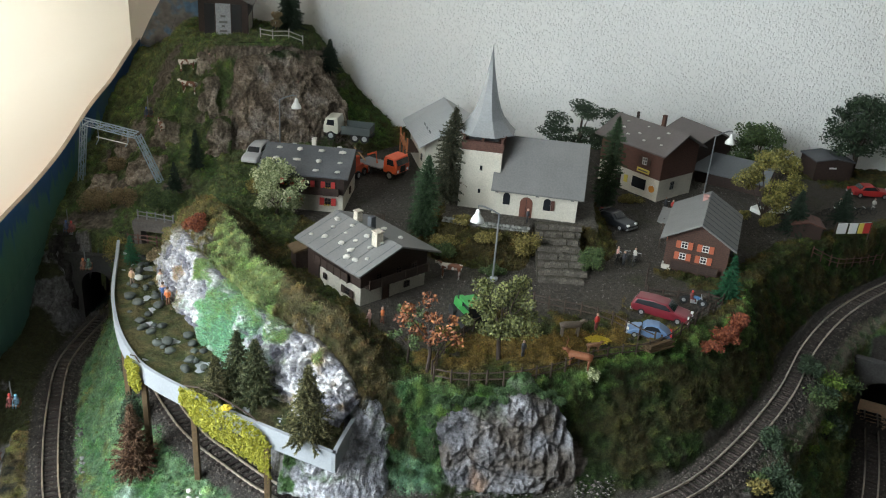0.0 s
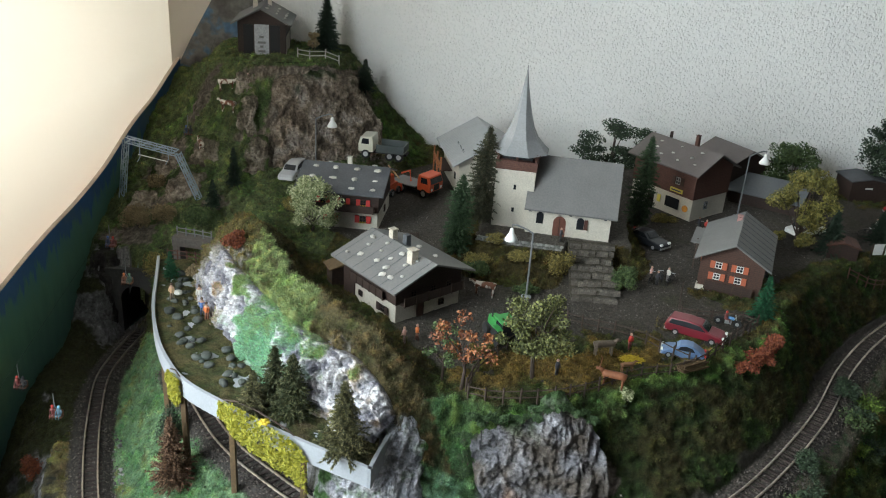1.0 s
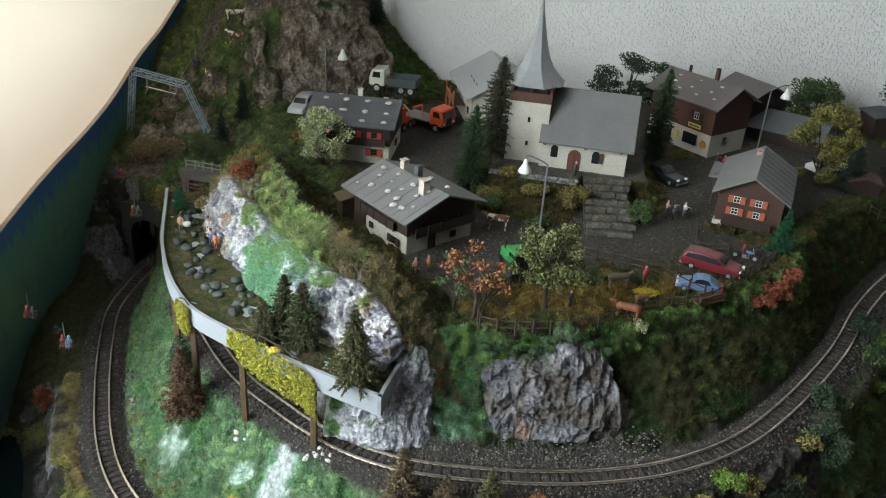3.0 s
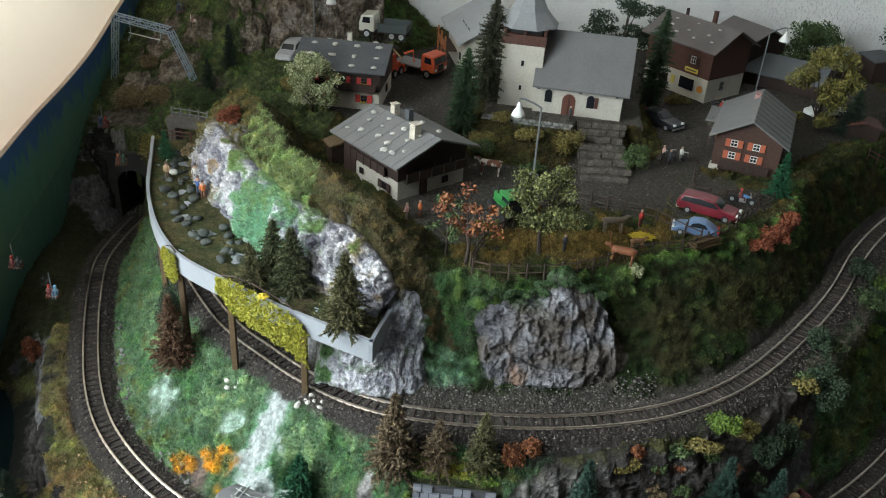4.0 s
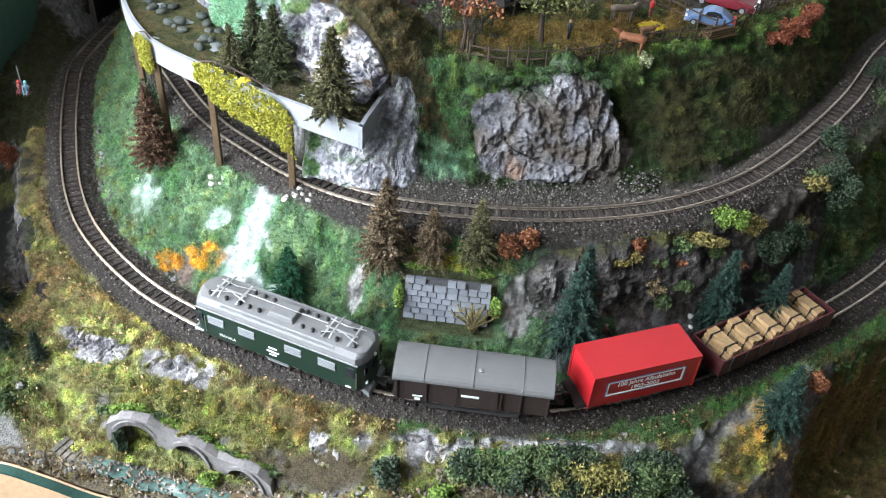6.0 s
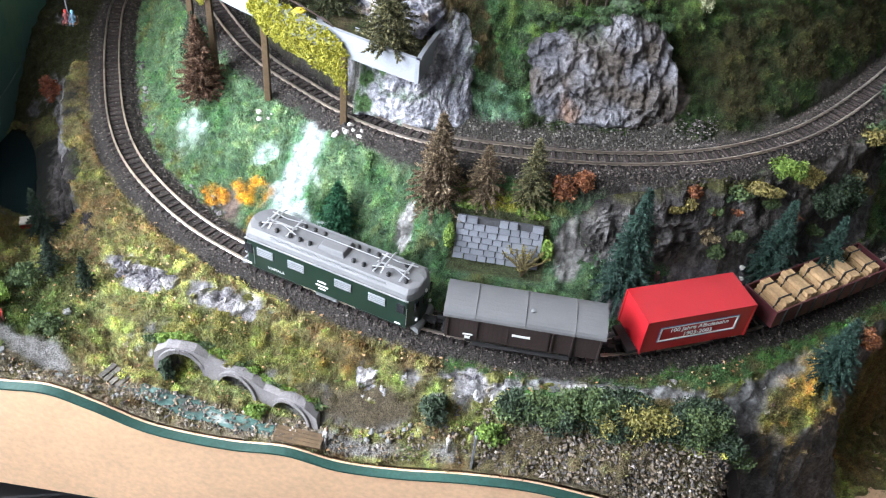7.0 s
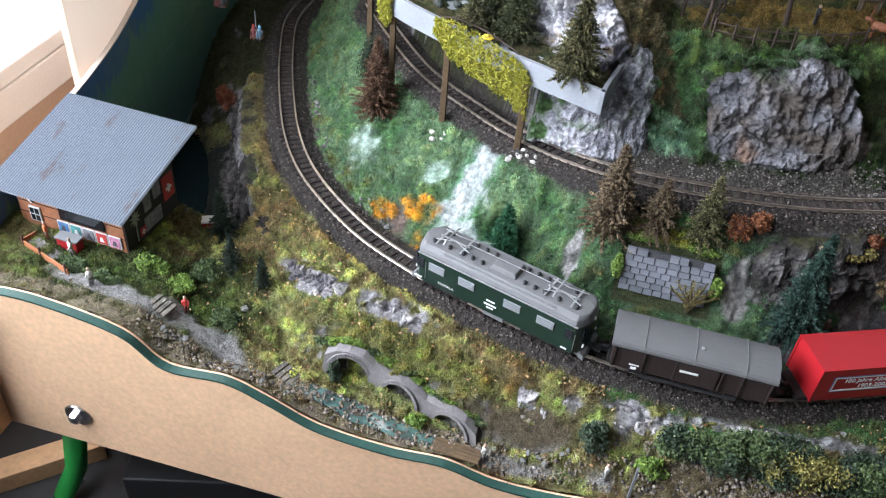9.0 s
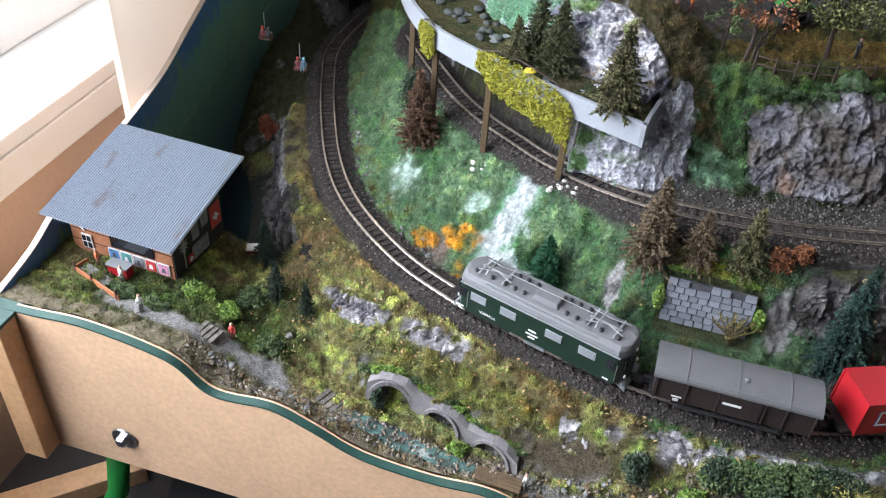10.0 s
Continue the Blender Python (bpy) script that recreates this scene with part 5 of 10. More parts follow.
def peak_paint():
    m, nt, p = tree_of("painted_peak")
    tc = nt.nodes.new("ShaderNodeTexCoord").outputs["Object"]
    a, b = noise_node(nt, tc, 26, 3.0), noise_node(nt, tc, 110, 4.0)
    c = ramp_node(nt, a, ((0.38, (0.10, 0.095, 0.09)), (0.50, (0.17, 0.165, 0.16)), (0.58, (0.09, 0.18, 0.30)), (0.70, (0.06, 0.13, 0.26))))
    link(nt, mix_node(nt, "MULTIPLY", 1.0, c, ramp_node(nt, b, ((0.3, (0.6,) * 3), (0.65, (1.1,) * 3)))), p.inputs["Base Color"])
    p.inputs["Roughness"].default_value = 0.65
    return m


M["painted_peak"] = peak_paint()
backdrop()
M["tan_sheet"], nt_, p_ = tree_of("tan_sheet")
p_.inputs["Roughness"].default_value = 0.8
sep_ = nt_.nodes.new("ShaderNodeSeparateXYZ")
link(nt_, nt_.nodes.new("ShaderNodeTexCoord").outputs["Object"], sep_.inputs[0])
# colour and translucency rise with height, imitating window light on the upper part
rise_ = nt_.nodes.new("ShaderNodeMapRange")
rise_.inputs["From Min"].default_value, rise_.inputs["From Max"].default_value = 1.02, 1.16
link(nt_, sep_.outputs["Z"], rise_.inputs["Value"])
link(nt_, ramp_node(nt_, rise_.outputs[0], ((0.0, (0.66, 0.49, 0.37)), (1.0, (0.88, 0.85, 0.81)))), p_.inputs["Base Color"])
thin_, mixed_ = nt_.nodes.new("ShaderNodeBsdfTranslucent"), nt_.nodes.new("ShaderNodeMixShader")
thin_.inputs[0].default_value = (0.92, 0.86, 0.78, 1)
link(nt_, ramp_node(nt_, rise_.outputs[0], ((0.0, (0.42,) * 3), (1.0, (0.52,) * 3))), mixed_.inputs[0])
link(nt_, p_.outputs[0], mixed_.inputs[1])
link(nt_, thin_.outputs[0], mixed_.inputs[2])
link(nt_, mixed_.outputs[0], nt_.nodes["Material Output"].inputs[0])
sheet_ = thing("tan_sheet", "tall smooth tan sheets standing behind the backdrop, painted paler above for window light", "board")
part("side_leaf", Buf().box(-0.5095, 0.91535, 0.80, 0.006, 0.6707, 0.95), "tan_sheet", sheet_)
# thin leaf added over the wall corner so that strip matches the sheet
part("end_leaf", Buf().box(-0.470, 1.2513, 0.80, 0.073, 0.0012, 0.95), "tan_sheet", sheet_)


# ---- window beside the layout ----
def window_bay():
    t = tagged(thing("window_1", "bright white-framed window with a deep white sill", "window"), kind="structure")
    part("window_sill", Buf().box(-0.665, 0.30, 0.903, 0.13, 1.80, 0.016), "white_paint", t, "deep white sill", bevel=0.002)
    part("sill_apron", Buf().box(-0.606, 0.30, 0.868, 0.012, 1.80, 0.034), "white_paint", t, "white board below the sill", bevel=0.002)
    part("frame_rail", Buf().box(-0.72, 0.30, 0.919, 0.05, 1.80, 0.05), "white_paint", t, "white lower frame rail", bevel=0.003)
    part("frame_rail", Buf().box(-0.72, 0.30, 2.19, 0.05, 1.80, 0.06), "white_paint", t, "white upper frame rail", bevel=0.003)
    for y in (-0.57, 0.0, 0.62, 1.17):
        part("frame_post", Buf().box(-0.72, y, 0.969, 0.05, 0.06, 1.221), "white_paint", t, "white frame post", bevel=0.003)


window_bay()
M["bright_outdoors"], nt_, p_ = tree_of("bright_outdoors")
p_.inputs["Emission Color"].default_value, p_.inputs["Emission Strength"].default_value = (1.0, 0.99, 0.97, 1), 2.2
single("backdrop_outdoors", Buf().box(-1.15, 0.30, 0.5, 0.02, 2.6, 2.4), "bright_outdoors", "overexposed daylight outside the window", "sky", kind="structure")

# ---- gallery: shelf on posts over the upper track ----
def gallery():
    t = thing("rock_gallery", "flat turfed gallery with a pale concrete rim on brown posts", "gallery")
    b = Buf()
    sweep(b, FASCIA, [(0.0, -0.0155), (0.0028, -0.0155), (0.0028, 0.0012), (0.0, 0.0012)])
    part("parapet", b, "concrete", t, "pale grey curved concrete parapet")
    e = spline([(-0.101, 0.556, 1.030), (-0.098, 0.575, 1.030), (-0.0905, 0.612, 1.030)])
    b = Buf()
    sweep(b, e, [(0.0, -0.0155), (0.0028, -0.0155), (0.0028, 0.0012), (0.0, 0.0012)])
    part("end_parapet", b, "concrete", t, "pale grey concrete end wall")
    inner = offset(HILL_FOOT, 0.012)
    rim = offset(FASCIA, 0.0012)
    m = 110
    k = np.linspace(0, 1, m)
    pick = lambda l: np.stack([np.interp(k * (len(l) - 1), np.arange(len(l)), l[:, j]) for j in range(3)], 1)
    a, c = pick(rim), pick(inner)
    rows = 34
    v, f, col = [], [], []
    for i in range(m):
        for j in range(rows):
            q = a[i] * (1 - j / (rows - 1)) + c[i] * j / (rows - 1)
            w = noise.fractal(Vector((q[0] * 60, q[1] * 60, 2)), 1.0, 2.0, 4)
            v.append((q[0], q[1], 1.0265 + 0.0022 * (w + 0.3) * min(1, j / 4)))
            g = blend((0.045, 0.06, 0.02), (0.10, 0.085, 0.035), 0.5 + w * 1.4)
            col.append((*blend(g, (0.07, 0.055, 0.035), (0.6 - q[1]) * 9 + w), 1))
    f = [(i * rows + j, (i + 1) * rows + j, (i + 1) * rows + j + 1, i * rows + j + 1) for i in range(m - 1) for j in range(rows - 1)]
    buf = Buf()
    buf.v, buf.f = v, f
    me = buf.mesh("turf")
    ca = me.color_attributes.new("paint", "FLOAT_COLOR", "POINT")
    ca.data.foreach_set("color", np.array(col).ravel())
    me.materials.append(M["ground"])
    part("turf", me, "ground", t, "mossy turf on the gallery roof")
    s = Buf()
    n = len(s.v)
    for i in range(m):
        s.v += [tuple(a[i] * (1, 1, 0) + (0, 0, 1.0262)), tuple(c[i] * (1, 1, 0) + (0, 0, 1.0262)), tuple(a[i] * (1, 1, 0) + (0, 0, 1.0165)), tuple(c[i] * (1, 1, 0) + (0, 0, 1.0165))]
    for i in range(m - 1):
        p, q = 4 * i, 4 * i + 4
        s.f += [(p, q, q + 1, p + 1), (p + 2, p + 3, q + 3, q + 2), (p, p + 2, q + 2, q), (p + 1, q + 1, q + 3, p + 3)]
    part("slab", s, "concrete", t, "concrete slab under the turf")
    for x, y, foot in ((-0.300, 0.685, 0.935), (-0.268, 0.644, 0.945), (-0.216, 0.6075, 0.950), (-0.153, 0.575, 0.955)):
        part("post", Buf().box(x, y, foot, 0.0045, 0.0042, 1.0165 - foot, top=0.95), "post_wood", t, "square brown wooden post", bevel=0.0003)


gallery()


# ---- tunnel portal, arches, brick wall, stream ----
def portal(at, turn, w, h, depth, label):
    t = thing("tunnel_portal", label, "tunnel portal", at, turn)
    n = 14
    arc = [(w / 2 * math.cos(math.pi * k / n), h - w / 2 + w / 2 * math.sin(math.pi * k / n)) for k in range(n + 1)]
    b = Buf()
    W, T = w / 2 + 0.016, h + 0.02
    pts_in = [(w / 2, 0)] + arc + [(-w / 2, 0)]
    pts_out = [(W, 0)] + [(W * math.cos(math.pi * k / n) if 2 < k < n - 2 else math.copysign(W, math.cos(math.pi * k / n)), T if 1 < k < n - 1 else h * 0.6 + k % n * 0) for k in range(n + 1)] + [(-W, 0)]
    m = len(pts_in)
    for y in (-0.004, 0.004):
        b.v += [(x, y, z) for x, z in pts_in] + [(x, y, z) for x, z in pts_out]
    for i in range(m - 1):
        b.f += [(i, i + 1, m + i + 1, m + i), (2 * m + i, 3 * m + i, 3 * m + i + 1, 2 * m + i + 1), (i, 2 * m + i, 2 * m + i + 1, i + 1), (m + i, m + i + 1, 3 * m + i + 1, 3 * m + i)]
    part("stone_front", b, "portal_stone", t, "dark stone arch")
    tube = Buf()
    for y in (0.003, depth):
        tube.v += [(x * 1.02, y, z) for x, z in pts_in]
    for i in range(m - 1):
        tube.f.append((i, i + 1, m + i + 1, m + i))
    tube.f.append(tuple(range(m, 2 * m)))
    part("bore", tube, "black", t, "dark tunnel bore")
    return t


M["portal_stone"] = matter("portal_stone", (0.055, 0.052, 0.05), 0.85, var=0.4, grain=500, blotch=90, bump=0.6)
portal((-0.4335, 0.9265, 0.896), 0, 0.036, 0.062, 0.06, "dark stone tunnel portal of the lower track")
portal((0.4125, 0.8395, 0.896), -22, 0.038, 0.060, 0.06, "dark stone tunnel portal in a grassy bank")

M["arch_stone"] = matter("arch_stone", (0.27, 0.25, 0.25), 0.85, var=0.3, grain=900, blotch=70, bump=0.6, per_object=0.2)
M["recess_soil"] = matter("recess_soil", (0.05, 0.042, 0.028), 0.95, var=0.5, grain=900, blotch=120)


def stone_arch(at, turn, r, tall):
    t = thing("stone_arch", "grey stone retaining arch with a ring of voussoirs in the bank", "arch", at, turn, "retaining arches")
    n = 19
    for k in range(n):
        a0, a1 = math.pi * (k + 0.04) / n, math.pi * (k + 0.96) / n
        poly = [(q * math.cos(a), q * tall * math.sin(a)) for q, a in ((r, a0), (r * 1.17, a0), (r * 1.17, a1), (r, a1))]
        part("voussoir", Buf().prism(poly, -0.0012, 0.007), "arch_stone", t)
    face = [(r * 1.05 * math.cos(math.pi * k / 20), r * 1.05 * tall * math.sin(math.pi * k / 20)) for k in range(21)]
    b = Buf()
    b.v = [(x, -0.0005, z) for x, z in face] + [(x * 0.96, 0.0070, z * 0.97) for x, z in face]
    b.f = [(i, i + 1, 22 + i, 21 + i) for i in range(20)] + [tuple(range(21, 42))]
    part("recess", b, "recess_soil", t, "shaded earthy recess")
    return t


ARCHES = ((-0.224, 0.4215, 0.861, 4, 0.0140, 1.45), (-0.187, 0.4165, 0.857, -14, 0.0125, 1.30), (-0.150, 0.4075, 0.852, -18, 0.0125, 1.18))
for x, y, z, turn, r, tall in ARCHES:
    stone_arch((x, y, z), turn, r, tall)
bank = Buf()
outline_ = [(-0.243, 0.858), (-0.240, 0.879), (-0.232, 0.8845), (-0.224, 0.8855), (-0.214, 0.8835), (-0.206, 0.879), (-0.196, 0.8765), (-0.187, 0.8765), (-0.176, 0.8735), (-0.168, 0.8695), (-0.160, 0.8695), (-0.150, 0.8695), (-0.140, 0.8675), (-0.132, 0.862), (-0.130, 0.848)]
for cx, _, cz, _, cr, tall in reversed(ARCHES):
    outline_ += [(cx + 1.02 * cr * math.cos(math.pi * k / 10), cz + 1.02 * cr * tall * math.sin(math.pi * k / 10)) for k in range(11)]
bank.prism(outline_, 0, 0.0075)
for i, (x, y, z) in enumerate(bank.v):
    bank.v[i] = (x, y + float(np.interp(x, (-0.243, -0.224, -0.206, -0.187, -0.150, -0.130), (0.4208, 0.4217, 0.4215, 0.4169, 0.4079, 0.4012))), z)
single("arch_bank", bank, "arch_stone", "grey stone facing behind the arches", "retaining wall")

M["ashlar"] = matter("ashlar", (0.25, 0.265, 0.30), 0.8, var=0.15, grain=900, blotch=120, bump=0.4, per_object=0.3)
M["mortar"] = matter("mortar", (0.07, 0.07, 0.075), 0.9, var=0.3)


def ashlar_wall():
    t = thing("retaining_wall", "retaining wall of blue-grey cut stone blocks with dark joints", "retaining wall", (-0.0365, 0.5052, 0.9185), -1.0, lean=(-9, 0))
    part("mortar_bed", Buf().box(0, 0.0030, -0.002, 0.0565, 0.003, 0.0335), "mortar", t, "dark recessed mortar")
    r = random.Random(7)
    me = {}
    for row in range(7):
        x = -0.0285 - (row % 2) * 0.0038
        while x < 0.0282:
            w = r.choice((0.0062, 0.0076, 0.0090))
            x1 = min(x + w, 0.0285)
            x0 = max(x, -0.0285)
            if x1 - x0 > 0.0022 and not (row == 6 and r.random() < 0.25):
                key = round(x1 - x0, 4)
                if key not in me:
                    me[key] = Buf().box(0, 0, 0, key - 0.0007, 0.003, 0.0040, top=0.96).mesh("block")
                ob = part("block", me[key], "ashlar", t)
                ob.matrix_basis = pose((x0 + x1) / 2, 0.0010 + r.uniform(-0.0004, 0.0004), row * 0.0046 + 0.0002, r.uniform(-1.5, 1.5), r.uniform(-1.5, 1.5), 0)
            x += w
    return t



ashlar_wall()
M["water"], nt_, p_ = tree_of("water")
tc_ = nt_.nodes.new("ShaderNodeTexCoord").outputs["Object"]
flow_ = nt_.nodes.new("ShaderNodeMapping")
flow_.inputs["Scale"].default_value, flow_.inputs["Rotation"].default_value = (0.45, 1.2, 1.0), (0, 0, radians(-8))
link(nt_, tc_, flow_.inputs[0])
tone_ = ramp_node(nt_, noise_node(nt_, flow_.outputs[0], 110, 5.0, 0.65), ((0.30, (0.055, 0.042, 0.028)), (0.42, (0.045, 0.085, 0.075)), (0.54, (0.085, 0.155, 0.135)), (0.64, (0.34, 0.35, 0.33)), (0.75, (0.20, 0.17, 0.13))))
link(nt_, tone_, p_.inputs["Base Color"])
p_.inputs["Roughness"].default_value, p_.inputs["Coat Weight"].default_value = 0.25, 0.5
bump_node(nt_, p_, noise_node(nt_, flow_.outputs[0], 320, 3.0), 0.5, 0.0008)
M["pool"] = matter("pool", (0.006, 0.012, 0.014), 0.08, var=0.4, grain=200, blotch=40, bump=0.1)


def ribbon(name, line, half, dz, material, label, category):
    b = Buf()
    for i, p in enumerate(line):
        w = half * (0.75 + 0.5 * noise.noise(Vector((p[0] * 45, 3, 0))) + 0.25)
        l = offset(line[max(0, i - 1):i + 2], 1)[min(i, 1)][:2] - p[:2]
        for s in (-1, -0.33, 0.33, 1):
            x, y = p[0] + l[0] * w * s, p[1] + l[1] * w * s
            b.v.append((x, y, max(ground(x, y), p[2]) + dz - 0.0008 * abs(s)))
    b.f = [(4 * i + k, 4 * i + 4 + k, 4 * i + 5 + k, 4 * i + 1 + k) for i in range(len(line) - 1) for k in range(3)]
    return single(name, b, material, label, category, smooth=True)


ribbon("stream", spline([(-0.262, 0.4065, 0.8), (-0.235, 0.402, 0.8), (-0.205, 0.400, 0.8), (-0.178, 0.398, 0.8), (-0.158, 0.396, 0.8)], 0.002), 0.0050, 0.0010, "water", "shallow teal-green stream with milky edges", "stream")
pool = Buf().slab([(-0.49, 0.72), (-0.462, 0.73), (-0.43, 0.66), (-0.395, 0.59), (-0.372, 0.555), (-0.392, 0.53), (-0.44, 0.56), (-0.49, 0.60)], 0.8220, 0.8260)
single("pool", pool, "pool", "dark still pool behind the hut", "pool")


# ---- train on the lower track ----
def along(line, s):
    """The place and heading at s metres along a line."""
    d = np.r_[0, np.cumsum(np.linalg.norm(np.diff(line[:, :2], axis=0), axis=1))]
    p = [float(np.interp(s, d, line[:, j])) for j in range(3)]
    q = [float(np.interp(s + 0.004, d, line[:, j])) for j in range(3)]
    return p, math.degrees(math.atan2(q[1] - p[1], q[0] - p[0]))


def arc_at(line, x, lo=0.3):
    d = np.r_[0, np.cumsum(np.linalg.norm(np.diff(line[:, :2], axis=0), axis=1))]
    ok = d > lo
    return float(d[ok][np.abs(line[ok, 0] - x).argmin()])


def wheelset(parent, x):
    w = part("wheel", Buf().tube([(x, -0.0072, 0.0052), (x, -0.0052, 0.0052)], 0.0052, 14), "underframe", parent)
    w = part("wheel", Buf().tube([(x, 0.0052, 0.0052), (x, 0.0072, 0.0052)], 0.0052, 14), "underframe", parent)
    part("axle", Buf().tube([(x, -0.0053, 0.0052), (x, 0.0053, 0.0052)], 0.0010, 8), "steel", parent)


def lens_strip(parent, name, x, y, z, w, h, material, label="", tilt=0):
    """A thin plate on the flank of a vehicle."""
    return part(name, Buf().box(x, y, z, w, 0.0007, h), material, parent, label)


def words(text, size, at, parent, material, label, turn_x=90, turn_z=0, extrude=0.00012):
    cu = bpy.data.curves.new("lettering", "FONT")
    cu.body, cu.size, cu.extrude, cu.align_x, cu.align_y = text, size, extrude, "CENTER", "CENTER"
    tmp = bpy.data.objects.new("lettering", cu)
    me = bpy.data.meshes.new_from_object(tmp)
    bpy.data.objects.remove(tmp)
    bpy.data.curves.remove(cu)
    me.materials.clear()
    me.materials.append(M[material])
    ob = part("lettering", me, material, parent, label)
    ob.matrix_basis = pose(*at, turn_x, 0, turn_z)
    return ob


def locomotive(at, turn):
    L, W, H0, H1 = 0.126, 0.0292, 0.0080, 0.0310
    t = thing("electric_locomotive", "dark green electric locomotive with a grey roof and lowered pantographs", "locomotive", at, turn)
    n = 9
    outline = []
    for s in (1, -1):
        ys = np.linspace(-1, 1, n) * s
        outline += [(s * (L / 2 - 0.0055 * abs(y) ** 2.6), y * W / 2) for y in ys]
    body = Buf().slab(outline, H0, H1)
    part("body", body, "loco_green", t, "dark green body with rounded ends", bevel=0.0008)
    b = Buf()
    profile = [(1.03, 0.0), (1.03, 0.0022), (0.97, 0.0045), (0.72, 0.0066), (0.3, 0.0074)]
    for k, (sc, z) in enumerate(profile):
        for x, y in outline:
            b.v.append((x * (1 - 0.035 * k / 4), y * sc, H1 + z))
    m = len(outline)
    for k in range(len(profile) - 1):
        b.f += [(k * m + i, k * m + (i + 1) % m, (k + 1) * m + (i + 1) % m, (k + 1) * m + i) for i in range(m)]
    b.f += [tuple(range((len(profile) - 1) * m, len(profile) * m)), tuple(reversed(range(m)))]
    part("roof", b, "loco_roof", t, "domed light grey roof", smooth=False)
    part("roof_hood", Buf().box(0, 0, H1 + 0.0062, 0.020, 0.015, 0.0042, top=0.82), "loco_roof", t, "raised roof hood", bevel=0.0006)
    for s in (1, -1):
        y = s * (W / 2 + 0.0002)
        for x in (-0.044, -0.021, 0.013, 0.037):
            w = lens_strip(t, "louvre", x, y, 0.0202, 0.0120, 0.0064, "louvre_grey", "pale grey framed louvre")
            for q in range(4):
                part("slat", Buf().box(x, y + s * 0.0004, 0.0206 + q * 0.0015, 0.0116, 0.0005, 0.0004), "grey_plastic", w)
        for x in (-0.0565, 0.0535):
            lens_strip(t, "cab_window", x, y, 0.0200, 0.0052, 0.0072, "pane_dark", "dark cab side window")
            part("handrail", Buf().tube([(x + 0.0045, y + s * 0.0008, 0.012), (x + 0.0045, y + s * 0.0008, 0.026)], 0.00022, 5), "silver", t)
        for x, z, w in ((-0.002, 0.0182, 0.006), (-0.002, 0.0150, 0.009), (-0.002, 0.0124, 0.005), (-0.058, 0.0103, 0.006), (0.052, 0.0098, 0.004)):
            lens_strip(t, "lettering_bar", x, y, z, w, 0.0009, "white_plastic", "small pale lettering reduced to a bar")
        words("VIAMALA", 0.0030, (-0.036, y + s * 0.0002, 0.0130), t, "white_plastic", "small pale name lettering", 90, 0 if s < 0 else 180)
        part("gutter", Buf().box(0, s * (W / 2 + 0.0006), H1 + 0.0004, L * 0.93, 0.0010, 0.0008), "silver", t, "bright roof gutter")
        part("roof_walk", Buf().box(0, s * 0.0118, H1 + 0.0056, 0.082, 0.0024, 0.0005), "grey_plastic", t, "grey roof walkway")
        ex = s * L / 2
        for yy in (-0.0082, 0, 0.0082):
            part("cab_windscreen", Buf().box(ex - s * (0.0003 + 0.0011 * (abs(yy) > 0.001)), yy, 0.0218, 0.0009, 0.0066, 0.0068), "pane_dark", t, "dark windscreen")
        part("snow_plough", Buf().prism([(ex - s * 0.004, 0.0065), (ex + s * 0.0020, 0.0035), (ex + s * 0.0016, 0.0075), (ex - s * 0.001, 0.0095)], -0.0115, 0.0115), "grey_plastic", t, "grey front skirt")
        part("coupling", Buf().box(ex + s * 0.004, 0, 0.0072, 0.009, 0.0035, 0.0022), "black", t)
        for yy in (-0.0095, 0.0095):
            h = part("headlight", Buf().lathe([(0.0013, 0), (0.0013, 0.0007), (0.0008, 0.0011)], 10), "lamp_white", t, "round headlight")
            h.matrix_basis = pose(ex - s * 0.0011, yy, 0.0140, 0, s * 90, 0)
        h = part("headlight", Buf().lathe([(0.0013, 0), (0.0013, 0.0007), (0.0008, 0.0011)], 10), "lamp_white", t, "round headlight")
        h.matrix_basis = pose(ex - s * 0.0003, 0, 0.0312, 0, s * 90, 0)
        x0 = s * 0.040
        p = part("pantograph", Buf().box(x0, 0, H1 + 0.0086, 0.022, 0.0012, 0.0006).box(x0 - 0.009, 0, H1 + 0.0086, 0.0012, 0.019, 0.0006).box(x0 + 0.009, 0, H1 + 0.0086, 0.0012, 0.019, 0.0006), "silver", t, "folded silver pantograph")
        for q in (-1, 1):
            part("arm", Buf().tube([(x0 - 0.011, q * 0.0062, H1 + 0.0098), (x0 + 0.002, q * 0.0030, H1 + 0.0118), (x0 + 0.014, q * 0.0062, H1 + 0.0105)], 0.00035, 5), "silver", p)
        part("collector", Buf().tube([(x0 - 0.003, -0.0105, H1 + 0.0112), (x0 - 0.003, -0.0075, H1 + 0.0128), (x0 - 0.003, 0.0075, H1 + 0.0128), (x0 - 0.003, 0.0105, H1 + 0.0112)], 0.0006, 6), "silver", p, "pale collector bow")
        for q in range(9):
            xx = x0 - s * (0.010 + 0.0036 * q) if q < 6 else x0 + s * (0.006 * (q - 6))
            yy = 0.0062 * (1 if q % 2 else -1)
            part("insulator", Buf().lathe([(0.0010, 0), (0.0016, 0.0010), (0.0009, 0.0018), (0.0016, 0.0027), (0.0007, 0.0036)], 8, (xx, yy, H1 + 0.0060)), "black", t, "dark brown insulator")
        bg = part("bogie", Buf().box(s * 0.038, 0, 0.0035, 0.036, 0.023, 0.0048), "underframe", t, "black bogie frame", bevel=0.0005)
        for dx in (-0.0135, 0.0135):
            wheelset(bg, s * 0.038 + dx)
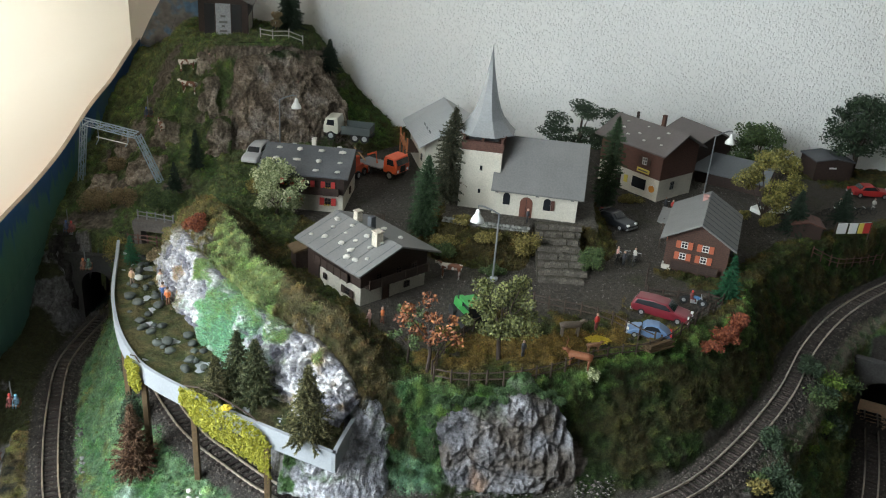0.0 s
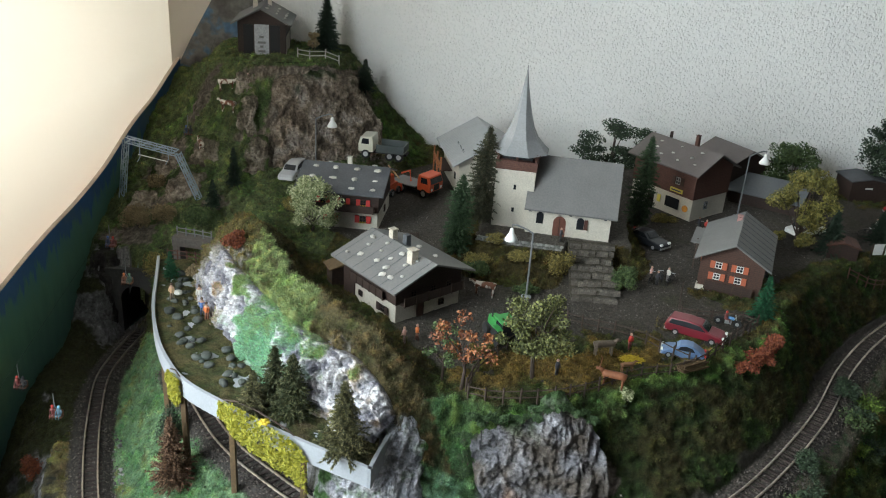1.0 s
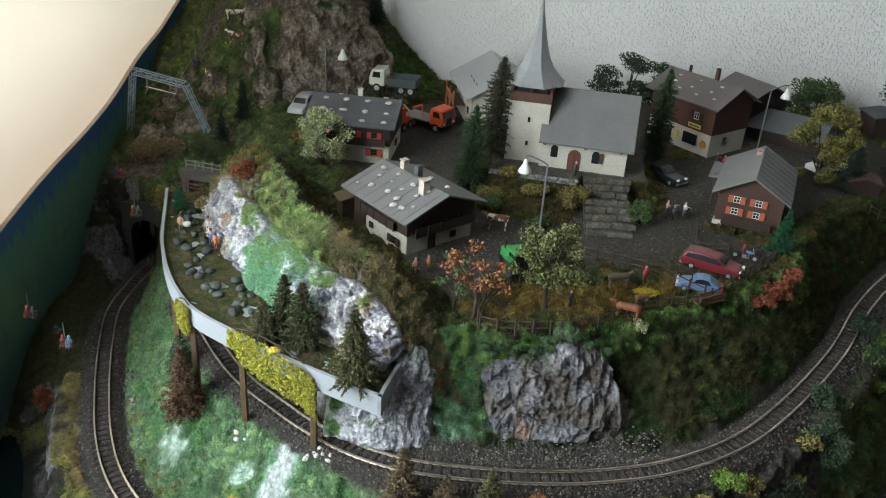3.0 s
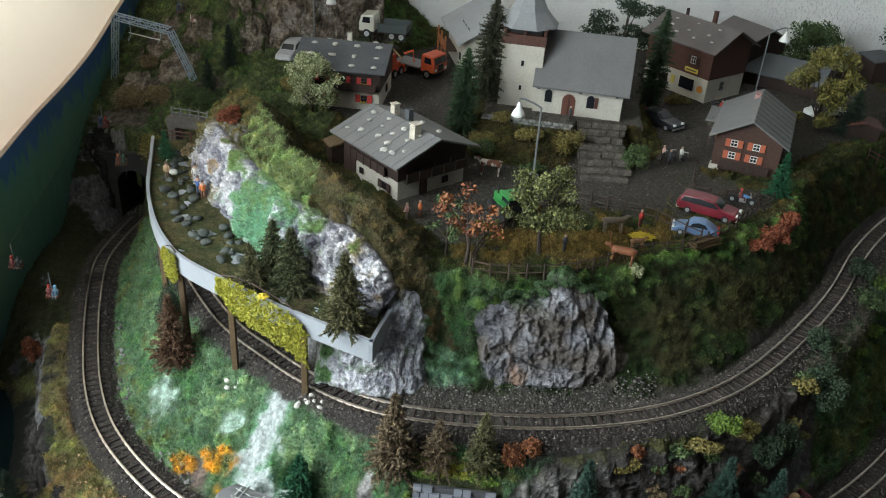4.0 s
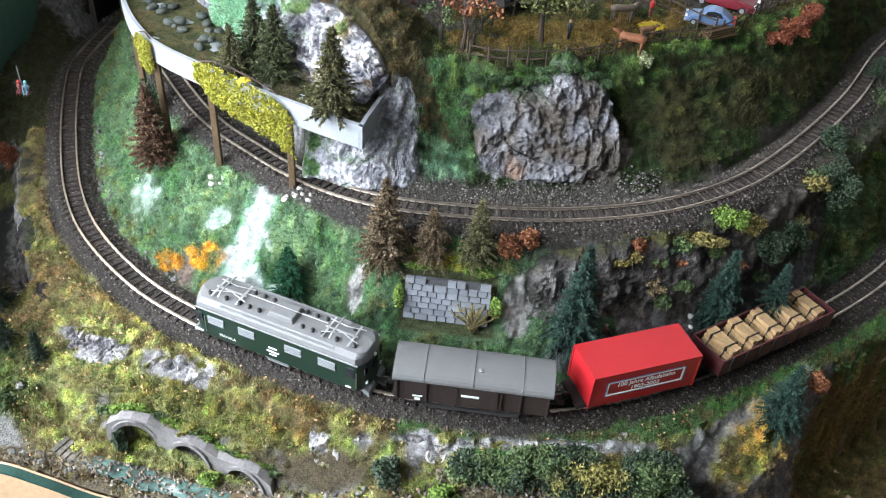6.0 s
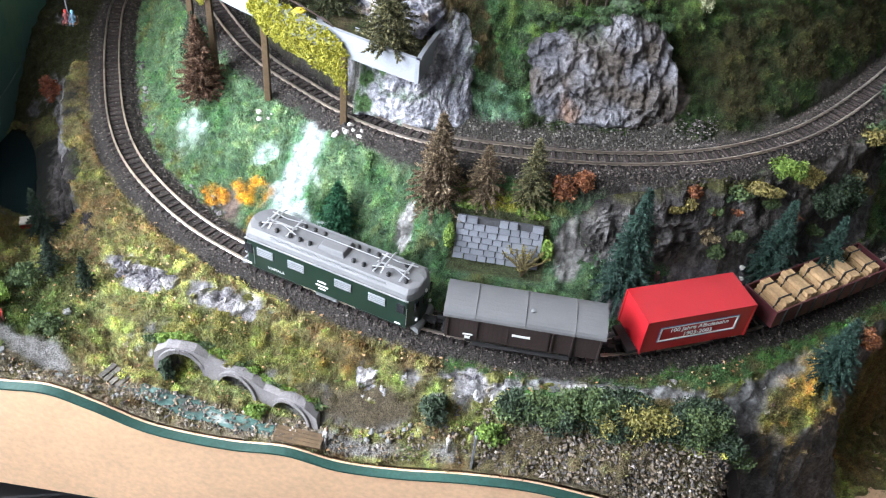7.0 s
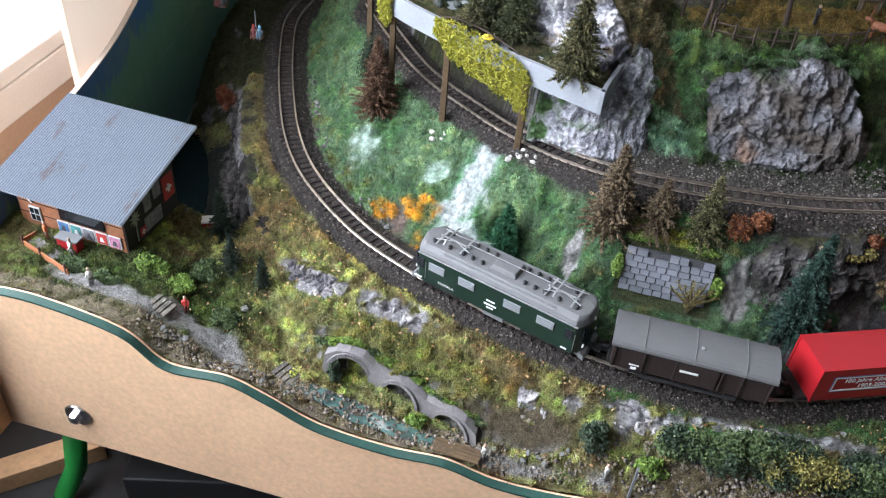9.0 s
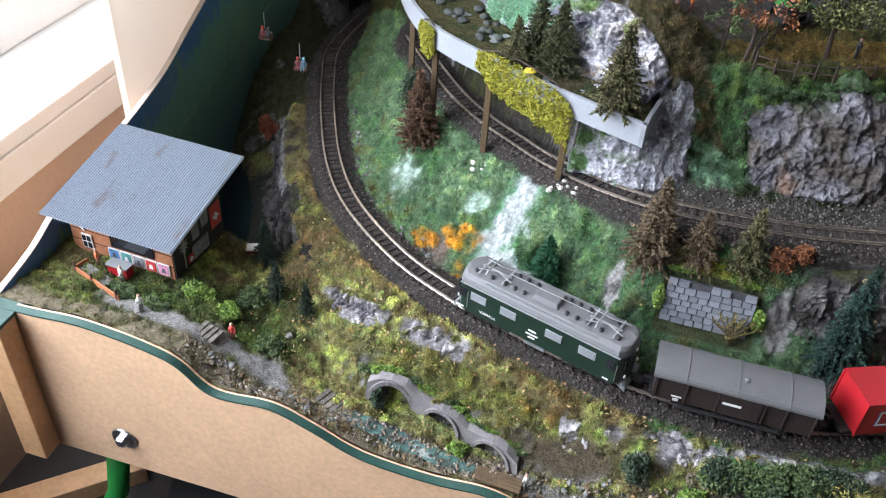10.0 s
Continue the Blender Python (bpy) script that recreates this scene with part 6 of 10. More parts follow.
    part("roof_line", Buf().tube([(-0.030, 0.0005, H1 + 0.0112), (0.030, 0.0005, H1 + 0.0112)], 0.0003, 5), "silver", t, "thin roof cable")
    part("tank", Buf().box(0, 0, 0.0035, 0.016, 0.026, 0.0050), "grey_plastic", t, "grey equipment box between the bogies", bevel=0.0005)
    return t


M["louvre_grey"] = matter("louvre_grey", (0.33, 0.35, 0.37), 0.45, 0.2, var=0.12)
M["wagon_red"] = matter("wagon_red", (0.095, 0.022, 0.026), 0.6, var=0.25, grain=500, blotch=80)


def chassis(t, L, bogies=False):
    part("underframe", Buf().box(0, 0, 0.0075, L, 0.022, 0.0030), "underframe", t, "black underframe", bevel=0.0004)
    for s in (1, -1):
        part("coupling", Buf().box(s * (L / 2 + 0.004), 0, 0.0070, 0.010, 0.0032, 0.0020), "black", t)
        part("buffer", Buf().tube([(s * L / 2, 0, 0.0105), (s * (L / 2 + 0.0045), 0, 0.0105)], 0.0016, 10), "black", t)
        part("axle_guard", Buf().box(s * L * 0.30, 0, 0.0030, 0.010, 0.020, 0.0050), "underframe", t)
        wheelset(t, s * L * 0.30)


def covered_van(at, turn):
    L, W = 0.098, 0.0290
    t = thing("covered_van", "dark brown wooden covered goods van with a curved grey roof", "goods wagon", at, turn)
    chassis(t, L)
    part("body", Buf().box(0, 0, 0.0102, L * 0.965, W, 0.0190), "van_brown", t, "dark brown planked body")
    arc = [(W * 0.54 * math.cos(a), 0.0278 + 0.0070 * math.sin(a)) for a in np.linspace(0, math.pi, 15)]
    arc += [(-W * 0.54 + 0.001, 0.0275), (W * 0.54 - 0.001, 0.0275)]
    part("roof", Buf().prism(arc, -L / 2, L / 2, pose(0, 0, 0, 0, 0, 90)), "van_roof", t, "plain curved grey roof")
    for x in (-0.030, 0.0, 0.030):
        b = Buf()
        pts = [(W * 0.545 * math.cos(a), 0.0279 + 0.0071 * math.sin(a)) for a in np.linspace(0.05, math.pi - 0.05, 13)]
        b.tube([(x, y, z) for y, z in pts], 0.0003, 5)
        part("roof_seam", b, "van_roof", t)
    part("roof_vent", Buf().lathe([(0.0016, 0), (0.0016, 0.0012), (0.0004, 0.0016)], 8, (0.004, -0.006, 0.0336)), "grey_plastic", t, "small roof vent")
    for s in (1, -1):
        y = s * (W / 2 + 0.0004)
        part("sliding_door", Buf().box(0.004, y, 0.0106, 0.024, 0.0010, 0.0170), "van_brown", t, "dark sliding door")
        for x in (-0.046, -0.028, -0.009, 0.018, 0.030, 0.0465):
            part("rib", Buf().box(x, y + s * 0.0003, 0.0104, 0.0010, 0.0010, 0.0172), "van_brown", t)
        part("lettering_bar", Buf().box(-0.001, y + s * 0.0007, 0.0196, 0.0110, 0.0004, 0.0016), "white_plastic", t, "white lettering reduced to a bar")
        part("lettering_bar", Buf().box(-0.033, y + s * 0.0007, 0.0150, 0.0060, 0.0004, 0.0010), "white_plastic", t)
        part("lettering_bar", Buf().box(-0.033, y + s * 0.0007, 0.0118, 0.0034, 0.0004, 0.0020), "white_plastic", t)
        part("step", Buf().box(0.0, s * 0.0145, 0.0068, 0.060, 0.003, 0.0005), "underframe", t)
    return t


def container_wagon(at, turn):
    L, W = 0.086, 0.0290
    t = thing("container_wagon", "flat wagon carrying a bright red box container with a framed inscription", "goods wagon", at, turn)
    chassis(t, L)
    box = part("container", Buf().box(0, 0, 0.0105, 0.0740, W, 0.0270), "red_paint", t, "bright red box container", bevel=0.0006)
    for x in (-0.0370, 0.0370):
        for s in (1, -1):
            part("corner_post", Buf().box(x, s * W * 0.497, 0.0104, 0.0014, 0.0010, 0.0272), "red_paint", box)
    part("roof_edge", Buf().box(0, 0, 0.0374, 0.0750, W + 0.0008, 0.0006), "red_paint", box)
    for s in (1, -1):
        y = s * (W / 2 + 0.0002)
        fr = part("sign_frame", Buf().box(0, y, 0.0190, 0.054, 0.0004, 0.0009).box(0, y, 0.0300, 0.054, 0.0004, 0.0009).box(-0.0265, y, 0.0190, 0.0010, 0.0004, 0.0118).box(0.0265, y, 0.0190, 0.0010, 0.0004, 0.0118), "white_plastic", box, "white frame with a blue line")
        part("blue_line", Buf().box(0, y + s * 0.0001, 0.0186, 0.0552, 0.0003, 0.0004).box(0, y + s * 0.0001, 0.0310, 0.0552, 0.0003, 0.0004).box(-0.0274, y + s * 0.0001, 0.0186, 0.0004, 0.0003, 0.0128).box(0.0274, y + s * 0.0001, 0.0186, 0.0004, 0.0003, 0.0128), "blue_paint", fr)
        words("100 Jahre Albulabahn", 0.0048, (0, y + s * 0.0002, 0.0275), box, "white_plastic", "white inscription", 90, 0 if s < 0 else 180)
        words("1903-2003", 0.0048, (0, y + s * 0.0002, 0.0225), box, "white_plastic", "white inscription", 90, 0 if s < 0 else 180)
    return t


def timber_wagon(at, turn):
    L, W = 0.108, 0.0285
    t = thing("timber_wagon", "dark red open wagon with low sides loaded with stacked timber", "goods wagon", at, turn)
    chassis(t, L)
    part("floor_plank", Buf().box(0, 0, 0.0104, L, W, 0.0012), "wagon_red", t)
    for s in (1, -1):
        part("side_wall", Buf().box(0, s * (W / 2 - 0.0005), 0.0116, L, 0.0010, 0.0125), "wagon_red", t, "dark red planked side")
        part("end_wall", Buf().box(s * (L / 2 - 0.0005), 0, 0.0116, 0.0010, W - 0.002, 0.0125), "wagon_red", t)
        for x in np.linspace(-0.045, 0.045, 8):
            part("stanchion", Buf().box(x, s * (W / 2 + 0.0004), 0.0106, 0.0012, 0.0010, 0.0134), "underframe", t)
    return t


def timber_bundle(at, turn):
    t = thing("timber_bundle", "bundle of pale sawn planks tied on a wagon", "timber", at, turn, "timber load")
    r = random.Random(int(at[0] * 1e4))
    for row, cnt in enumerate((5, 5, 5, 4, 3)):
        for k in range(cnt):
            part("plank", Buf().box((k - (cnt - 1) / 2) * 0.0027 + r.uniform(-0.0002, 0.0002), r.uniform(-0.0006, 0.0006), row * 0.0030, 0.0025, 0.0235, 0.0028), "timber", t)
    for y in (-0.0065, 0.0065):
        part("band", Buf().box(0, y, -0.0002, 0.0146, 0.0007, 0.0093).box(0, y, 0.009, 0.0118, 0.0007, 0.0066), "underframe", t, "dark tie band")
    return t


LOCO_S = 0.5 * (arc_at(LOW, -0.193) + arc_at(LOW, -0.073))


def stand(s):
    p, a = along(LOW, s - 0.002)
    return (p[0], p[1], p[2]), a


locomotive(*stand(LOCO_S))
covered_van(*stand(LOCO_S + 0.124))
container_wagon(*stand(LOCO_S + 0.228))
at, turn = stand(LOCO_S + 0.337)
timber_wagon(at, turn)
for dx in (-0.0405, -0.0205, 0.0, 0.0205, 0.0405):
    q = pose(*at, 0, 0, turn) @ Vector((dx, 0, 0.0118))
    timber_bundle(tuple(q), turn)


# ---- buildings ----
def house(name, label, at, turn, w, d, eave, rise, over, low, up, roof, h_low, gable_over=0.006, thick=0.0016):
    """A gabled house: ridge along its own y, the front gable towards its own -y."""
    t = thing(name, label, "house", at, turn)
    t["w"], t["d"] = w, d
    if h_low > 0:
        part("lower_wall", Buf().box(0, 0, -0.004, w, d, h_low + 0.004), low, t, "", bevel=0.0002)
    e = 0.0008
    pent = [(-w / 2 - e, h_low), (w / 2 + e, h_low), (w / 2 + e, eave), (0, eave + rise), (-w / 2 - e, eave)]
    part("upper_wall", Buf().prism(pent, -d / 2 - e, d / 2 + e), up, t)
    slope = math.atan2(rise, w / 2)
    ex = w / 2 + over
    drop = over * math.tan(slope)
    for s in (1, -1):
        q = [(0, eave + rise + 0.0004), (0, eave + rise + 0.0004 + thick), (s * ex, eave - drop + 0.0004 + thick), (s * ex, eave - drop + 0.0004)]
        part("roof_panel", Buf().prism(q, -d / 2 - gable_over, d / 2 + gable_over), roof, t, "", bevel=0.0002)
    return t


FACES = {"front": (0, -1), "back": (0, 1), "left": (-1, 0), "right": (1, 0)}


def on_face(t, face, u, z, proud=0.0):
    """The pose of a fitting on a face of a house: its own -y looks outwards."""
    nx, ny = FACES[face]
    if ny:
        return pose(u, ny * (t["d"] / 2 + 0.0008 + proud), z, 0, 0, 0 if ny < 0 else 180)
    return pose(nx * (t["w"] / 2 + 0.0008 + proud), u, z, 0, 0, 90 if nx > 0 else -90)


def window(t, face, u, z, w, h, frame="white_plastic", shutter="", flowers=False):
    p = part("window", Buf().box(0, -0.0002, 0, w, 0.0006, h), "pane_dark", t, "dark pane in a pale frame")
    p.matrix_basis = on_face(t, face, u, z)
    k = 0.0006
    part("frame", Buf().box(0, -0.0007, 0, w + k, 0.0006, k).box(0, -0.0007, h - k, w + k, 0.0006, k).box(-w / 2, -0.0007, 0, k, 0.0006, h).box(w / 2, -0.0007, 0, k, 0.0006, h)
         .box(0, -0.0007, 0, k * 0.8, 0.0006, h).box(0, -0.0007, h * 0.5, w, 0.0006, k * 0.8), frame, p)
    if shutter:
        for s in (-1, 1):
            part("shutter", Buf().box(s * w * 0.98, -0.0010, -0.0003, w * 0.78, 0.0009, h + 0.0008), shutter, p, "open coloured shutter")
    if flowers:
        b, r = Buf(), random.Random(int(u * 1e5))
        for _ in range(26):
            b.stone((r.uniform(-w * 0.6, w * 0.6), -0.0016 + r.uniform(-0.0005, 0.0004), r.uniform(-0.0012, 0.0014)), 0.0005, r)
        part("flower_box", b, "yellow_leaf", p, "yellow flowers on the sill")
    return p


def door(t, face, u, w, h, material, label):
    p = part("door", Buf().box(0, -0.0003, 0, w, 0.0008, h), material, t, label)
    p.matrix_basis = on_face(t, face, u, 0.0)
    part("door_frame", Buf().box(-w / 2, -0.0006, 0, 0.0008, 0.0010, h).box(w / 2, -0.0006, 0, 0.0008, 0.0010, h).box(0, -0.0006, h, w + 0.0008, 0.0010, 0.0008), "dark_wood", p)
    return p


def chimney(t, x, y, z, w, h, material, cap=True):
    c = part("chimney", Buf().box(x, y, z, w, w, h, top=0.92), material, t, "square chimney", bevel=0.0003)
    if cap:
        part("cap", Buf().box(x, y, z + h + 0.0012, w * 1.08, w * 1.08, 0.0008).box(x - w * 0.35, y, z + h - 0.0002, 0.0008, w * 0.8, 0.0016).box(x + w * 0.35, y, z + h - 0.0002, 0.0008, w * 0.8, 0.0016), material, c)
    return c


def roof_stones(t, rows, w, eave, rise, size, seed, side=-1):
    """Stones that weigh the roof down: rows of (across, along), across from 0 at the ridge to 1 at the eave."""
    r = random.Random(seed)
    for a, y in rows:
        x = side * a * w / 2
        part("stone", Buf().stone((x, y, eave + rise * (1 - a) + 0.0025), size * r.uniform(0.8, 1.5), r, 0.45), "pale_stone", t)


def balcony(t, face, z, length, depth, material, rails=True):
    p = part("balcony", Buf().box(0, -depth / 2, 0, length, depth, 0.0010), material, t, "wooden balcony")
    p.matrix_basis = on_face(t, face, 0, z)
    part("rail_board", Buf().box(0, -depth, 0.0010, length, 0.0008, 0.0075), material, p)
    for x in np.linspace(-length / 2, length / 2, 6):
        part("baluster", Buf().box(x, -depth - 0.0006, 0, 0.0010, 0.0008, 0.0095), "fence_wood", p)
    return p



M["sign_yellow"] = matter("sign_yellow", (0.66, 0.54, 0.10), 0.6, var=0.1)
VIL = 1.050

# farmhouse with stones on its slab roof
farm = house("farmhouse", "farmhouse with stone-weighted grey roof, dark timber and white plaster", (-0.112, 0.784, VIL), 45, 0.0725, 0.078, 0.0362, 0.0130, 0.0095, "white_stucco", "dark_wood", "roof_grey", 0.0175, 0.010, 0.0018)
roof_stones(farm, [(0.22, -0.030), (0.25, -0.010), (0.20, 0.014), (0.24, 0.034), (0.48, -0.026), (0.52, -0.007), (0.47, 0.010), (0.50, 0.028), (0.78, -0.036), (0.80, -0.014), (0.76, 0.002), (0.84, 0.023), (0.97, -0.028), (1.0, -0.018), (0.98, 0.037)], 0.0725, 0.0369, 0.0130, 0.0026, 1)
roof_stones(farm, [(0.5, -0.024), (0.5, 0.0), (0.6, 0.024)], 0.0725, 0.0369, 0.0130, 0.0022, 2, 1)
M["old_plaster"] = matter("old_plaster", (0.56, 0.50, 0.41), 0.9, var=0.35, grain=900, blotch=260, bump=0.7)
chimney(farm, -0.0100, -0.0265, 0.042, 0.0076, 0.0160, "old_plaster")
chimney(farm, 0.0035, 0.0200, 0.044, 0.0064, 0.0140, "old_plaster")
chimney(farm, 0.0070, 0.0040, 0.044, 0.0058, 0.0150, "roof_dark", False)
window(farm, "left", -0.022, 0.0045, 0.0062, 0.0062, "dark_wood", "dark_wood")
window(farm, "left", 0.012, 0.0055, 0.0050, 0.0055, "dark_wood")
for u in (-0.018, 0.004, 0.022):
    window(farm, "front", u, 0.021, 0.0056, 0.0062, "fence_wood")
door(farm, "front", -0.010, 0.007, 0.014, "brown_wood", "brown plank door")
window(farm, "front", 0.014, 0.005, 0.0060, 0.0060, "fence_wood")
balcony(farm, "front", 0.0175, 0.066, 0.007, "dark_wood")
balcony(farm, "left", 0.0175, 0.050, 0.003, "dark_wood")
part("corner_wall", Buf().box(-0.0372, 0.030, 0.0, 0.0012, 0.017, 0.036), "dark_wood", farm, "dark boarded corner")
for y in np.linspace(-0.042, 0.042, 7):
    part("roof_seam", Buf().prism([(0, 0.0512), (0, 0.0516), (-0.0455, 0.0353), (-0.0455, 0.0349)], y - 0.0002, y + 0.0002), "roof_dark", farm)

# chalet with orange shutters
chalet = house("chalet", "brown timber chalet with orange shutters and a grey panelled roof", (0.215, 0.898, VIL), -18, 0.058, 0.090, 0.0365, 0.0165, 0.0070, "brown_wood", "brown_wood", "roof_grey", 0.0075, 0.008, 0.0016)
part("plinth", Buf().box(-0.0262, -0.0420, -0.003, 0.0090, 0.0100, 0.0075), "white_stucco", chalet, "pale plastered corner plinth")
for z in (0.0135, 0.0255):
    for u in (-0.0125, 0.0075):
        window(chalet, "front", u, z, 0.0058, 0.0066, "white_plastic", "shutter_orange")
window(chalet, "left", -0.02, 0.022, 0.0050, 0.0056, "white_plastic", "shutter_orange")
balcony(chalet, "front", 0.0040, 0.044, 0.0055, "dark_wood")
chimney(chalet, -0.004, 0.028, 0.046, 0.0055, 0.010, "pink_render")
for k in range(8):
    part("roof_batten", Buf().prism([(0.0, 0.0552), (0.0, 0.0556), (0.0355, 0.0352), (0.0355, 0.0348)], -0.050 + k * 0.0130, -0.0494 + k * 0.0130), "roof_dark", chalet)
part("lean_to_roof", Buf().box(-0.0385, 0.016, 0.0315, 0.014, 0.046, 0.0014), "roof_grey", chalet, "small grey lean-to roof")
part("lean_to_post", Buf().box(-0.0395, 0.002, 0, 0.0014, 0.0014, 0.0335), "fence_wood", chalet)
part("lean_to_post", Buf().box(-0.0395, 0.038, 0, 0.0014, 0.0014, 0.0335), "fence_wood", chalet)

# house with red shutters and a slate roof
flower = house("flower_house", "white house with dark timber storey, red shutters, flowers and slate roof", (-0.200, 0.972, VIL + 0.001), 89, 0.076, 0.084, 0.0435, 0.0140, 0.0095, "white_stucco", "dark_wood", "roof_dark", 0.0195, 0.007, 0.0018)
for u in (-0.026, -0.004, 0.018):
    window(flower, "left", u, 0.0265, 0.0056, 0.0068, "fence_wood", "shutter_red", True)
window(flower, "left", -0.026, 0.0075, 0.0064, 0.0075, "fence_wood", "shutter_red", True)
window(flower, "left", 0.010, 0.0075, 0.0064, 0.0075, "fence_wood", "shutter_red", True)
window(flower, "front", 0.0, 0.008, 0.0064, 0.0075, "fence_wood")
balcony(flower, "left", 0.0200, 0.076, 0.006, "dark_wood")
roof_stones(flower, [(a, y) for a in (0.18, 0.58, 0.92) for y in (-0.036, -0.013, 0.011, 0.033)], 0.088, 0.0425, 0.0150, 0.0031, 5)
roof_stones(flower, [(0.1, -0.03), (0.1, 0.02)], 0.088, 0.0425, 0.0150, 0.0028, 6, 1)
chimney(flower, 0.004, -0.002, 0.052, 0.0050, 0.013, "white_stucco")


def church():
    t = thing("church", "white village church with grey roof and a tall grey spire", "church", (0.0, 0.0, 1.067), 0)
    t.matrix_basis = pose(0.0, 0.958, 1.067, 0, 0, -6)
    nx0, nx1, ny0, ny1 = 0.004, 0.092, -0.034, 0.040
    ridge, eave = 0.0745, 0.0345
    nave = part("nave_wall", Buf().box((nx0 + nx1) / 2, (ny0 + ny1) / 2, -0.006, nx1 - nx0, ny1 - ny0, eave + 0.006), "white_stucco", t, "white plastered nave wall")
    part("gable_wall", Buf().prism([(ny0, eave), (ny1, eave), ((ny0 + ny1) / 2, ridge)], -nx1, -nx0, pose(0, 0, 0, 0, 0, 90)), "white_stucco", t)
    mid = (ny0 + ny1) / 2
    for s in (-1, 1):
        half = (ny1 - ny0) / 2 + 0.0062
        dz = (ridge - eave) / ((ny1 - ny0) / 2) * 0.0062
        q = [(mid, ridge + 0.0008), (mid, ridge + 0.0026), (mid + s * half, eave - dz + 0.0026), (mid + s * half, eave - dz + 0.0008)]
        part("nave_roof", Buf().prism(q, -nx1 - 0.006, -nx0 + 0.002, pose(0, 0, 0, 0, 0, 90)), "roof_grey", t, "plain grey sheet roof")
    a, tz = 0.0212, 0.066
    part("tower", Buf().box(-0.0120, -0.006, -0.006, 2 * a, 2 * a, tz + 0.006, top=0.98), "white_stucco", t, "white square tower")
    part("belfry", Buf().box(-0.0120, -0.006, tz, 2 * a + 0.0012, 2 * a + 0.0012, 0.0100), "red_brown_wood", t, "red-brown boarded belfry")
    for sx in (-1, 0, 1):
        for sy in (-1, 0, 1):
            if sx or sy:
                x, y = -0.0120 + sx * a * 0.93, -0.006 + sy * a * 0.93
                part("belfry_post", Buf().box(x, y, tz + 0.0100, 0.0022, 0.0022, 0.0085), "red_brown_wood", t)
                for q in (-1, 1):
                    dx, dy = (q * 0.004, 0) if sy else (0, q * 0.004)
                    part("brace", Buf().tube([(x, y, tz + 0.0125), (x + dx, y + dy, tz + 0.0180)], 0.0006, 4), "red_brown_wood", t)
    part("belfry_core", Buf().box(-0.0120, -0.006, tz + 0.0100, 1.5 * a, 1.5 * a, 0.0085), "black", t)
    b = Buf()
    prof = [(0.0325, 0.0), (0.0260, 0.0060), (0.0190, 0.0140), (0.0138, 0.0240), (0.0100, 0.0360), (0.0062, 0.0520), (0.0028, 0.0690), (0.0003, 0.0850)]
    z0 = tz + 0.0170
    for r, z in prof:
        for k in range(8):
            an = math.pi / 8 + math.pi / 4 * k
            f = 1.0
            b.v.append((-0.0120 + r * f * math.cos(an), -0.006 + r * f * math.sin(an), z0 + z))
    for i in range(len(prof) - 1):
        b.f += [(8 * i + k, 8 * i + (k + 1) % 8, 8 * i + 8 + (k + 1) % 8, 8 * i + 8 + k) for k in range(8)]
    b.f.append(tuple(reversed(range(8))))
    part("spire", b, "spire_grey", t, "tall bell-cast grey spire")
    part("finial", Buf().tube([(-0.0120, -0.006, z0 + 0.083), (-0.0120, -0.006, z0 + 0.0885)], 0.0003, 5), "lamp_grey", t)
    part("tower_slit", Buf().box(-0.0115, -0.006 - a - 0.0001, 0.045, 0.0026, 0.0008, 0.0052), "pane_dark", t, "narrow dark slit window")
    part("tower_slit", Buf().box(-0.0115, -0.006 - a - 0.0001, 0.020, 0.0026, 0.0008, 0.0046), "pane_dark", t, "narrow dark slit window")

    def arch_hole(name, x, z, w, h, material, label):
        pts = [(x - w / 2, z), (x + w / 2, z), (x + w / 2, z + h - w / 2)] + [(x + w / 2 * math.cos(q), z + h - w / 2 + w / 2 * math.sin(q)) for q in np.linspace(0.2, math.pi - 0.2, 7)] + [(x - w / 2, z + h - w / 2)]
        return part(name, Buf().prism(pts, ny0 - 0.0006, ny0 + 0.0004), material, t, label)

    arch_hole("window", 0.0185, 0.0135, 0.0072, 0.0130, "pane_dark", "round-arched dark window")
    arch_hole("window", 0.0610, 0.0120, 0.0076, 0.0130, "pane_dark", "round-arched dark window")
    part("shutter", Buf().box(0.0668, ny0 - 0.0008, 0.0125, 0.0036, 0.0008, 0.0110), "red_brown_wood", t, "small brown shutter")
    d = arch_hole("door", 0.0395, 0.0, 0.0132, 0.0240, "door_brown", "round-arched reddish-brown door")
    part("door_split", Buf().box(0.0395, ny0 - 0.0008, 0.0, 0.0006, 0.0006, 0.022), "dark_wood", d)
    part("doorstep", Buf().box(0.0395, ny0 - 0.003, -0.002, 0.018, 0.006, 0.0024), "concrete", t)
    for x in (0.008, 0.050, 0.086):
        part("eave_bracket", Buf().box(x, ny0 - 0.0025, eave - 0.0075, 0.0030, 0.0045, 0.0016), "roof_dark", t)
    return t


M["spire_grey"] = matter("spire_grey", (0.27, 0.275, 0.285), 0.45, var=0.15, grain=500, blotch=40)
M["door_brown"] = matter("door_brown", (0.16, 0.06, 0.04), 0.6, var=0.3)
church()

inn = house("inn", "inn with white ground floor, brown timber storey and grey roof", (0.192, 1.105, VIL), 42, 0.066, 0.092, 0.0620, 0.0165, 0.0085, "white_stucco", "red_brown_wood", "roof_brown", 0.0270, 0.008, 0.0018)
window(inn, "left", -0.022, 0.0400, 0.0062, 0.0085, "white_plastic", "brown_wood")
sg = part("sign_board", Buf().box(0, -0.0010, 0, 0.0180, 0.0010, 0.0048), "sign_yellow", inn, "yellow sign board")
sg.matrix_basis = on_face(inn, "left", -0.022, 0.0300)
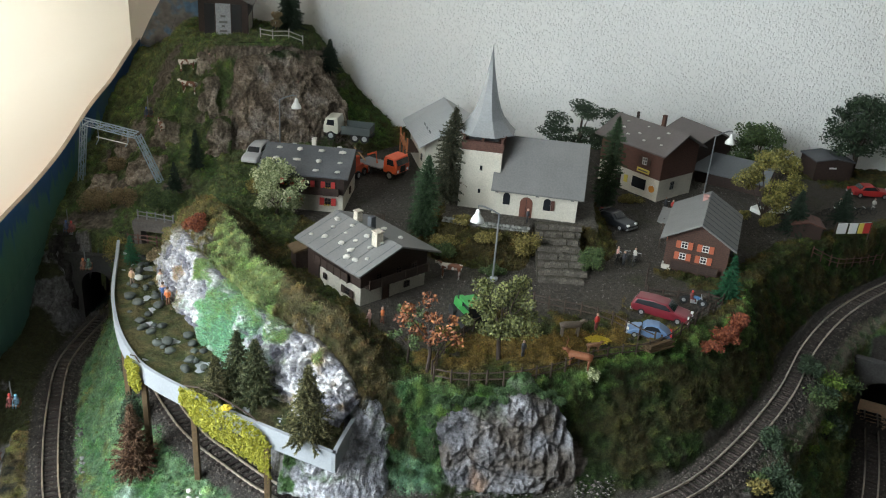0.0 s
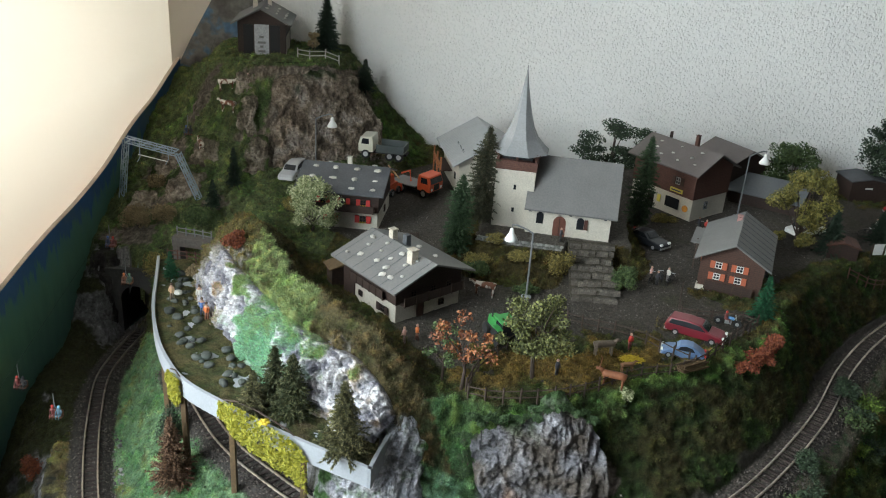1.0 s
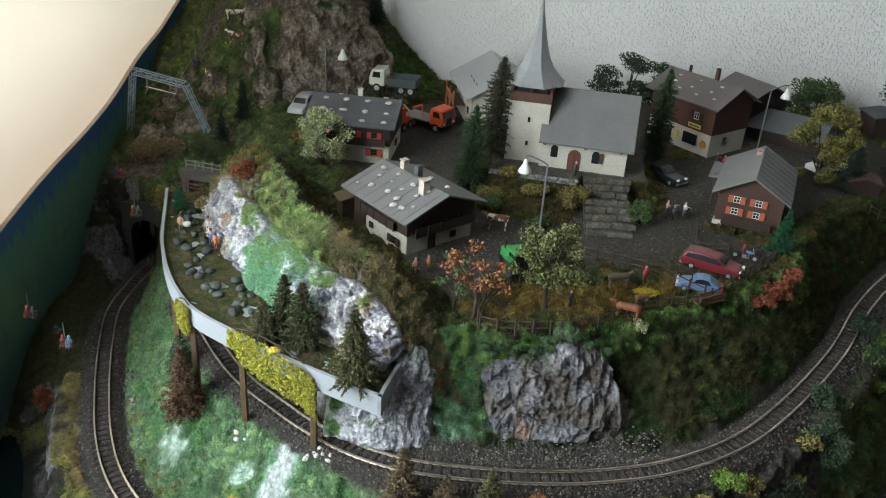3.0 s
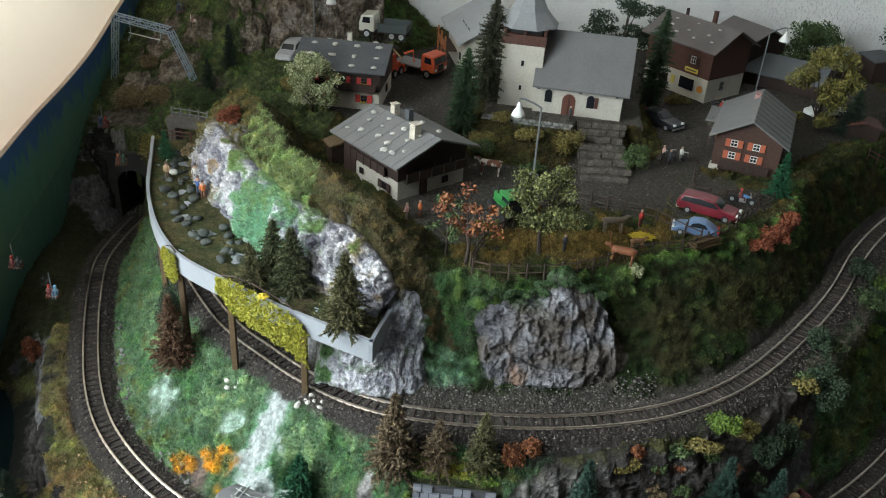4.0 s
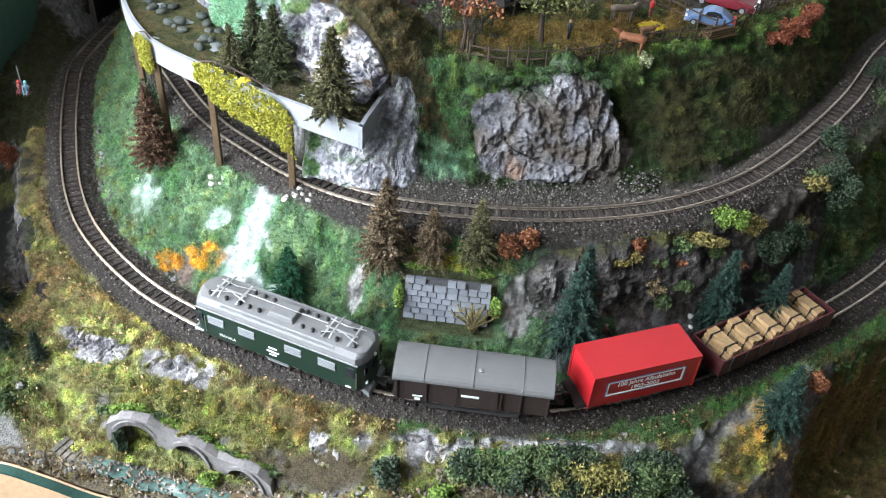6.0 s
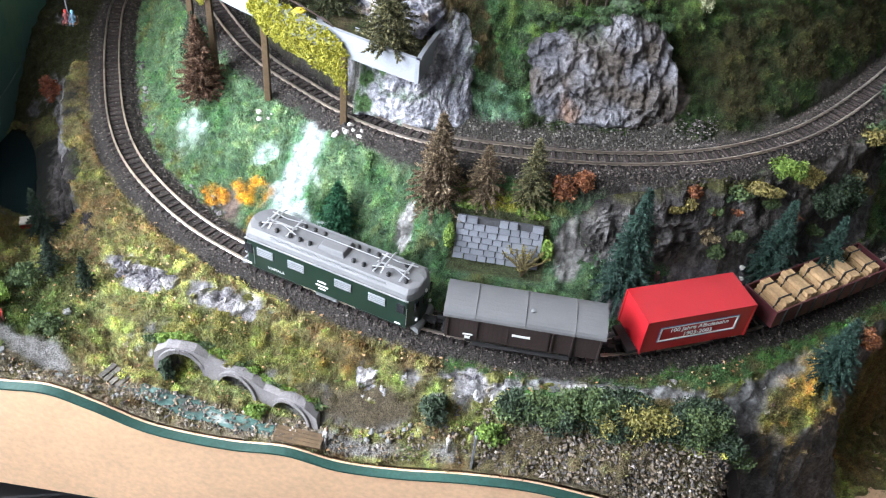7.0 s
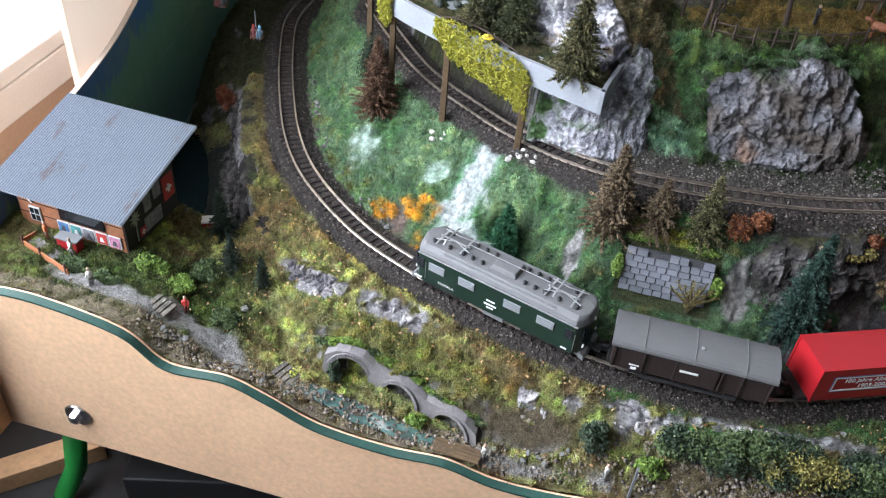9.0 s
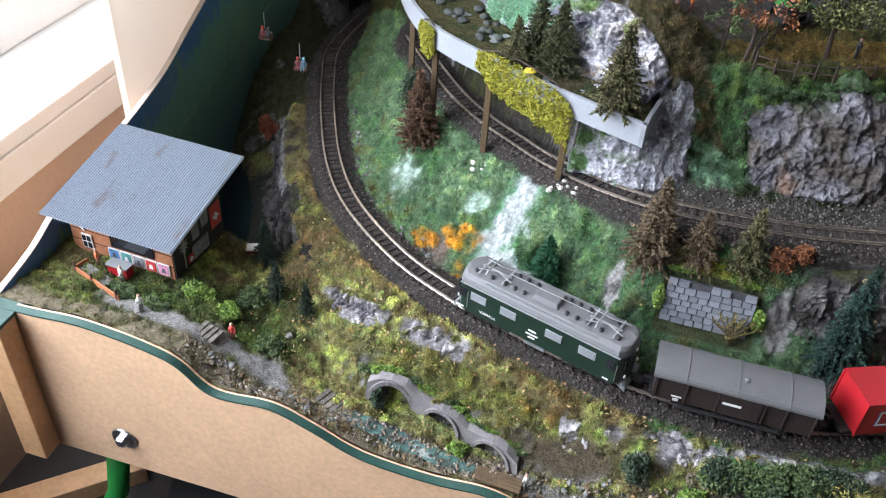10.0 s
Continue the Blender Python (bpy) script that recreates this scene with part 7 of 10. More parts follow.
part("lettering_bar", Buf().box(0, -0.0017, 0.0017, 0.0140, 0.0004, 0.0014), "roof_dark", sg, "dark lettering reduced to a bar")
pw = part("window", Buf().box(0, -0.0004, 0, 0.0200, 0.0008, 0.0130), "pane_dark", inn, "wide dark restaurant window")
pw.matrix_basis = on_face(inn, "left", -0.018, 0.0090)
rb = part("round_sign", Buf().lathe([(0.0042, 0), (0.0042, 0.0006)], 16), "orange_sign", inn, "round orange sign")
rb.matrix_basis = on_face(inn, "left", -0.038, 0.0140) @ pose(0, -0.0006, 0, 90, 0, 0)
bx = part("notice", Buf().box(0, -0.0004, 0, 0.0050, 0.0008, 0.0090), "sign_yellow", inn, "small framed notice")
bx.matrix_basis = on_face(inn, "left", 0.002, 0.0105)
dd = door(inn, "left", 0.014, 0.0080, 0.0180, "dark_wood", "dark open doorway")
window(inn, "front", -0.008, 0.012, 0.0060, 0.0100, "grey_plastic")
roof_stones(inn, [(0.25, -0.03), (0.25, 0.0), (0.3, 0.03), (0.6, -0.025), (0.65, 0.002), (0.6, 0.028), (0.85, -0.036), (0.9, -0.012), (0.85, 0.014)], 0.066, 0.0625, 0.0165, 0.0022, 9)
chimney(inn, 0.004, -0.012, 0.079, 0.0045, 0.012, "red_brown_wood")
chimney(inn, 0.002, 0.026, 0.079, 0.0030, 0.009, "dark_wood", False)

back = house("corrugated_house", "white house with a pale corrugated roof and an orange timber balcony", (-0.052, 1.125, VIL + 0.004), 15, 0.086, 0.104, 0.0410, 0.0240, 0.0100, "white_stucco", "white_stucco", "roof_pale", 0.030, 0.008, 0.0018)
for k in range(22):
    part("roof_rib", Buf().prism([(0.0, 0.0675), (0.0, 0.0679), (-0.0525, 0.0386), (-0.0525, 0.0382)], -0.056 + k * 0.0052, -0.0552 + k * 0.0052), "roof_pale", back)
for z in (0.016,):
    bb = part("balcony", Buf().box(-0.0520, 0.012, z, 0.0155, 0.052, 0.0012), "brown_wood", back, "orange timber balcony")
    for y in np.linspace(-0.012, 0.036, 6):
        part("baluster", Buf().box(-0.0595, y, z, 0.0014, 0.0014, 0.0090), "orange_wood", bb)
    part("hand_rail", Buf().box(-0.0595, 0.012, z + 0.0085, 0.0016, 0.052, 0.0014), "orange_wood", bb)
for y in (-0.013, 0.012, 0.037):
    part("balcony_post", Buf().box(-0.0590, y, -0.002, 0.0018, 0.0018, 0.036), "orange_wood", back)
for y in (-0.034, -0.018, -0.002):
    part("snow_guard", Buf().tube([(-0.036, y - 0.003, 0.0475), (-0.036, y - 0.003, 0.0505), (-0.036, y + 0.003, 0.0505), (-0.036, y + 0.003, 0.0475)], 0.0004, 5), "roof_dark", back)
part("window", Buf().box(-0.0436, -0.030, 0.012, 0.0010, 0.006, 0.008), "pane_dark", back)

hut = house("mountain_hut", "small dark mountain hut with stone-weighted roof and pale door", (-0.352, 1.184, 1.1850), 10, 0.058, 0.072, 0.0430, 0.0150, 0.0085, "dark_wood", "dark_wood", "roof_grey", 0.004, 0.009, 0.0020)
roof_stones(hut, [(a, y) for a in (0.2, 0.6, 0.95) for y in (-0.025, -0.005, 0.015)], 0.06, 0.0435, 0.0150, 0.0022, 12, 1)
chimney(hut, -0.012, 0.008, 0.051, 0.0060, 0.012, "white_stucco")
chimney(hut, 0.006, 0.012, 0.053, 0.0050, 0.011, "white_stucco")
dr = part("door", Buf().box(0, -0.0010, 0, 0.0180, 0.0012, 0.0385), "pale_door", hut, "pale grey carved door")
dr.matrix_basis = on_face(hut, "front", 0.0, 0.001)
for z, w in ((0.004, 0.009), (0.010, 0.004), (0.015, 0.010), (0.022, 0.006)):
    part("carving", Buf().box(0, -0.0018, z, w, 0.0006, 0.0026), "roof_grey", dr)
for u in (-0.0165, 0.0165):
    q = part("door_leaf", Buf().box(0, -0.0009, 0, 0.0120, 0.0010, 0.0380), "black", hut, "dark open door leaf")
    q.matrix_basis = on_face(hut, "front", u, 0.001)
part("stone_side", Buf().box(0.0296, -0.004, 0.0, 0.0014, 0.050, 0.024), "white_stucco", hut, "pale plastered side wall")


# grey tin shed roofs and dark sheds by the wall
shed = house("tin_shed", "low shed under a dark grey metal roof beside the inn", (0.318, 1.150, VIL), 62, 0.070, 0.085, 0.0160, 0.0150, 0.0040, "dark_wood", "dark_wood", "roof_slate", 0.004, 0.004, 0.0014)
barn = house("barn", "dark brown barn with a lean-to roof against the wall", (0.272, 1.190, VIL), 32, 0.060, 0.060, 0.046, 0.014, 0.006, "dark_wood", "dark_wood", "roof_brown", 0.004, 0.006)
stall = house("wooden_stall", "small dark wooden stall with a pale sign near the wall", (0.452, 1.205, VIL), 8, 0.050, 0.040, 0.026, 0.004, 0.003, "dark_wood", "dark_wood", "roof_dark", 0.002, 0.003)
lb = part("lettering_bar", Buf().box(0, -0.0006, 0, 0.010, 0.0005, 0.0022), "white_plastic", stall)
lb.matrix_basis = on_face(stall, "front", -0.002, 0.017)
kiosk = house("brown_shed", "low brown timber shed on the slope with a washing line", (0.352, 0.985, VIL - 0.001), -8, 0.030, 0.026, 0.016, 0.004, 0.003, "dark_wood", "dark_wood", "red_brown_wood", 0.002, 0.003)


# ---- hut with posters at the front ----
def poster_hut():
    t = thing("poster_hut", "orange-brown timber kiosk hut with a corrugated metal roof and posters", "hut", (-0.4385, 0.487, 0.8935), -4)
    t["w"], t["d"] = 0.086, 0.062
    part("body", Buf().prism([(-0.031, 0), (0.031, 0), (0.031, 0.053), (-0.031, 0.039)], -0.043, 0.043, pose(0, 0, 0, 0, 0, 90)), "hut_wood", t, "orange-brown timber body", bevel=0.0003)
    side = part("side_panel", Buf().prism([(-0.0305, 0.0006), (0.0305, 0.0006), (0.0305, 0.052), (-0.0305, 0.038)], -0.0442, -0.0432, pose(0, 0, 0, 0, 0, 90)), "dark_mural", t, "dark side wall with flower and flag pictures")
    # corrugated roof
    b = Buf()
    n = 110
    for k in range(n + 1):
        x = -0.0545 + 0.109 * k / n
        h = 0.0005 * (1 if k % 2 else -1)
        for y, z in ((-0.0445, 0.0378), (0.052, 0.0590)):
            b.v += [(x, y, z + h + 0.0012), (x, y, z + h)]
    for k in range(n):
        p, q = 4 * k, 4 * k + 4
        b.f += [(p, q, q + 2, p + 2), (p + 1, p + 3, q + 3, q + 1), (p, p + 1, q + 1, q), (p + 2, q + 2, q + 3, p + 3)]
    part("corrugated_roof", b, "tin_rust_shade", t, "blue-grey corrugated roof with rust stains and painted groove shade")
    y = -0.0318
    part("counter_opening", Buf().box(0.010, y, 0.0150, 0.036, 0.0008, 0.0120), "pane_dark", t, "dark serving hatch")
    part("fascia_sign", Buf().box(0.012, y - 0.0004, 0.0300, 0.042, 0.0010, 0.0042), "cream_board", t, "cream sign board")
    part("lettering_bar", Buf().box(0.000, y - 0.0011, 0.0313, 0.014, 0.0004, 0.0014), "shutter_red", t, "red lettering reduced to a bar")
    part("lettering_bar", Buf().box(0.026, y - 0.0011, 0.0310, 0.014, 0.0004, 0.0022), "blue_paint", t, "blue lettering reduced to a bar")
    for k, c in enumerate(("poster_blue", "poster_green", "poster_grey", "shutter_red", "poster_pink")):
        p = part("poster", Buf().box(-0.0065 + 0.0104 * k, y - 0.0003, 0.0034, 0.0096, 0.0006, 0.0102), "white_plastic", t, "small framed poster")
        part("print", Buf().box(-0.0065 + 0.0104 * k, y - 0.0008, 0.0041, 0.0080, 0.0004, 0.0086), c, p)
        part("print_shape", Buf().box(-0.0065 + 0.0104 * k, y - 0.0011, 0.0058, 0.0036, 0.0003, 0.0040, top=0.5), "white_plastic" if k % 2 else "roof_dark", p)
    w = part("window", Buf().box(-0.0290, y - 0.0002, 0.0070, 0.0086, 0.0008, 0.0125), "white_plastic", t, "white-framed window")
    for sx in (-1, 1):
        for sz in (0, 1):
            part("pane", Buf().box(-0.0290 + sx * 0.0020, y - 0.0008, 0.0079 + sz * 0.0057, 0.0031, 0.0004, 0.0047), "pane_dark", w)
    sh = part("shield", Buf().prism([(-0.0340, 0.0335), (-0.0255, 0.0335), (-0.0255, 0.0265), (-0.0298, 0.0225), (-0.0340, 0.0265)], y - 0.0008, y), "white_plastic", t, "white heraldic shield")
    part("charge", Buf().box(-0.0320, y - 0.0011, 0.0280, 0.0028, 0.0004, 0.0050).box(-0.0280, y - 0.0011, 0.0245, 0.0024, 0.0004, 0.0036), "pane_dark", sh)
    part("charge", Buf().box(-0.0278, y - 0.0011, 0.0290, 0.0030, 0.0004, 0.0030), "sign_yellow", sh)
    for z in (0.012, 0.022, 0.030):
        part("board_seam", Buf().box(0, y + 0.0006, z, 0.086, 0.0004, 0.0004), "dark_wood", t)
    x = 0.0446
    fl = part("flag", Buf().box(x, 0.0215, 0.014, 0.0006, 0.0130, 0.0200), "shutter_red", t, "red flag with a white cross")
    part("cross", Buf().box(x + 0.0005, 0.0215, 0.0218, 0.0004, 0.0066, 0.0022).box(x + 0.0005, 0.0215, 0.0196, 0.0004, 0.0022, 0.0066), "white_plastic", fl)
    for yy, zz in ((-0.004, 0.020), (0.008, 0.024)):
        part("window", Buf().box(x, yy, zz, 0.0006, 0.0082, 0.0130), "poster_grey", t, "grey side window")
    ps = part("picture", Buf().box(x, 0.000, 0.004, 0.0006, 0.0200, 0.0120), "poster_grey", t, "pale picture panel")
    b = Buf()
    for k in range(9):
        a = 2 * math.pi * k / 9
        c, s = math.cos(a), math.sin(a)
        b.add([(x + 0.0004, -0.0195, 0.0235), (x + 0.0005, -0.0195 + 0.0030 * c - 0.0009 * s, 0.0235 + 0.0036 * s + 0.0009 * c), (x + 0.0005, -0.0195 + 0.0062 * c, 0.0235 + 0.0072 * s), (x + 0.0005, -0.0195 + 0.0030 * c + 0.0009 * s, 0.0235 + 0.0036 * s - 0.0009 * c)], [(0, 1, 2, 3)])
    part("painted_flower", b, "edelweiss", t, "large pale edelweiss picture")
    part("painted_stem", Buf().box(x + 0.0002, -0.0195, 0.0035, 0.0006, 0.0010, 0.0165), "edelweiss", t)
    bd = part("badge", Buf().box(x, -0.0130, 0.0045, 0.0006, 0.0062, 0.0066), "shutter_red", t, "small red badge with a cross")
    part("cross", Buf().box(x + 0.0004, -0.0130, 0.0068, 0.0004, 0.0040, 0.0014).box(x + 0.0004, -0.0130, 0.0055, 0.0004, 0.0014, 0.0040), "white_plastic", bd)
    return t


def rusty_shaded_tin():
    m, nt, p = tree_of("tin_rust_shade")
    tc = nt.nodes.new("ShaderNodeTexCoord").outputs["Object"]
    st = nt.nodes.new("ShaderNodeMapping")
    st.inputs["Scale"].default_value = (1, 0.35, 1)
    link(nt, tc, st.inputs[0])
    a, b = noise_node(nt, st.outputs[0], 75, 3.0), noise_node(nt, tc, 700, 3.0)
    c = mix_node(nt, "MIX", ramp_node(nt, a, ((0.60, (0.0,) * 3), (0.74, (0.7,) * 3))), ramp_node(nt, b, ((0.3, (0.30, 0.34, 0.39)), (0.7, (0.42, 0.46, 0.52)))), (0.24, 0.15, 0.10))
    # bands one corrugation wide darken the colour to imitate shade in the grooves
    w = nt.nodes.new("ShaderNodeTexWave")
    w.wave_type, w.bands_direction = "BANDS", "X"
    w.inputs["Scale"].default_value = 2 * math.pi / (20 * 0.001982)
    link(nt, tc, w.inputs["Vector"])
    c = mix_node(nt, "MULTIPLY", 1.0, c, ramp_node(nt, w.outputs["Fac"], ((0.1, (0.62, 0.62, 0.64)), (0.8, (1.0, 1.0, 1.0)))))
    link(nt, c, p.inputs["Base Color"])
    p.inputs["Roughness"].default_value, p.inputs["Metallic"].default_value = 0.45, 0.35
    return m


M["tin_rust_shade"] = rusty_shaded_tin()
M["dark_mural"] = matter("dark_mural", (0.018, 0.014, 0.016), 0.6, var=0.3)
M["cream_board"] = matter("cream_board", (0.66, 0.56, 0.42), 0.6, var=0.1)
M["poster_blue"] = matter("poster_blue", (0.12, 0.28, 0.55), 0.5, var=0.5, grain=300, blotch=200)
M["poster_green"] = matter("poster_green", (0.10, 0.34, 0.32), 0.5, var=0.5, grain=300, blotch=200)
M["poster_grey"] = matter("poster_grey", (0.28, 0.28, 0.30), 0.5, var=0.5, grain=300, blotch=200)
M["poster_pink"] = matter("poster_pink", (0.65, 0.28, 0.42), 0.5, var=0.4, grain=300, blotch=200)
M["edelweiss"] = matter("edelweiss", (0.45, 0.47, 0.40), 0.6, var=0.2)
poster_hut()


# ---- fences, lamps, gantry, stairs ----
def drop(x, y):
    return (x, y, ground(x, y))


def fence(label, pts, material="fence_wood", h=0.0128, gap=0.0135, rails=(0.35, 0.8), group="fences", on=None):
    line = spline([(x, y, 0) for x, y in pts], 0.001)
    t = thing("fence", label, "fence", group=group)
    s = np.r_[0, np.cumsum(np.linalg.norm(np.diff(line[:, :2], axis=0), axis=1))]
    ks = np.linspace(0, s[-1], max(2, int(s[-1] / gap) + 1))
    r = random.Random(len(pts))
    feet = []
    for k in ks:
        x, y = float(np.interp(k, s, line[:, 0])), float(np.interp(k, s, line[:, 1]))
        z = ground(x, y) if on is None else on
        feet.append((x, y, z))
        part("post", Buf().tube([(x, y, z - 0.002), (x + r.uniform(-0.0004, 0.0004), y + r.uniform(-0.0004, 0.0004), z + h * r.uniform(0.92, 1.08))], 0.0008, 5), material, t)
    for f in rails:
        for a, b in zip(feet, feet[1:]):
            part("rail_bar", Buf().tube([(a[0], a[1], a[2] + h * f), (b[0], b[1], b[2] + h * f)], 0.0006, 4), material, t)
    return t


fence("dark weathered paddock fence of posts and rails along the cliff edge", [(-0.040, 0.632), (-0.020, 0.630), (0.010, 0.637), (0.034, 0.646), (0.057, 0.659), (0.081, 0.675), (0.105, 0.686), (0.129, 0.698), (0.152, 0.715), (0.173, 0.738), (0.197, 0.770), (0.214, 0.790)])
fence("dark weathered paddock fence beside the gravel square", [(0.040, 0.762), (0.062, 0.754), (0.083, 0.749), (0.106, 0.738), (0.125, 0.718), (0.138, 0.708)])
fence("dark weathered paddock fence beside the tractor", [(-0.042, 0.638), (-0.038, 0.655), (-0.030, 0.675), (-0.011, 0.707), (0.006, 0.730)])
fence("dark garden fence round the chalet lawn", [(0.158, 0.855), (0.150, 0.822), (0.148, 0.800), (0.178, 0.798), (0.205, 0.798), (0.214, 0.790)], h=0.009)
fence("dark picket fence beside the flower house", [(-0.150, 0.905), (-0.130, 0.912), (-0.112, 0.918)], h=0.009, gap=0.0022)
fence("brown rail fence on the slope beside the washing line", [(0.352, 0.948), (0.385, 0.962), (0.42, 0.985), (0.46, 1.012)], "red_brown_wood", 0.011)
fence("grey railing on the little footbridge", [(-0.372, 0.905), (-0.350, 0.902), (-0.332, 0.898)], "lamp_grey", 0.010, 0.010, on=1.036)
fence("brown railing at the end of the gallery meadow", [(-0.366, 0.862), (-0.345, 0.862), (-0.326, 0.858)], "red_brown_wood", 0.010, 0.010, on=1.0285)
fence("thin rope railing on posts beside the mountain hut", [(-0.300, 1.150), (-0.288, 1.142), (-0.268, 1.150), (-0.25, 1.165)], "pale_stone", 0.012, 0.016)


def street_lamp(at, turn, h, reach, label):
    t = thing("street_lamp", label, "street lamp", at, turn, "street lamps")
    part("foot", Buf().lathe([(0.0048, 0), (0.0048, 0.0018), (0.0016, 0.0028)], 12), "concrete", t)
    part("mast", Buf().tube([(0, 0, 0.001), (0, 0, h * 0.5), (0, 0, h)], 0.0010, 8, 0.0008), "lamp_grey", t, "thin grey mast")
    part("arm", Buf().tube([(0, 0, h - 0.0002), (reach * 0.35, 0, h + 0.0035), (reach * 0.8, 0, h + 0.0065), (reach, 0, h + 0.0065), (reach, 0, h + 0.003)], 0.0008, 6), "lamp_grey", t, "curved lamp arm")
    part("shade", Buf().lathe([(0.0062, -0.0095), (0.0058, -0.0075), (0.0042, -0.0045), (0.0024, -0.0020), (0.0018, 0.0015), (0.0005, 0.0030)], 14, (reach, 0, h + 0.0005)), "lamp_white", t, "white bell-shaped shade", smooth=True)
    return t


street_lamp((0.004, 0.805, VIL), 180, 0.066, 0.0195, "grey street lamp with a white bell shade before the church")
street_lamp((0.262, 1.080, VIL), 8, 0.078, 0.019, "grey street lamp with a white bell shade beside the shed")
street_lamp((-0.259, 1.073, ground(-0.259, 1.073)), 4, 0.058, 0.020, "white street lamp with a bell shade on the upper road")


def truss(t, name, a, b, w, n):
    """A lattice girder between two points."""
    a, b = Vector(a), Vector(b)
    d = (b - a).normalized()
    u = Vector((0, 1, 0))
    v = d.cross(u).normalized()
    g = part(name, Buf().tube([a + (u + v) * w, b + (u + v) * w], 0.0007, 4).tube([a + (u - v) * w, b + (u - v) * w], 0.0007, 4).tube([a - (u + v) * w, b - (u + v) * w], 0.0007, 4).tube([a - (u - v) * w, b - (u - v) * w], 0.0007, 4), "gantry_paint", t, "lattice girder")
    for k in range(n):
        p, q = a + (b - a) * k / n, a + (b - a) * (k + 1) / n
        s = 1 if k % 2 else -1
        for side in (u * w, -u * w):
            part("brace", Buf().tube([p + side + v * w * s, q + side - v * w * s], 0.00045, 4), "gantry_paint", g)
            part("strut", Buf().tube([p + side + v * w, p + side - v * w], 0.00045, 4), "gantry_paint", g)
    return g


def gantry():
    t = thing("catenary_gantry", "blue-grey lattice catenary gantry on two splayed legs", "gantry")
    l0, r0 = (-0.482, 1.012, 1.030), (-0.380, 0.994, ground(-0.380, 0.994))
    lt, rt = (-0.470, 1.010, 1.104), (-0.402, 0.994, 1.098)
    truss(t, "leg", l0, lt, 0.0028, 8)
    truss(t, "leg", r0, rt, 0.0028, 8)
    truss(t, "beam", lt, rt, 0.0032, 7)
    part("contact_bar", Buf().tube([(-0.455, 1.006, 1.088), (-0.416, 0.998, 1.085)], 0.0006, 5), "lamp_white", t, "pale contact bar")
    for x in (-0.452, -0.418):
        part("hanger", Buf().tube([(x, 1.004, 1.101), (x, 1.004, 1.086), (x - 0.003, 1.002, 1.080)], 0.0005, 5), "gantry_paint", t)


gantry()


def stairs():
    """Broad steps, each an earthy tread behind a row of uneven edge stones."""
    t = thing("stone_steps", "broad weathered stone steps up to the church terrace", "steps")
    g = random.Random(41)
    n = 8
    shapes = [Buf().box(0, 0, -0.0030, w, 0.0042, 0.0046, top=0.90).mesh("edge_stone") for w in (0.0052, 0.0064, 0.0078)]
    for k in range(n):
        y, z = 0.810 + k * 0.0125, VIL + (k + 1) * 0.0200 / n
        part("tread", Buf().box(0.068, y + 0.0075, VIL - 0.004, 0.0440, 0.0145, z - VIL + 0.0032), "tread_earth", t, "", bevel=0.0004)
        x = 0.047
        while x < 0.088:
            q = g.randrange(3)
            ob = part("edge_stone", shapes[q], "step_stone", t)
            ob.matrix_basis = pose(x + 0.003, y + g.uniform(-0.0008, 0.0008) + (x - 0.066) * 0.08, z + g.uniform(-0.0006, 0.0008), g.uniform(-5, 5), g.uniform(-4, 4), g.uniform(-7, 7))
            x += (0.0050, 0.0062, 0.0076)[q]
    return t


M["tread_earth"] = matter("tread_earth", (0.085, 0.072, 0.052), 0.95, var=0.6, grain=900, blotch=220, bump=0.9, depth=0.0015)

stairs()
tw = thing("terrace_wall", "low rough stone wall edging the church terrace", "wall")
r_ = random.Random(3)
me_ = [Buf().stone((0, 0, 0), 0.0024, r_, 0.75).mesh("stone") for _ in range(5)]
for k in range(30):
    for j in range(2):
        x = -0.048 + k * 0.0030 + (j % 2) * 0.0015
        if x < 0.038:
            ob = part("stone", me_[(k + j) % 5], "pebble", tw)
            ob.matrix_basis = pose(x, 0.8895 - (x + 0.05) * 0.11, 1.0700 + j * 0.0028, 0, 0, r_.random() * 360)


def footbridge():
    t = thing("footbridge", "small grey stone footbridge over the gully", "bridge", (-0.352, 0.902, 1.024), -6)
    part("deck", Buf().box(0, 0, 0.008, 0.046, 0.012, 0.004), "portal_stone2", t, "stone deck")
    part("parapet", Buf().box(0, -0.0065, 0.002, 0.046, 0.002, 0.010), "portal_stone2", t, "stone parapet")
    for x in (-0.019, 0.019):
        part("pier", Buf().box(x, 0, -0.02, 0.008, 0.012, 0.028), "portal_stone2", t)


footbridge()
wh = thing("wood_pile_hut", "small open woodshed with a brown board roof behind the hill", "shed", (-0.176, 0.800, VIL), 30)
part("board_roof", Buf().prism([(-0.010, 0.017), (0.010, 0.022), (0.010, 0.0235), (-0.010, 0.0185)], -0.010, 0.010), "post_wood", wh)
part("body", Buf().box(0, 0, 0, 0.014, 0.016, 0.018), "dark_wood", wh)
for k in range(6):
    part("log", Buf().tube([(-0.0075, -0.006 + k * 0.0024, 0.004), (0.0085, -0.006 + k * 0.0024, 0.004)], 0.0011, 6), "post_wood", wh)
lg = thing("log_pile", "pile of thin cut branches beside the blue car", "wood pile", (0.1400, 0.7040, VIL), 34)
for k in range(16):
    part("branch", Buf().tube([(-0.013 + r_.uniform(-0.002, 0.002), -0.004 + (k % 5) * 0.002, 0.0012 + (k // 5) * 0.0019), (0.013 + r_.uniform(-0.002, 0.002), -0.004 + (k % 5) * 0.002 + r_.uniform(-0.001, 0.001), 0.0012 + (k // 5) * 0.0019)], 0.0009, 5), "post_wood", lg)
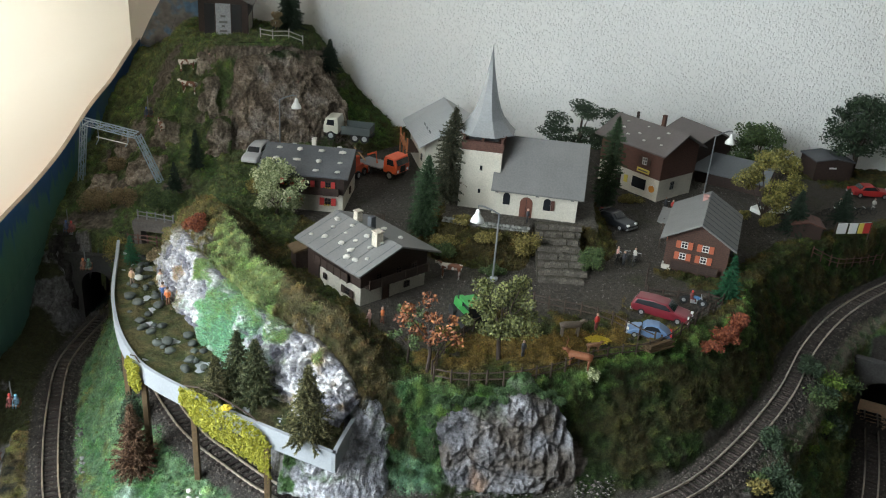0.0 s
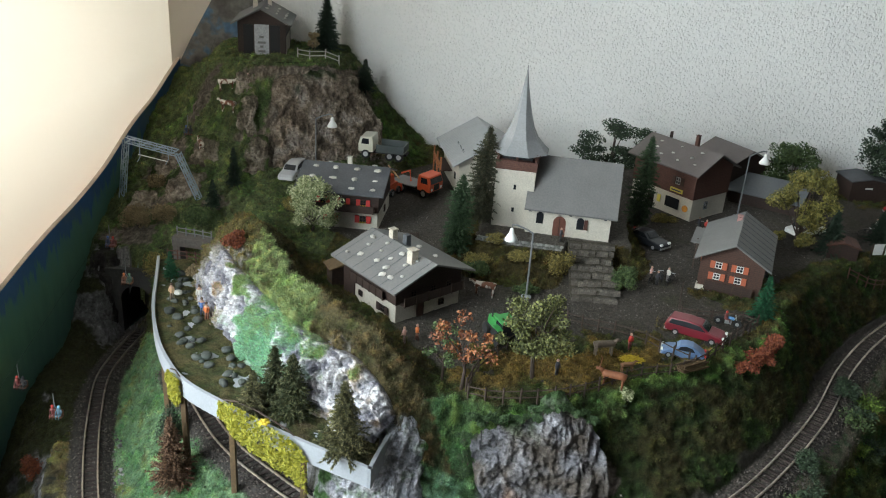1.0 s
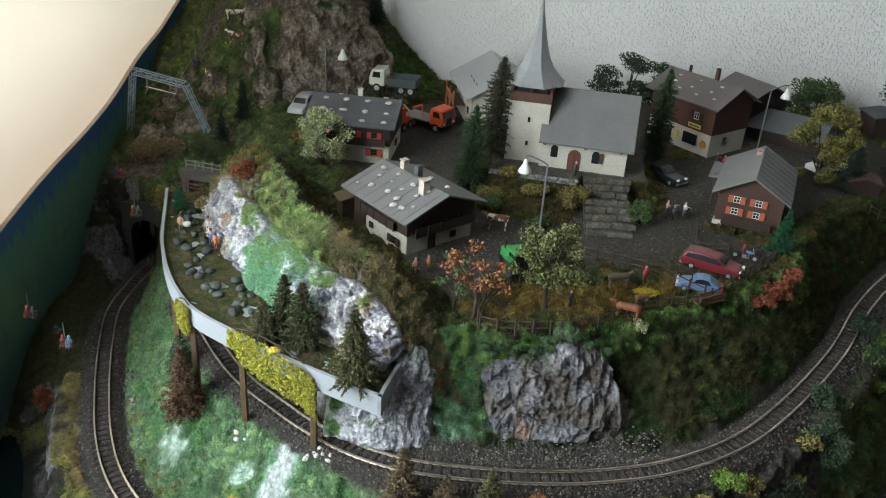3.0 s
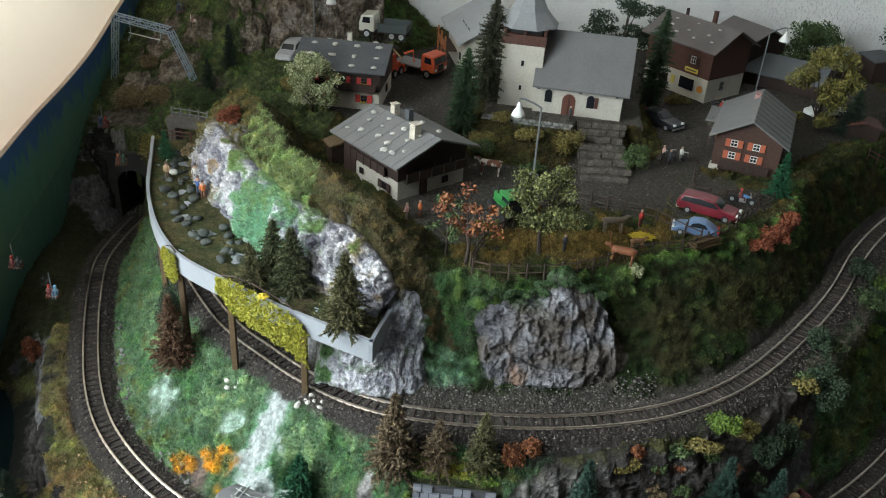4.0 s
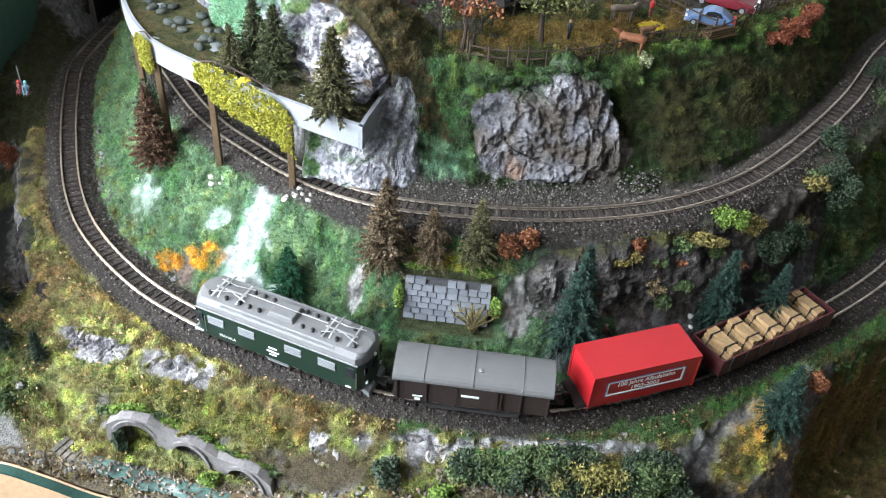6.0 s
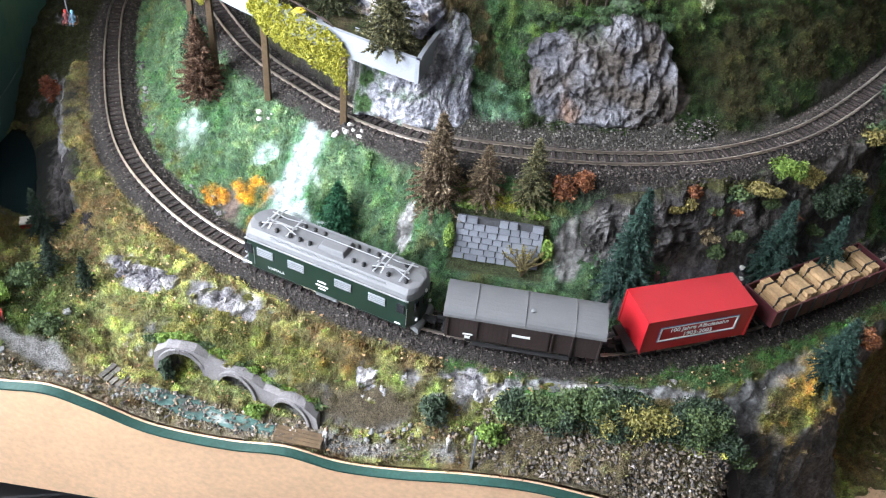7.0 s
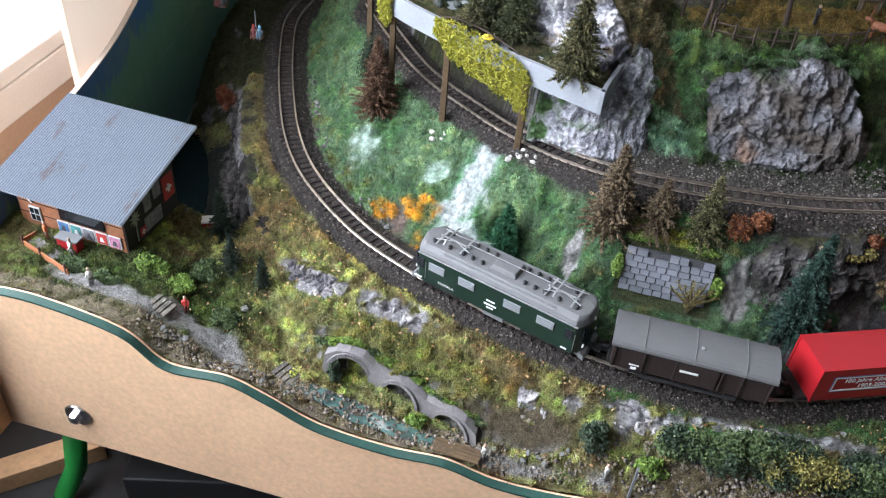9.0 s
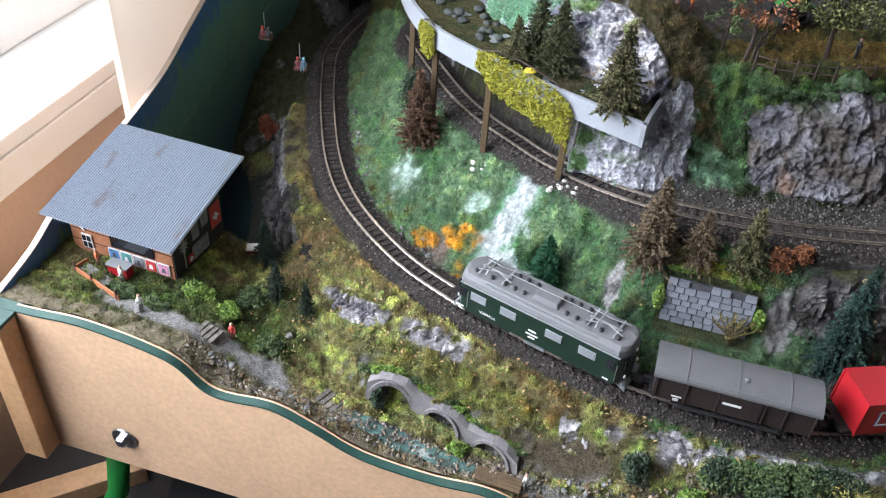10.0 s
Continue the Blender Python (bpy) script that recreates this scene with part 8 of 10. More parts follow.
dry = thing("washing_line", "washing line with white sheets and coloured clothes", "washing line", (0.404, 0.990, ground(0.404, 0.990)), 14)
for x in (-0.018, 0.026):
    part("pole", Buf().tube([(x, 0, -0.002), (x, 0, 0.020)], 0.0007, 5), "fence_wood", dry)
part("line", Buf().tube([(-0.018, 0, 0.0195), (0.004, 0, 0.0182), (0.026, 0, 0.0195)], 0.0002, 4), "white_plastic", dry)
for x, w, c in ((-0.010, 0.012, "white_plastic"), (0.004, 0.010, "white_plastic"), (0.014, 0.006, "sign_yellow"), (0.022, 0.010, "shutter_red")):
    part("cloth", Buf().box(x, 0, 0.006, w, 0.0006, 0.0125, top=1.0), c, dry)


# ---- vehicles ----
def wheels(t, xs, half, r, w=0.0022):
    for x in xs:
        for s in (-1, 1):
            k = part("wheel", Buf().tube([(x, s * (half - w), r), (x, s * half, r)], r, 14), "tyre", t)
            part("rim", Buf().tube([(x, s * (half - 0.0002), r), (x, s * (half + 0.0002), r)], r * 0.58, 12), "silver", k)


def car(name, label, at, turn, L, W, profile, glass, paint, size=1.0):
    """A car from its side outline and its window outline, both in x, z."""
    t = thing(name, label, "car", at, turn, "parked cars")
    b = Buf()
    n = len(profile)
    for y, k, dz in ((-W / 2, 1.0, 0), (-W / 2 + 0.0018, 1.0, 0.0), (W / 2 - 0.0018, 1.0, 0), (W / 2, 1.0, 0)):
        for x, z in profile:
            inset = max(0.0, (z - 0.009)) * 0.22
            yy = y - math.copysign(inset, y)
            sq = 0.93 if abs(y) > W / 2 - 0.0005 else 1.0
            b.v.append((x * sq, yy, 0.0022 + (z - 0.0022) * (0.97 if sq < 1 else 1.0)))
    for q in range(3):
        b.f += [(q * n + i, q * n + (i + 1) % n, (q + 1) * n + (i + 1) % n, (q + 1) * n + i) for i in range(n)]
    b.f += [tuple(reversed(range(n))), tuple(range(3 * n, 4 * n))]
    part("body", b, paint, t, "glossy painted body", smooth=False, bevel=0.0007)
    for s in (-1, 1):
        zmid = sum(z for _, z in glass) / len(glass)
        g = Buf()
        g.v = [(x, s * (W / 2 - max(0, z - 0.009) * 0.22 + 0.0001), z) for x, z in glass] + [(x, s * (W / 2 - max(0, z - 0.009) * 0.22 - 0.0012), z) for x, z in glass]
        m = len(glass)
        g.f = [tuple(range(m)), tuple(reversed(range(m, 2 * m)))] + [(i, m + i, m + (i + 1) % m, (i + 1) % m) for i in range(m)]
        part("side_window", g, "pane_dark", t, "dark side windows")
    zs, xs = [z for _, z in glass], [x for x, _ in glass]
    top, bot = max(zs), min(zs)
    for end in (-1, 1):
        cand = sorted(profile, key=lambda p: end * p[0])
        xb = end * max(end * x for x, z in glass if z < bot + 0.001) + end * 0.0012
        xt = end * max(end * x for x, z in glass if z > top - 0.001) + end * 0.0016
        w = W * 0.36
        part("windscreen", Buf().add([(xb, -w, bot), (xb, w, bot), (xt, w * 0.92, top), (xt, -w * 0.92, top), (xb + end * 0.0012, -w, bot + 0.0006), (xb + end * 0.0012, w, bot + 0.0006), (xt + end * 0.0010, w * 0.92, top + 0.0004), (xt + end * 0.0010, -w * 0.92, top + 0.0004)],
                                  [(0, 1, 2, 3), (7, 6, 5, 4), (0, 4, 5, 1), (2, 6, 7, 3), (1, 5, 6, 2), (3, 7, 4, 0)]), "pane_dark", t, "dark windscreen")
        for s in (-1, 1):
            part("headlight" if end > 0 else "tail_light", Buf().box(end * L * 0.475, s * W * 0.33, 0.0072, 0.0022, 0.0034, 0.0020), "lamp_white" if end > 0 else "shutter_red", t)
    part("bumper", Buf().box(L * 0.475, 0, 0.0032, 0.003, W * 0.9, 0.0022), "silver", t)
    part("bumper", Buf().box(-L * 0.475, 0, 0.0032, 0.003, W * 0.9, 0.0022), "silver", t)
    wheels(t, (-L * 0.30, L * 0.31), W / 2, 0.0034)
    t.matrix_basis = t.matrix_basis @ Matrix.Scale(size, 4)
    return t


ESTATE = [(-0.0285, 0.004), (-0.0280, 0.0105), (-0.0250, 0.0165), (-0.0080, 0.0175), (0.0050, 0.0165), (0.0130, 0.0110), (0.0250, 0.0092), (0.0280, 0.0070), (0.0282, 0.0035), (0.0, 0.0026)]
ESTATE_GLASS = [(-0.0245, 0.0112), (-0.0225, 0.0155), (-0.0080, 0.0163), (0.0045, 0.0155), (0.0105, 0.0112)]
BEETLE = [(-0.0232, 0.004), (-0.0222, 0.0080), (-0.0160, 0.0125), (-0.0090, 0.0165), (-0.0020, 0.0172), (0.0045, 0.0160), (0.0090, 0.0110), (0.0170, 0.0098), (0.0220, 0.0070), (0.0232, 0.0036), (0.0, 0.0028)]
BEETLE_GLASS = [(-0.0115, 0.0112), (-0.0085, 0.0150), (-0.0020, 0.0160), (0.0035, 0.0148), (0.0065, 0.0112)]
SALOON = [(-0.0260, 0.004), (-0.0255, 0.0090), (-0.0170, 0.0100), (-0.0110, 0.0150), (0.0010, 0.0156), (0.0090, 0.0102), (0.0230, 0.0088), (0.0258, 0.0066), (0.0260, 0.0035), (0.0, 0.0026)]
SALOON_GLASS = [(-0.0145, 0.0104), (-0.0105, 0.0142), (0.0008, 0.0148), (0.0070, 0.0104)]
car("estate_car", "dark red estate car parked on the gravel square", (0.1535, 0.7620, VIL), -24, 0.057, 0.0205, ESTATE, ESTATE_GLASS, "dark_red_paint", 0.92)
car("beetle_car", "pale blue rounded small car parked beside the fence", (0.1360, 0.7230, VIL), 168, 0.0465, 0.0180, BEETLE, BEETLE_GLASS, "blue_paint", 0.80)
car("saloon_car", "black saloon car parked beside the church", (0.138, 0.968, VIL), -48, 0.052, 0.0195, SALOON, SALOON_GLASS, "black_paint")
car("estate_car", "silver estate car parked on the upper road", (-0.281, 1.046, ground(-0.281, 1.046) + 0.0005), -95, 0.046, 0.0195, ESTATE, ESTATE_GLASS, "silver_paint")
car("saloon_car", "red saloon car parked at the roadside", (0.485, 1.136, VIL), 4, 0.052, 0.0195, SALOON, SALOON_GLASS, "red_car_paint")
car("saloon_car", "white car parked beside the yellow tree", (0.332, 1.042, VIL), 30, 0.045, 0.0185, SALOON, SALOON_GLASS, "white_plastic")


def lorry(at, turn, label, cab, bed, L, low=False):
    t = thing("lorry", label, "lorry", at, turn, "lorries")
    part("chassis", Buf().box(0, 0, 0.0060, L, 0.014, 0.0030), "underframe", t, "dark chassis")
    x = L / 2 - 0.0085
    c = part("cab", Buf().prism([(x - 0.0095, 0.0085), (x + 0.0095, 0.0085), (x + 0.0100, 0.0180), (x + 0.0070, 0.0275), (x - 0.0080, 0.0285), (x - 0.0095, 0.0200)], -0.0135, 0.0135), cab, t, "short painted cab", bevel=0.0009)
    part("windscreen", Buf().prism([(x + 0.0099, 0.0190), (x + 0.0105, 0.0190), (x + 0.0083, 0.0258), (x + 0.0077, 0.0258)], -0.0112, 0.0112), "pane_dark", c)
    for s in (-1, 1):
        part("side_window", Buf().prism([(x - 0.004, 0.0188), (x + 0.0060, 0.0188), (x + 0.0045, 0.0258), (x - 0.004, 0.0258)], s * 0.0133, s * 0.0139), "pane_dark", c)
        part("headlight", Buf().box(x + 0.0098, s * 0.0095, 0.0105, 0.0008, 0.003, 0.003), "lamp_white", c)
    part("grille", Buf().box(x + 0.0098, 0, 0.0100, 0.0008, 0.010, 0.0075), "underframe", c)
    if not low:
        part("load_bed", Buf().box(-0.0100, 0, 0.0098, L - 0.024, 0.0285, 0.0020), bed, t, "flat load bed")
        for s in (-1, 1):
            part("side_board", Buf().box(-0.0100, s * 0.0138, 0.0118, L - 0.024, 0.0010, 0.0080), bed, t, "dropside board")
        part("tail_board", Buf().box(-L / 2 + 0.0022, 0, 0.0118, 0.0010, 0.0270, 0.0080), bed, t)
    else:
        part("load_bed", Buf().box(-0.0100, 0, 0.0098, L - 0.024, 0.0260, 0.0016), bed, t, "low flat bed")
        part("crane_arm", Buf().tube([(-0.006, 0.0, 0.010), (-0.010, 0.002, 0.024), (-0.024, 0.004, 0.017)], 0.0014, 6), cab, t, "folded crane arm")
        part("beam", Buf().tube([(-0.020, -0.006, 0.013), (-0.050, 0.010, 0.019)], 0.0010, 5), "timber", t, "wooden pole")
    wheels(t, (x, -L * 0.16, -L * 0.36), 0.0138, 0.0056, 0.003)
    return t


lorry((-0.180, 1.118, max(ground(x, y) for x in (-0.205, -0.180, -0.155) for y in (1.112, 1.124)) - 0.0005), 174, "white-cabbed lorry with a dark grey dropside bed", "white_cab", "lorry_bed", 0.060)
lorry((-0.134, 1.070, VIL), -30, "orange-red works lorry with a folded crane", "orange_paint", "grey_plastic", 0.062, True)
ex = thing("loader", "orange-red construction loader behind the flower house", "loader", (-0.163, 1.050, VIL), 70)
part("body", Buf().box(0, 0, 0.006, 0.022, 0.015, 0.010, top=0.85), "orange_paint", ex, "", bevel=0.0006)
part("cab", Buf().box(-0.003, 0, 0.016, 0.011, 0.012, 0.011, top=0.85), "orange_paint", ex, "", bevel=0.0006)
part("bucket", Buf().prism([(0.015, 0.002), (0.023, 0.001), (0.024, 0.003), (0.017, 0.011), (0.015, 0.011)], -0.009, 0.009), "orange_paint", ex)
wheels(ex, (-0.007, 0.008), 0.009, 0.0052, 0.003)


def tractor(at, turn):
    t = thing("tractor", "green farm tractor with a green cab roof beside the farmhouse", "tractor", at, turn)
    part("bonnet", Buf().box(0.010, 0, 0.0075, 0.017, 0.0085, 0.0085, top=0.9), "tractor_green", t, "", bevel=0.0006)
    part("cab_frame", Buf().box(-0.007, 0, 0.008, 0.013, 0.0125, 0.0140, top=0.92), "pane_dark", t)
    part("cab_roof", Buf().box(-0.007, 0, 0.0222, 0.0170, 0.0160, 0.0018), "tractor_green", t, "flat green cab roof", bevel=0.0005)
    for s in (-1, 1):
        part("wheel", Buf().tube([(-0.009, s * 0.0065, 0.0080), (-0.009, s * 0.0110, 0.0080)], 0.0080, 16), "tyre", t)
        part("wheel", Buf().tube([(0.014, s * 0.0055, 0.0048), (0.014, s * 0.0085, 0.0048)], 0.0048, 14), "tyre", t)
        part("mudguard", Buf().box(-0.009, s * 0.0085, 0.0160, 0.0110, 0.0050, 0.0010), "tractor_green", t)
    part("exhaust", Buf().tube([(0.012, 0.003, 0.016), (0.012, 0.003, 0.024)], 0.0007, 6), "underframe", t)
    return t


tractor((-0.018, 0.722, VIL), 118)


def motorcycle(at, turn):
    t = thing("motorcycle", "dark blue-grey motorcycle parked beside the red car", "motorcycle", at, turn)
    for x in (-0.0085, 0.0085):
        w = part("wheel", Buf().tube([(x, -0.0007, 0.0038), (x, 0.0007, 0.0038)], 0.0038, 16), "tyre", t, "black spoked wheel")
        part("hub", Buf().tube([(x, -0.0009, 0.0038), (x, 0.0009, 0.0038)], 0.0018, 10), "silver", w)
    part("tank", Buf().tube([(-0.001, 0, 0.0078), (0.003, 0, 0.0084), (0.0055, 0, 0.0078)], 0.0020, 8, 0.0014), "poster_blue", t, "rounded fuel tank")
    part("saddle", Buf().box(-0.0048, 0, 0.0068, 0.0080, 0.0030, 0.0012), "black", t, bevel=0.0003)
    part("engine", Buf().box(0.0005, 0, 0.0026, 0.0060, 0.0034, 0.0036), "silver", t, bevel=0.0004)
    part("fork", Buf().tube([(0.0085, 0, 0.0038), (0.0062, 0, 0.0100)], 0.0006, 6), "silver", t)
    part("handlebar", Buf().tube([(0.0055, -0.0045, 0.0104), (0.0064, 0, 0.0100), (0.0055, 0.0045, 0.0104)], 0.0004, 5), "silver", t)


motorcycle((0.187, 0.7875, VIL), -20)


def bicycle(at, turn):
    t = thing("bicycle", "small dark bicycle standing on the gravel square", "bicycle", at, turn, "bicycles")
    for x in (-0.0062, 0.0062):
        b = Buf()
        b.tube([(x + 0.0040 * math.cos(a), 0, 0.0040 + 0.0040 * math.sin(a)) for a in np.linspace(0, 6.283, 17)], 0.0003, 4)
        part("wheel", b, "tyre", t)
    part("frame", Buf().tube([(-0.0062, 0, 0.0040), (-0.0020, 0, 0.0085), (0.0045, 0, 0.0090), (0.0062, 0, 0.0040), (0.0045, 0, 0.0090), (0.0, 0, 0.0036), (-0.0020, 0, 0.0085)], 0.0004, 4), "black", t)
    part("saddle", Buf().box(-0.0022, 0, 0.0090, 0.0034, 0.0014, 0.0007), "black", t)
    part("handlebar", Buf().tube([(0.0046, -0.0028, 0.0106), (0.0046, 0.0028, 0.0106)], 0.0003, 4), "silver", t)


for x_, y_, a_ in ((0.128, 0.866, 70), (0.139, 0.869, 95), (0.147, 0.866, 60), (0.206, 1.022, 80), (0.405, 1.052, 10), (0.418, 1.056, 20), (0.431, 1.058, 5), (0.444, 1.062, 15), (0.457, 1.066, 8)):
    bicycle((x_, y_, VIL), a_)
hay = Buf()
g_ = random.Random(77)
for _ in range(260):
    a_, r_ = g_.random() * 6.283, g_.random() ** 0.5 * 0.010
    x_, y_, z_ = r_ * math.cos(a_), 0.6 * r_ * math.sin(a_), 0.0045 * (1 - r_ / 0.011) * g_.random()
    d_ = Vector((g_.gauss(0, 1), g_.gauss(0, 1), g_.gauss(0, 0.4))).normalized() * 0.0022
    hay.tube([(x_ - d_.x, y_ - d_.y, z_ - d_.z + 0.0006), (x_ + d_.x, y_ + d_.y, z_ + d_.z + 0.0006)], 0.0002, 3)
single("hay_heap", hay, "yellow_leaf", "low heap of yellow hay in the paddock", "hay", (0.092, 0.708, ground(0.092, 0.708)))


# ---- plants ----
def leaf_stuff(key, a, b, c, rough=0.7):
    M[key] = islands(key, ((0.0, a), (0.5, b), (1.0, c)), rough)
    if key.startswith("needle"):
        # the needles are darker near the trunk and grow paler towards the ends of the branches
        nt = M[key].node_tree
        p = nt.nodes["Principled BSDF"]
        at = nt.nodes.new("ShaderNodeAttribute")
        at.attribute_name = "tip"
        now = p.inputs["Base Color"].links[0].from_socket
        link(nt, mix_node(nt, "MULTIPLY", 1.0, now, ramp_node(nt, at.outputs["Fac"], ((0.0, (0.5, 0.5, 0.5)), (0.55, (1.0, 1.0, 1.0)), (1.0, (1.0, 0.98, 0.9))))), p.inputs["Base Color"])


leaf_stuff("needle_brown", (0.05, 0.032, 0.018), (0.15, 0.105, 0.058), (0.33, 0.25, 0.15))
leaf_stuff("needle_rust", (0.045, 0.02, 0.012), (0.15, 0.078, 0.042), (0.30, 0.18, 0.11))
leaf_stuff("needle_olive", (0.028, 0.032, 0.012), (0.09, 0.090, 0.034), (0.30, 0.27, 0.12))
leaf_stuff("needle_dark", (0.008, 0.018, 0.010), (0.018, 0.038, 0.020), (0.035, 0.065, 0.035))
leaf_stuff("needle_blue", (0.008, 0.024, 0.018), (0.014, 0.046, 0.032), (0.04, 0.095, 0.066))
leaf_stuff("needle_green", (0.008, 0.055, 0.02), (0.014, 0.10, 0.04), (0.03, 0.17, 0.07))
leaf_stuff("leaf_olive", (0.030, 0.036, 0.010), (0.095, 0.108, 0.030), (0.25, 0.26, 0.08))
leaf_stuff("leaf_dark", (0.008, 0.018, 0.008), (0.022, 0.045, 0.018), (0.05, 0.085, 0.035))
leaf_stuff("leaf_white", (0.10, 0.13, 0.05), (0.30, 0.34, 0.15), (0.74, 0.75, 0.48))
leaf_stuff("leaf_yellow", (0.18, 0.185, 0.01), (0.36, 0.345, 0.02), (0.50, 0.46, 0.05))
leaf_stuff("leaf_lime", (0.05, 0.10, 0.012), (0.13, 0.22, 0.025), (0.25, 0.36, 0.05))
leaf_stuff("leaf_mid", (0.025, 0.05, 0.014), (0.06, 0.10, 0.028), (0.12, 0.17, 0.05))
leaf_stuff("leaf_orange", (0.09, 0.026, 0.014), (0.22, 0.072, 0.026), (0.38, 0.15, 0.045))
leaf_stuff("leaf_red", (0.10, 0.02, 0.012), (0.22, 0.055, 0.022), (0.36, 0.11, 0.04))
leaf_stuff("leaf_tan", (0.10, 0.07, 0.035), (0.23, 0.17, 0.085), (0.40, 0.31, 0.18))
leaf_stuff("leaf_yellowish", (0.06, 0.06, 0.015), (0.19, 0.175, 0.035), (0.36, 0.31, 0.08))
leaf_stuff("leaf_turf", (0.018, 0.045, 0.014), (0.05, 0.10, 0.032), (0.10, 0.17, 0.06))
leaf_stuff("leaf_bronze", (0.08, 0.07, 0.02), (0.19, 0.15, 0.035), (0.34, 0.28, 0.08))


def conifer(at, h, r, key, seed, label, whorls=0, per=14, droop=0.35, group="conifers", lean=(0, 0), column=0.0):
    """A fir: whorls of curved branches, each bristling with needles on all sides, round a thin trunk, with gaps between them."""
    t = thing("conifer", label, "tree", at, group=group, lean=lean)
    g = random.Random(seed)
    part("trunk", Buf().tube([(0, 0, -0.003), (0, 0, h * 0.5), (0, 0, h * 0.97)], r * 0.085, 6, r * 0.01), "bark", t, "thin brown trunk")
    v, f, tip = [], [], []

    def spike(p, q, wide, a, b):
        s = (q - p).cross(Vector((g.gauss(0, 1), g.gauss(0, 1), g.gauss(0, 1))))
        s = s.normalized() * wide if s.length > 1e-9 else Vector((wide, 0, 0))
        e = len(v)
        v.extend((tuple(p - s), tuple(p + s), tuple(q)))
        tip.extend((a, a, b))
        f.append((e, e + 1, e + 2))

    whorls = whorls or max(11, int(h / 0.0024))
    bristle = max(0.0022, r * 0.17)
    for k in range(whorls):
        u = k / (whorls - 1)
        z = h * (0.06 + 0.90 * u)
        taper = (1 - u) ** 0.9
        if column:
            taper = taper * (1 - column) + column * min(1.0, (1.02 - u) * 3.5, 0.55 + 2.5 * u)
        reach = r * taper * g.uniform(0.82, 1.12) + r * 0.05
        n = max(4, int(per * (1 - 0.45 * u)))
        a0 = g.random() * 6.28
        for b in range(n):
            a = a0 + 6.283 * b / n + g.uniform(-0.28, 0.28)
            L = reach * g.uniform(0.68, 1.18)
            sag = droop * g.uniform(0.5, 1.4)
            out = Vector((math.cos(a), math.sin(a), 0))
            z1 = z + g.uniform(-0.4, 0.4) * h / whorls

            def along_branch(w):
                return out * (L * w) + Vector((0, 0, z1 + L * (0.35 * u * w - sag * w * w * (1.25 - 0.35 * w) + 0.16 * w)))

            m = max(4, int(L / 0.0011))
            for q in range(m):
                w = (q + 0.6) / m
                c = along_branch(w)
                d = (along_branch(min(1.0, w + 0.08)) - along_branch(w - 0.02)).normalized()
                for _ in range(5):
                    e = Vector((g.gauss(0, 1), g.gauss(0, 1), g.gauss(0, 1)))
                    e = (e - d * e.dot(d)).normalized() * g.uniform(0.5, 1.0) + d * g.uniform(0.3, 1.0)
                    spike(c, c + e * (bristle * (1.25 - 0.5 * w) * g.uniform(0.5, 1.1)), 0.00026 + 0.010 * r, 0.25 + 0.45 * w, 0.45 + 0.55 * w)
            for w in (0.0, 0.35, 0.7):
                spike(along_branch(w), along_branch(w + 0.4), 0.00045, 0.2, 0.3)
    for _ in range(10):
        spike(Vector((0, 0, h * 0.93)), Vector((g.uniform(-1, 1) * r * 0.10, g.uniform(-1, 1) * r * 0.10, h * g.uniform(0.97, 1.03))), 0.0003, 0.6, 1.0)
    me = bpy.data.meshes.new("crown")
    me.from_pydata(v, [], f)
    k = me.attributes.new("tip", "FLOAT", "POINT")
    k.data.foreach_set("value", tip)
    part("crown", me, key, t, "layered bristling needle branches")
    return t


def leaves(buf, g, centre, rad, count, size):
    """A clump of small leaves about a centre."""
    for _ in range(count):
        d = Vector((g.gauss(0, 1), g.gauss(0, 1), g.gauss(0, 1)))
        d = d.normalized() * g.random() ** 0.4
        p = Vector((centre[0] + d.x * rad[0], centre[1] + d.y * rad[1], centre[2] + d.z * rad[2]))
        a = Vector((g.gauss(0, 1), g.gauss(0, 1), g.gauss(0, 1))).normalized()
        b = a.orthogonal().normalized()
        s = size * g.uniform(0.6, 1.4)
        e = len(buf.v)
        buf.v += [tuple(p - a * s), tuple(p + b * s * 0.55), tuple(p + a * s), tuple(p - b * s * 0.55)]
        buf.f.append((e, e + 1, e + 2, e + 3))


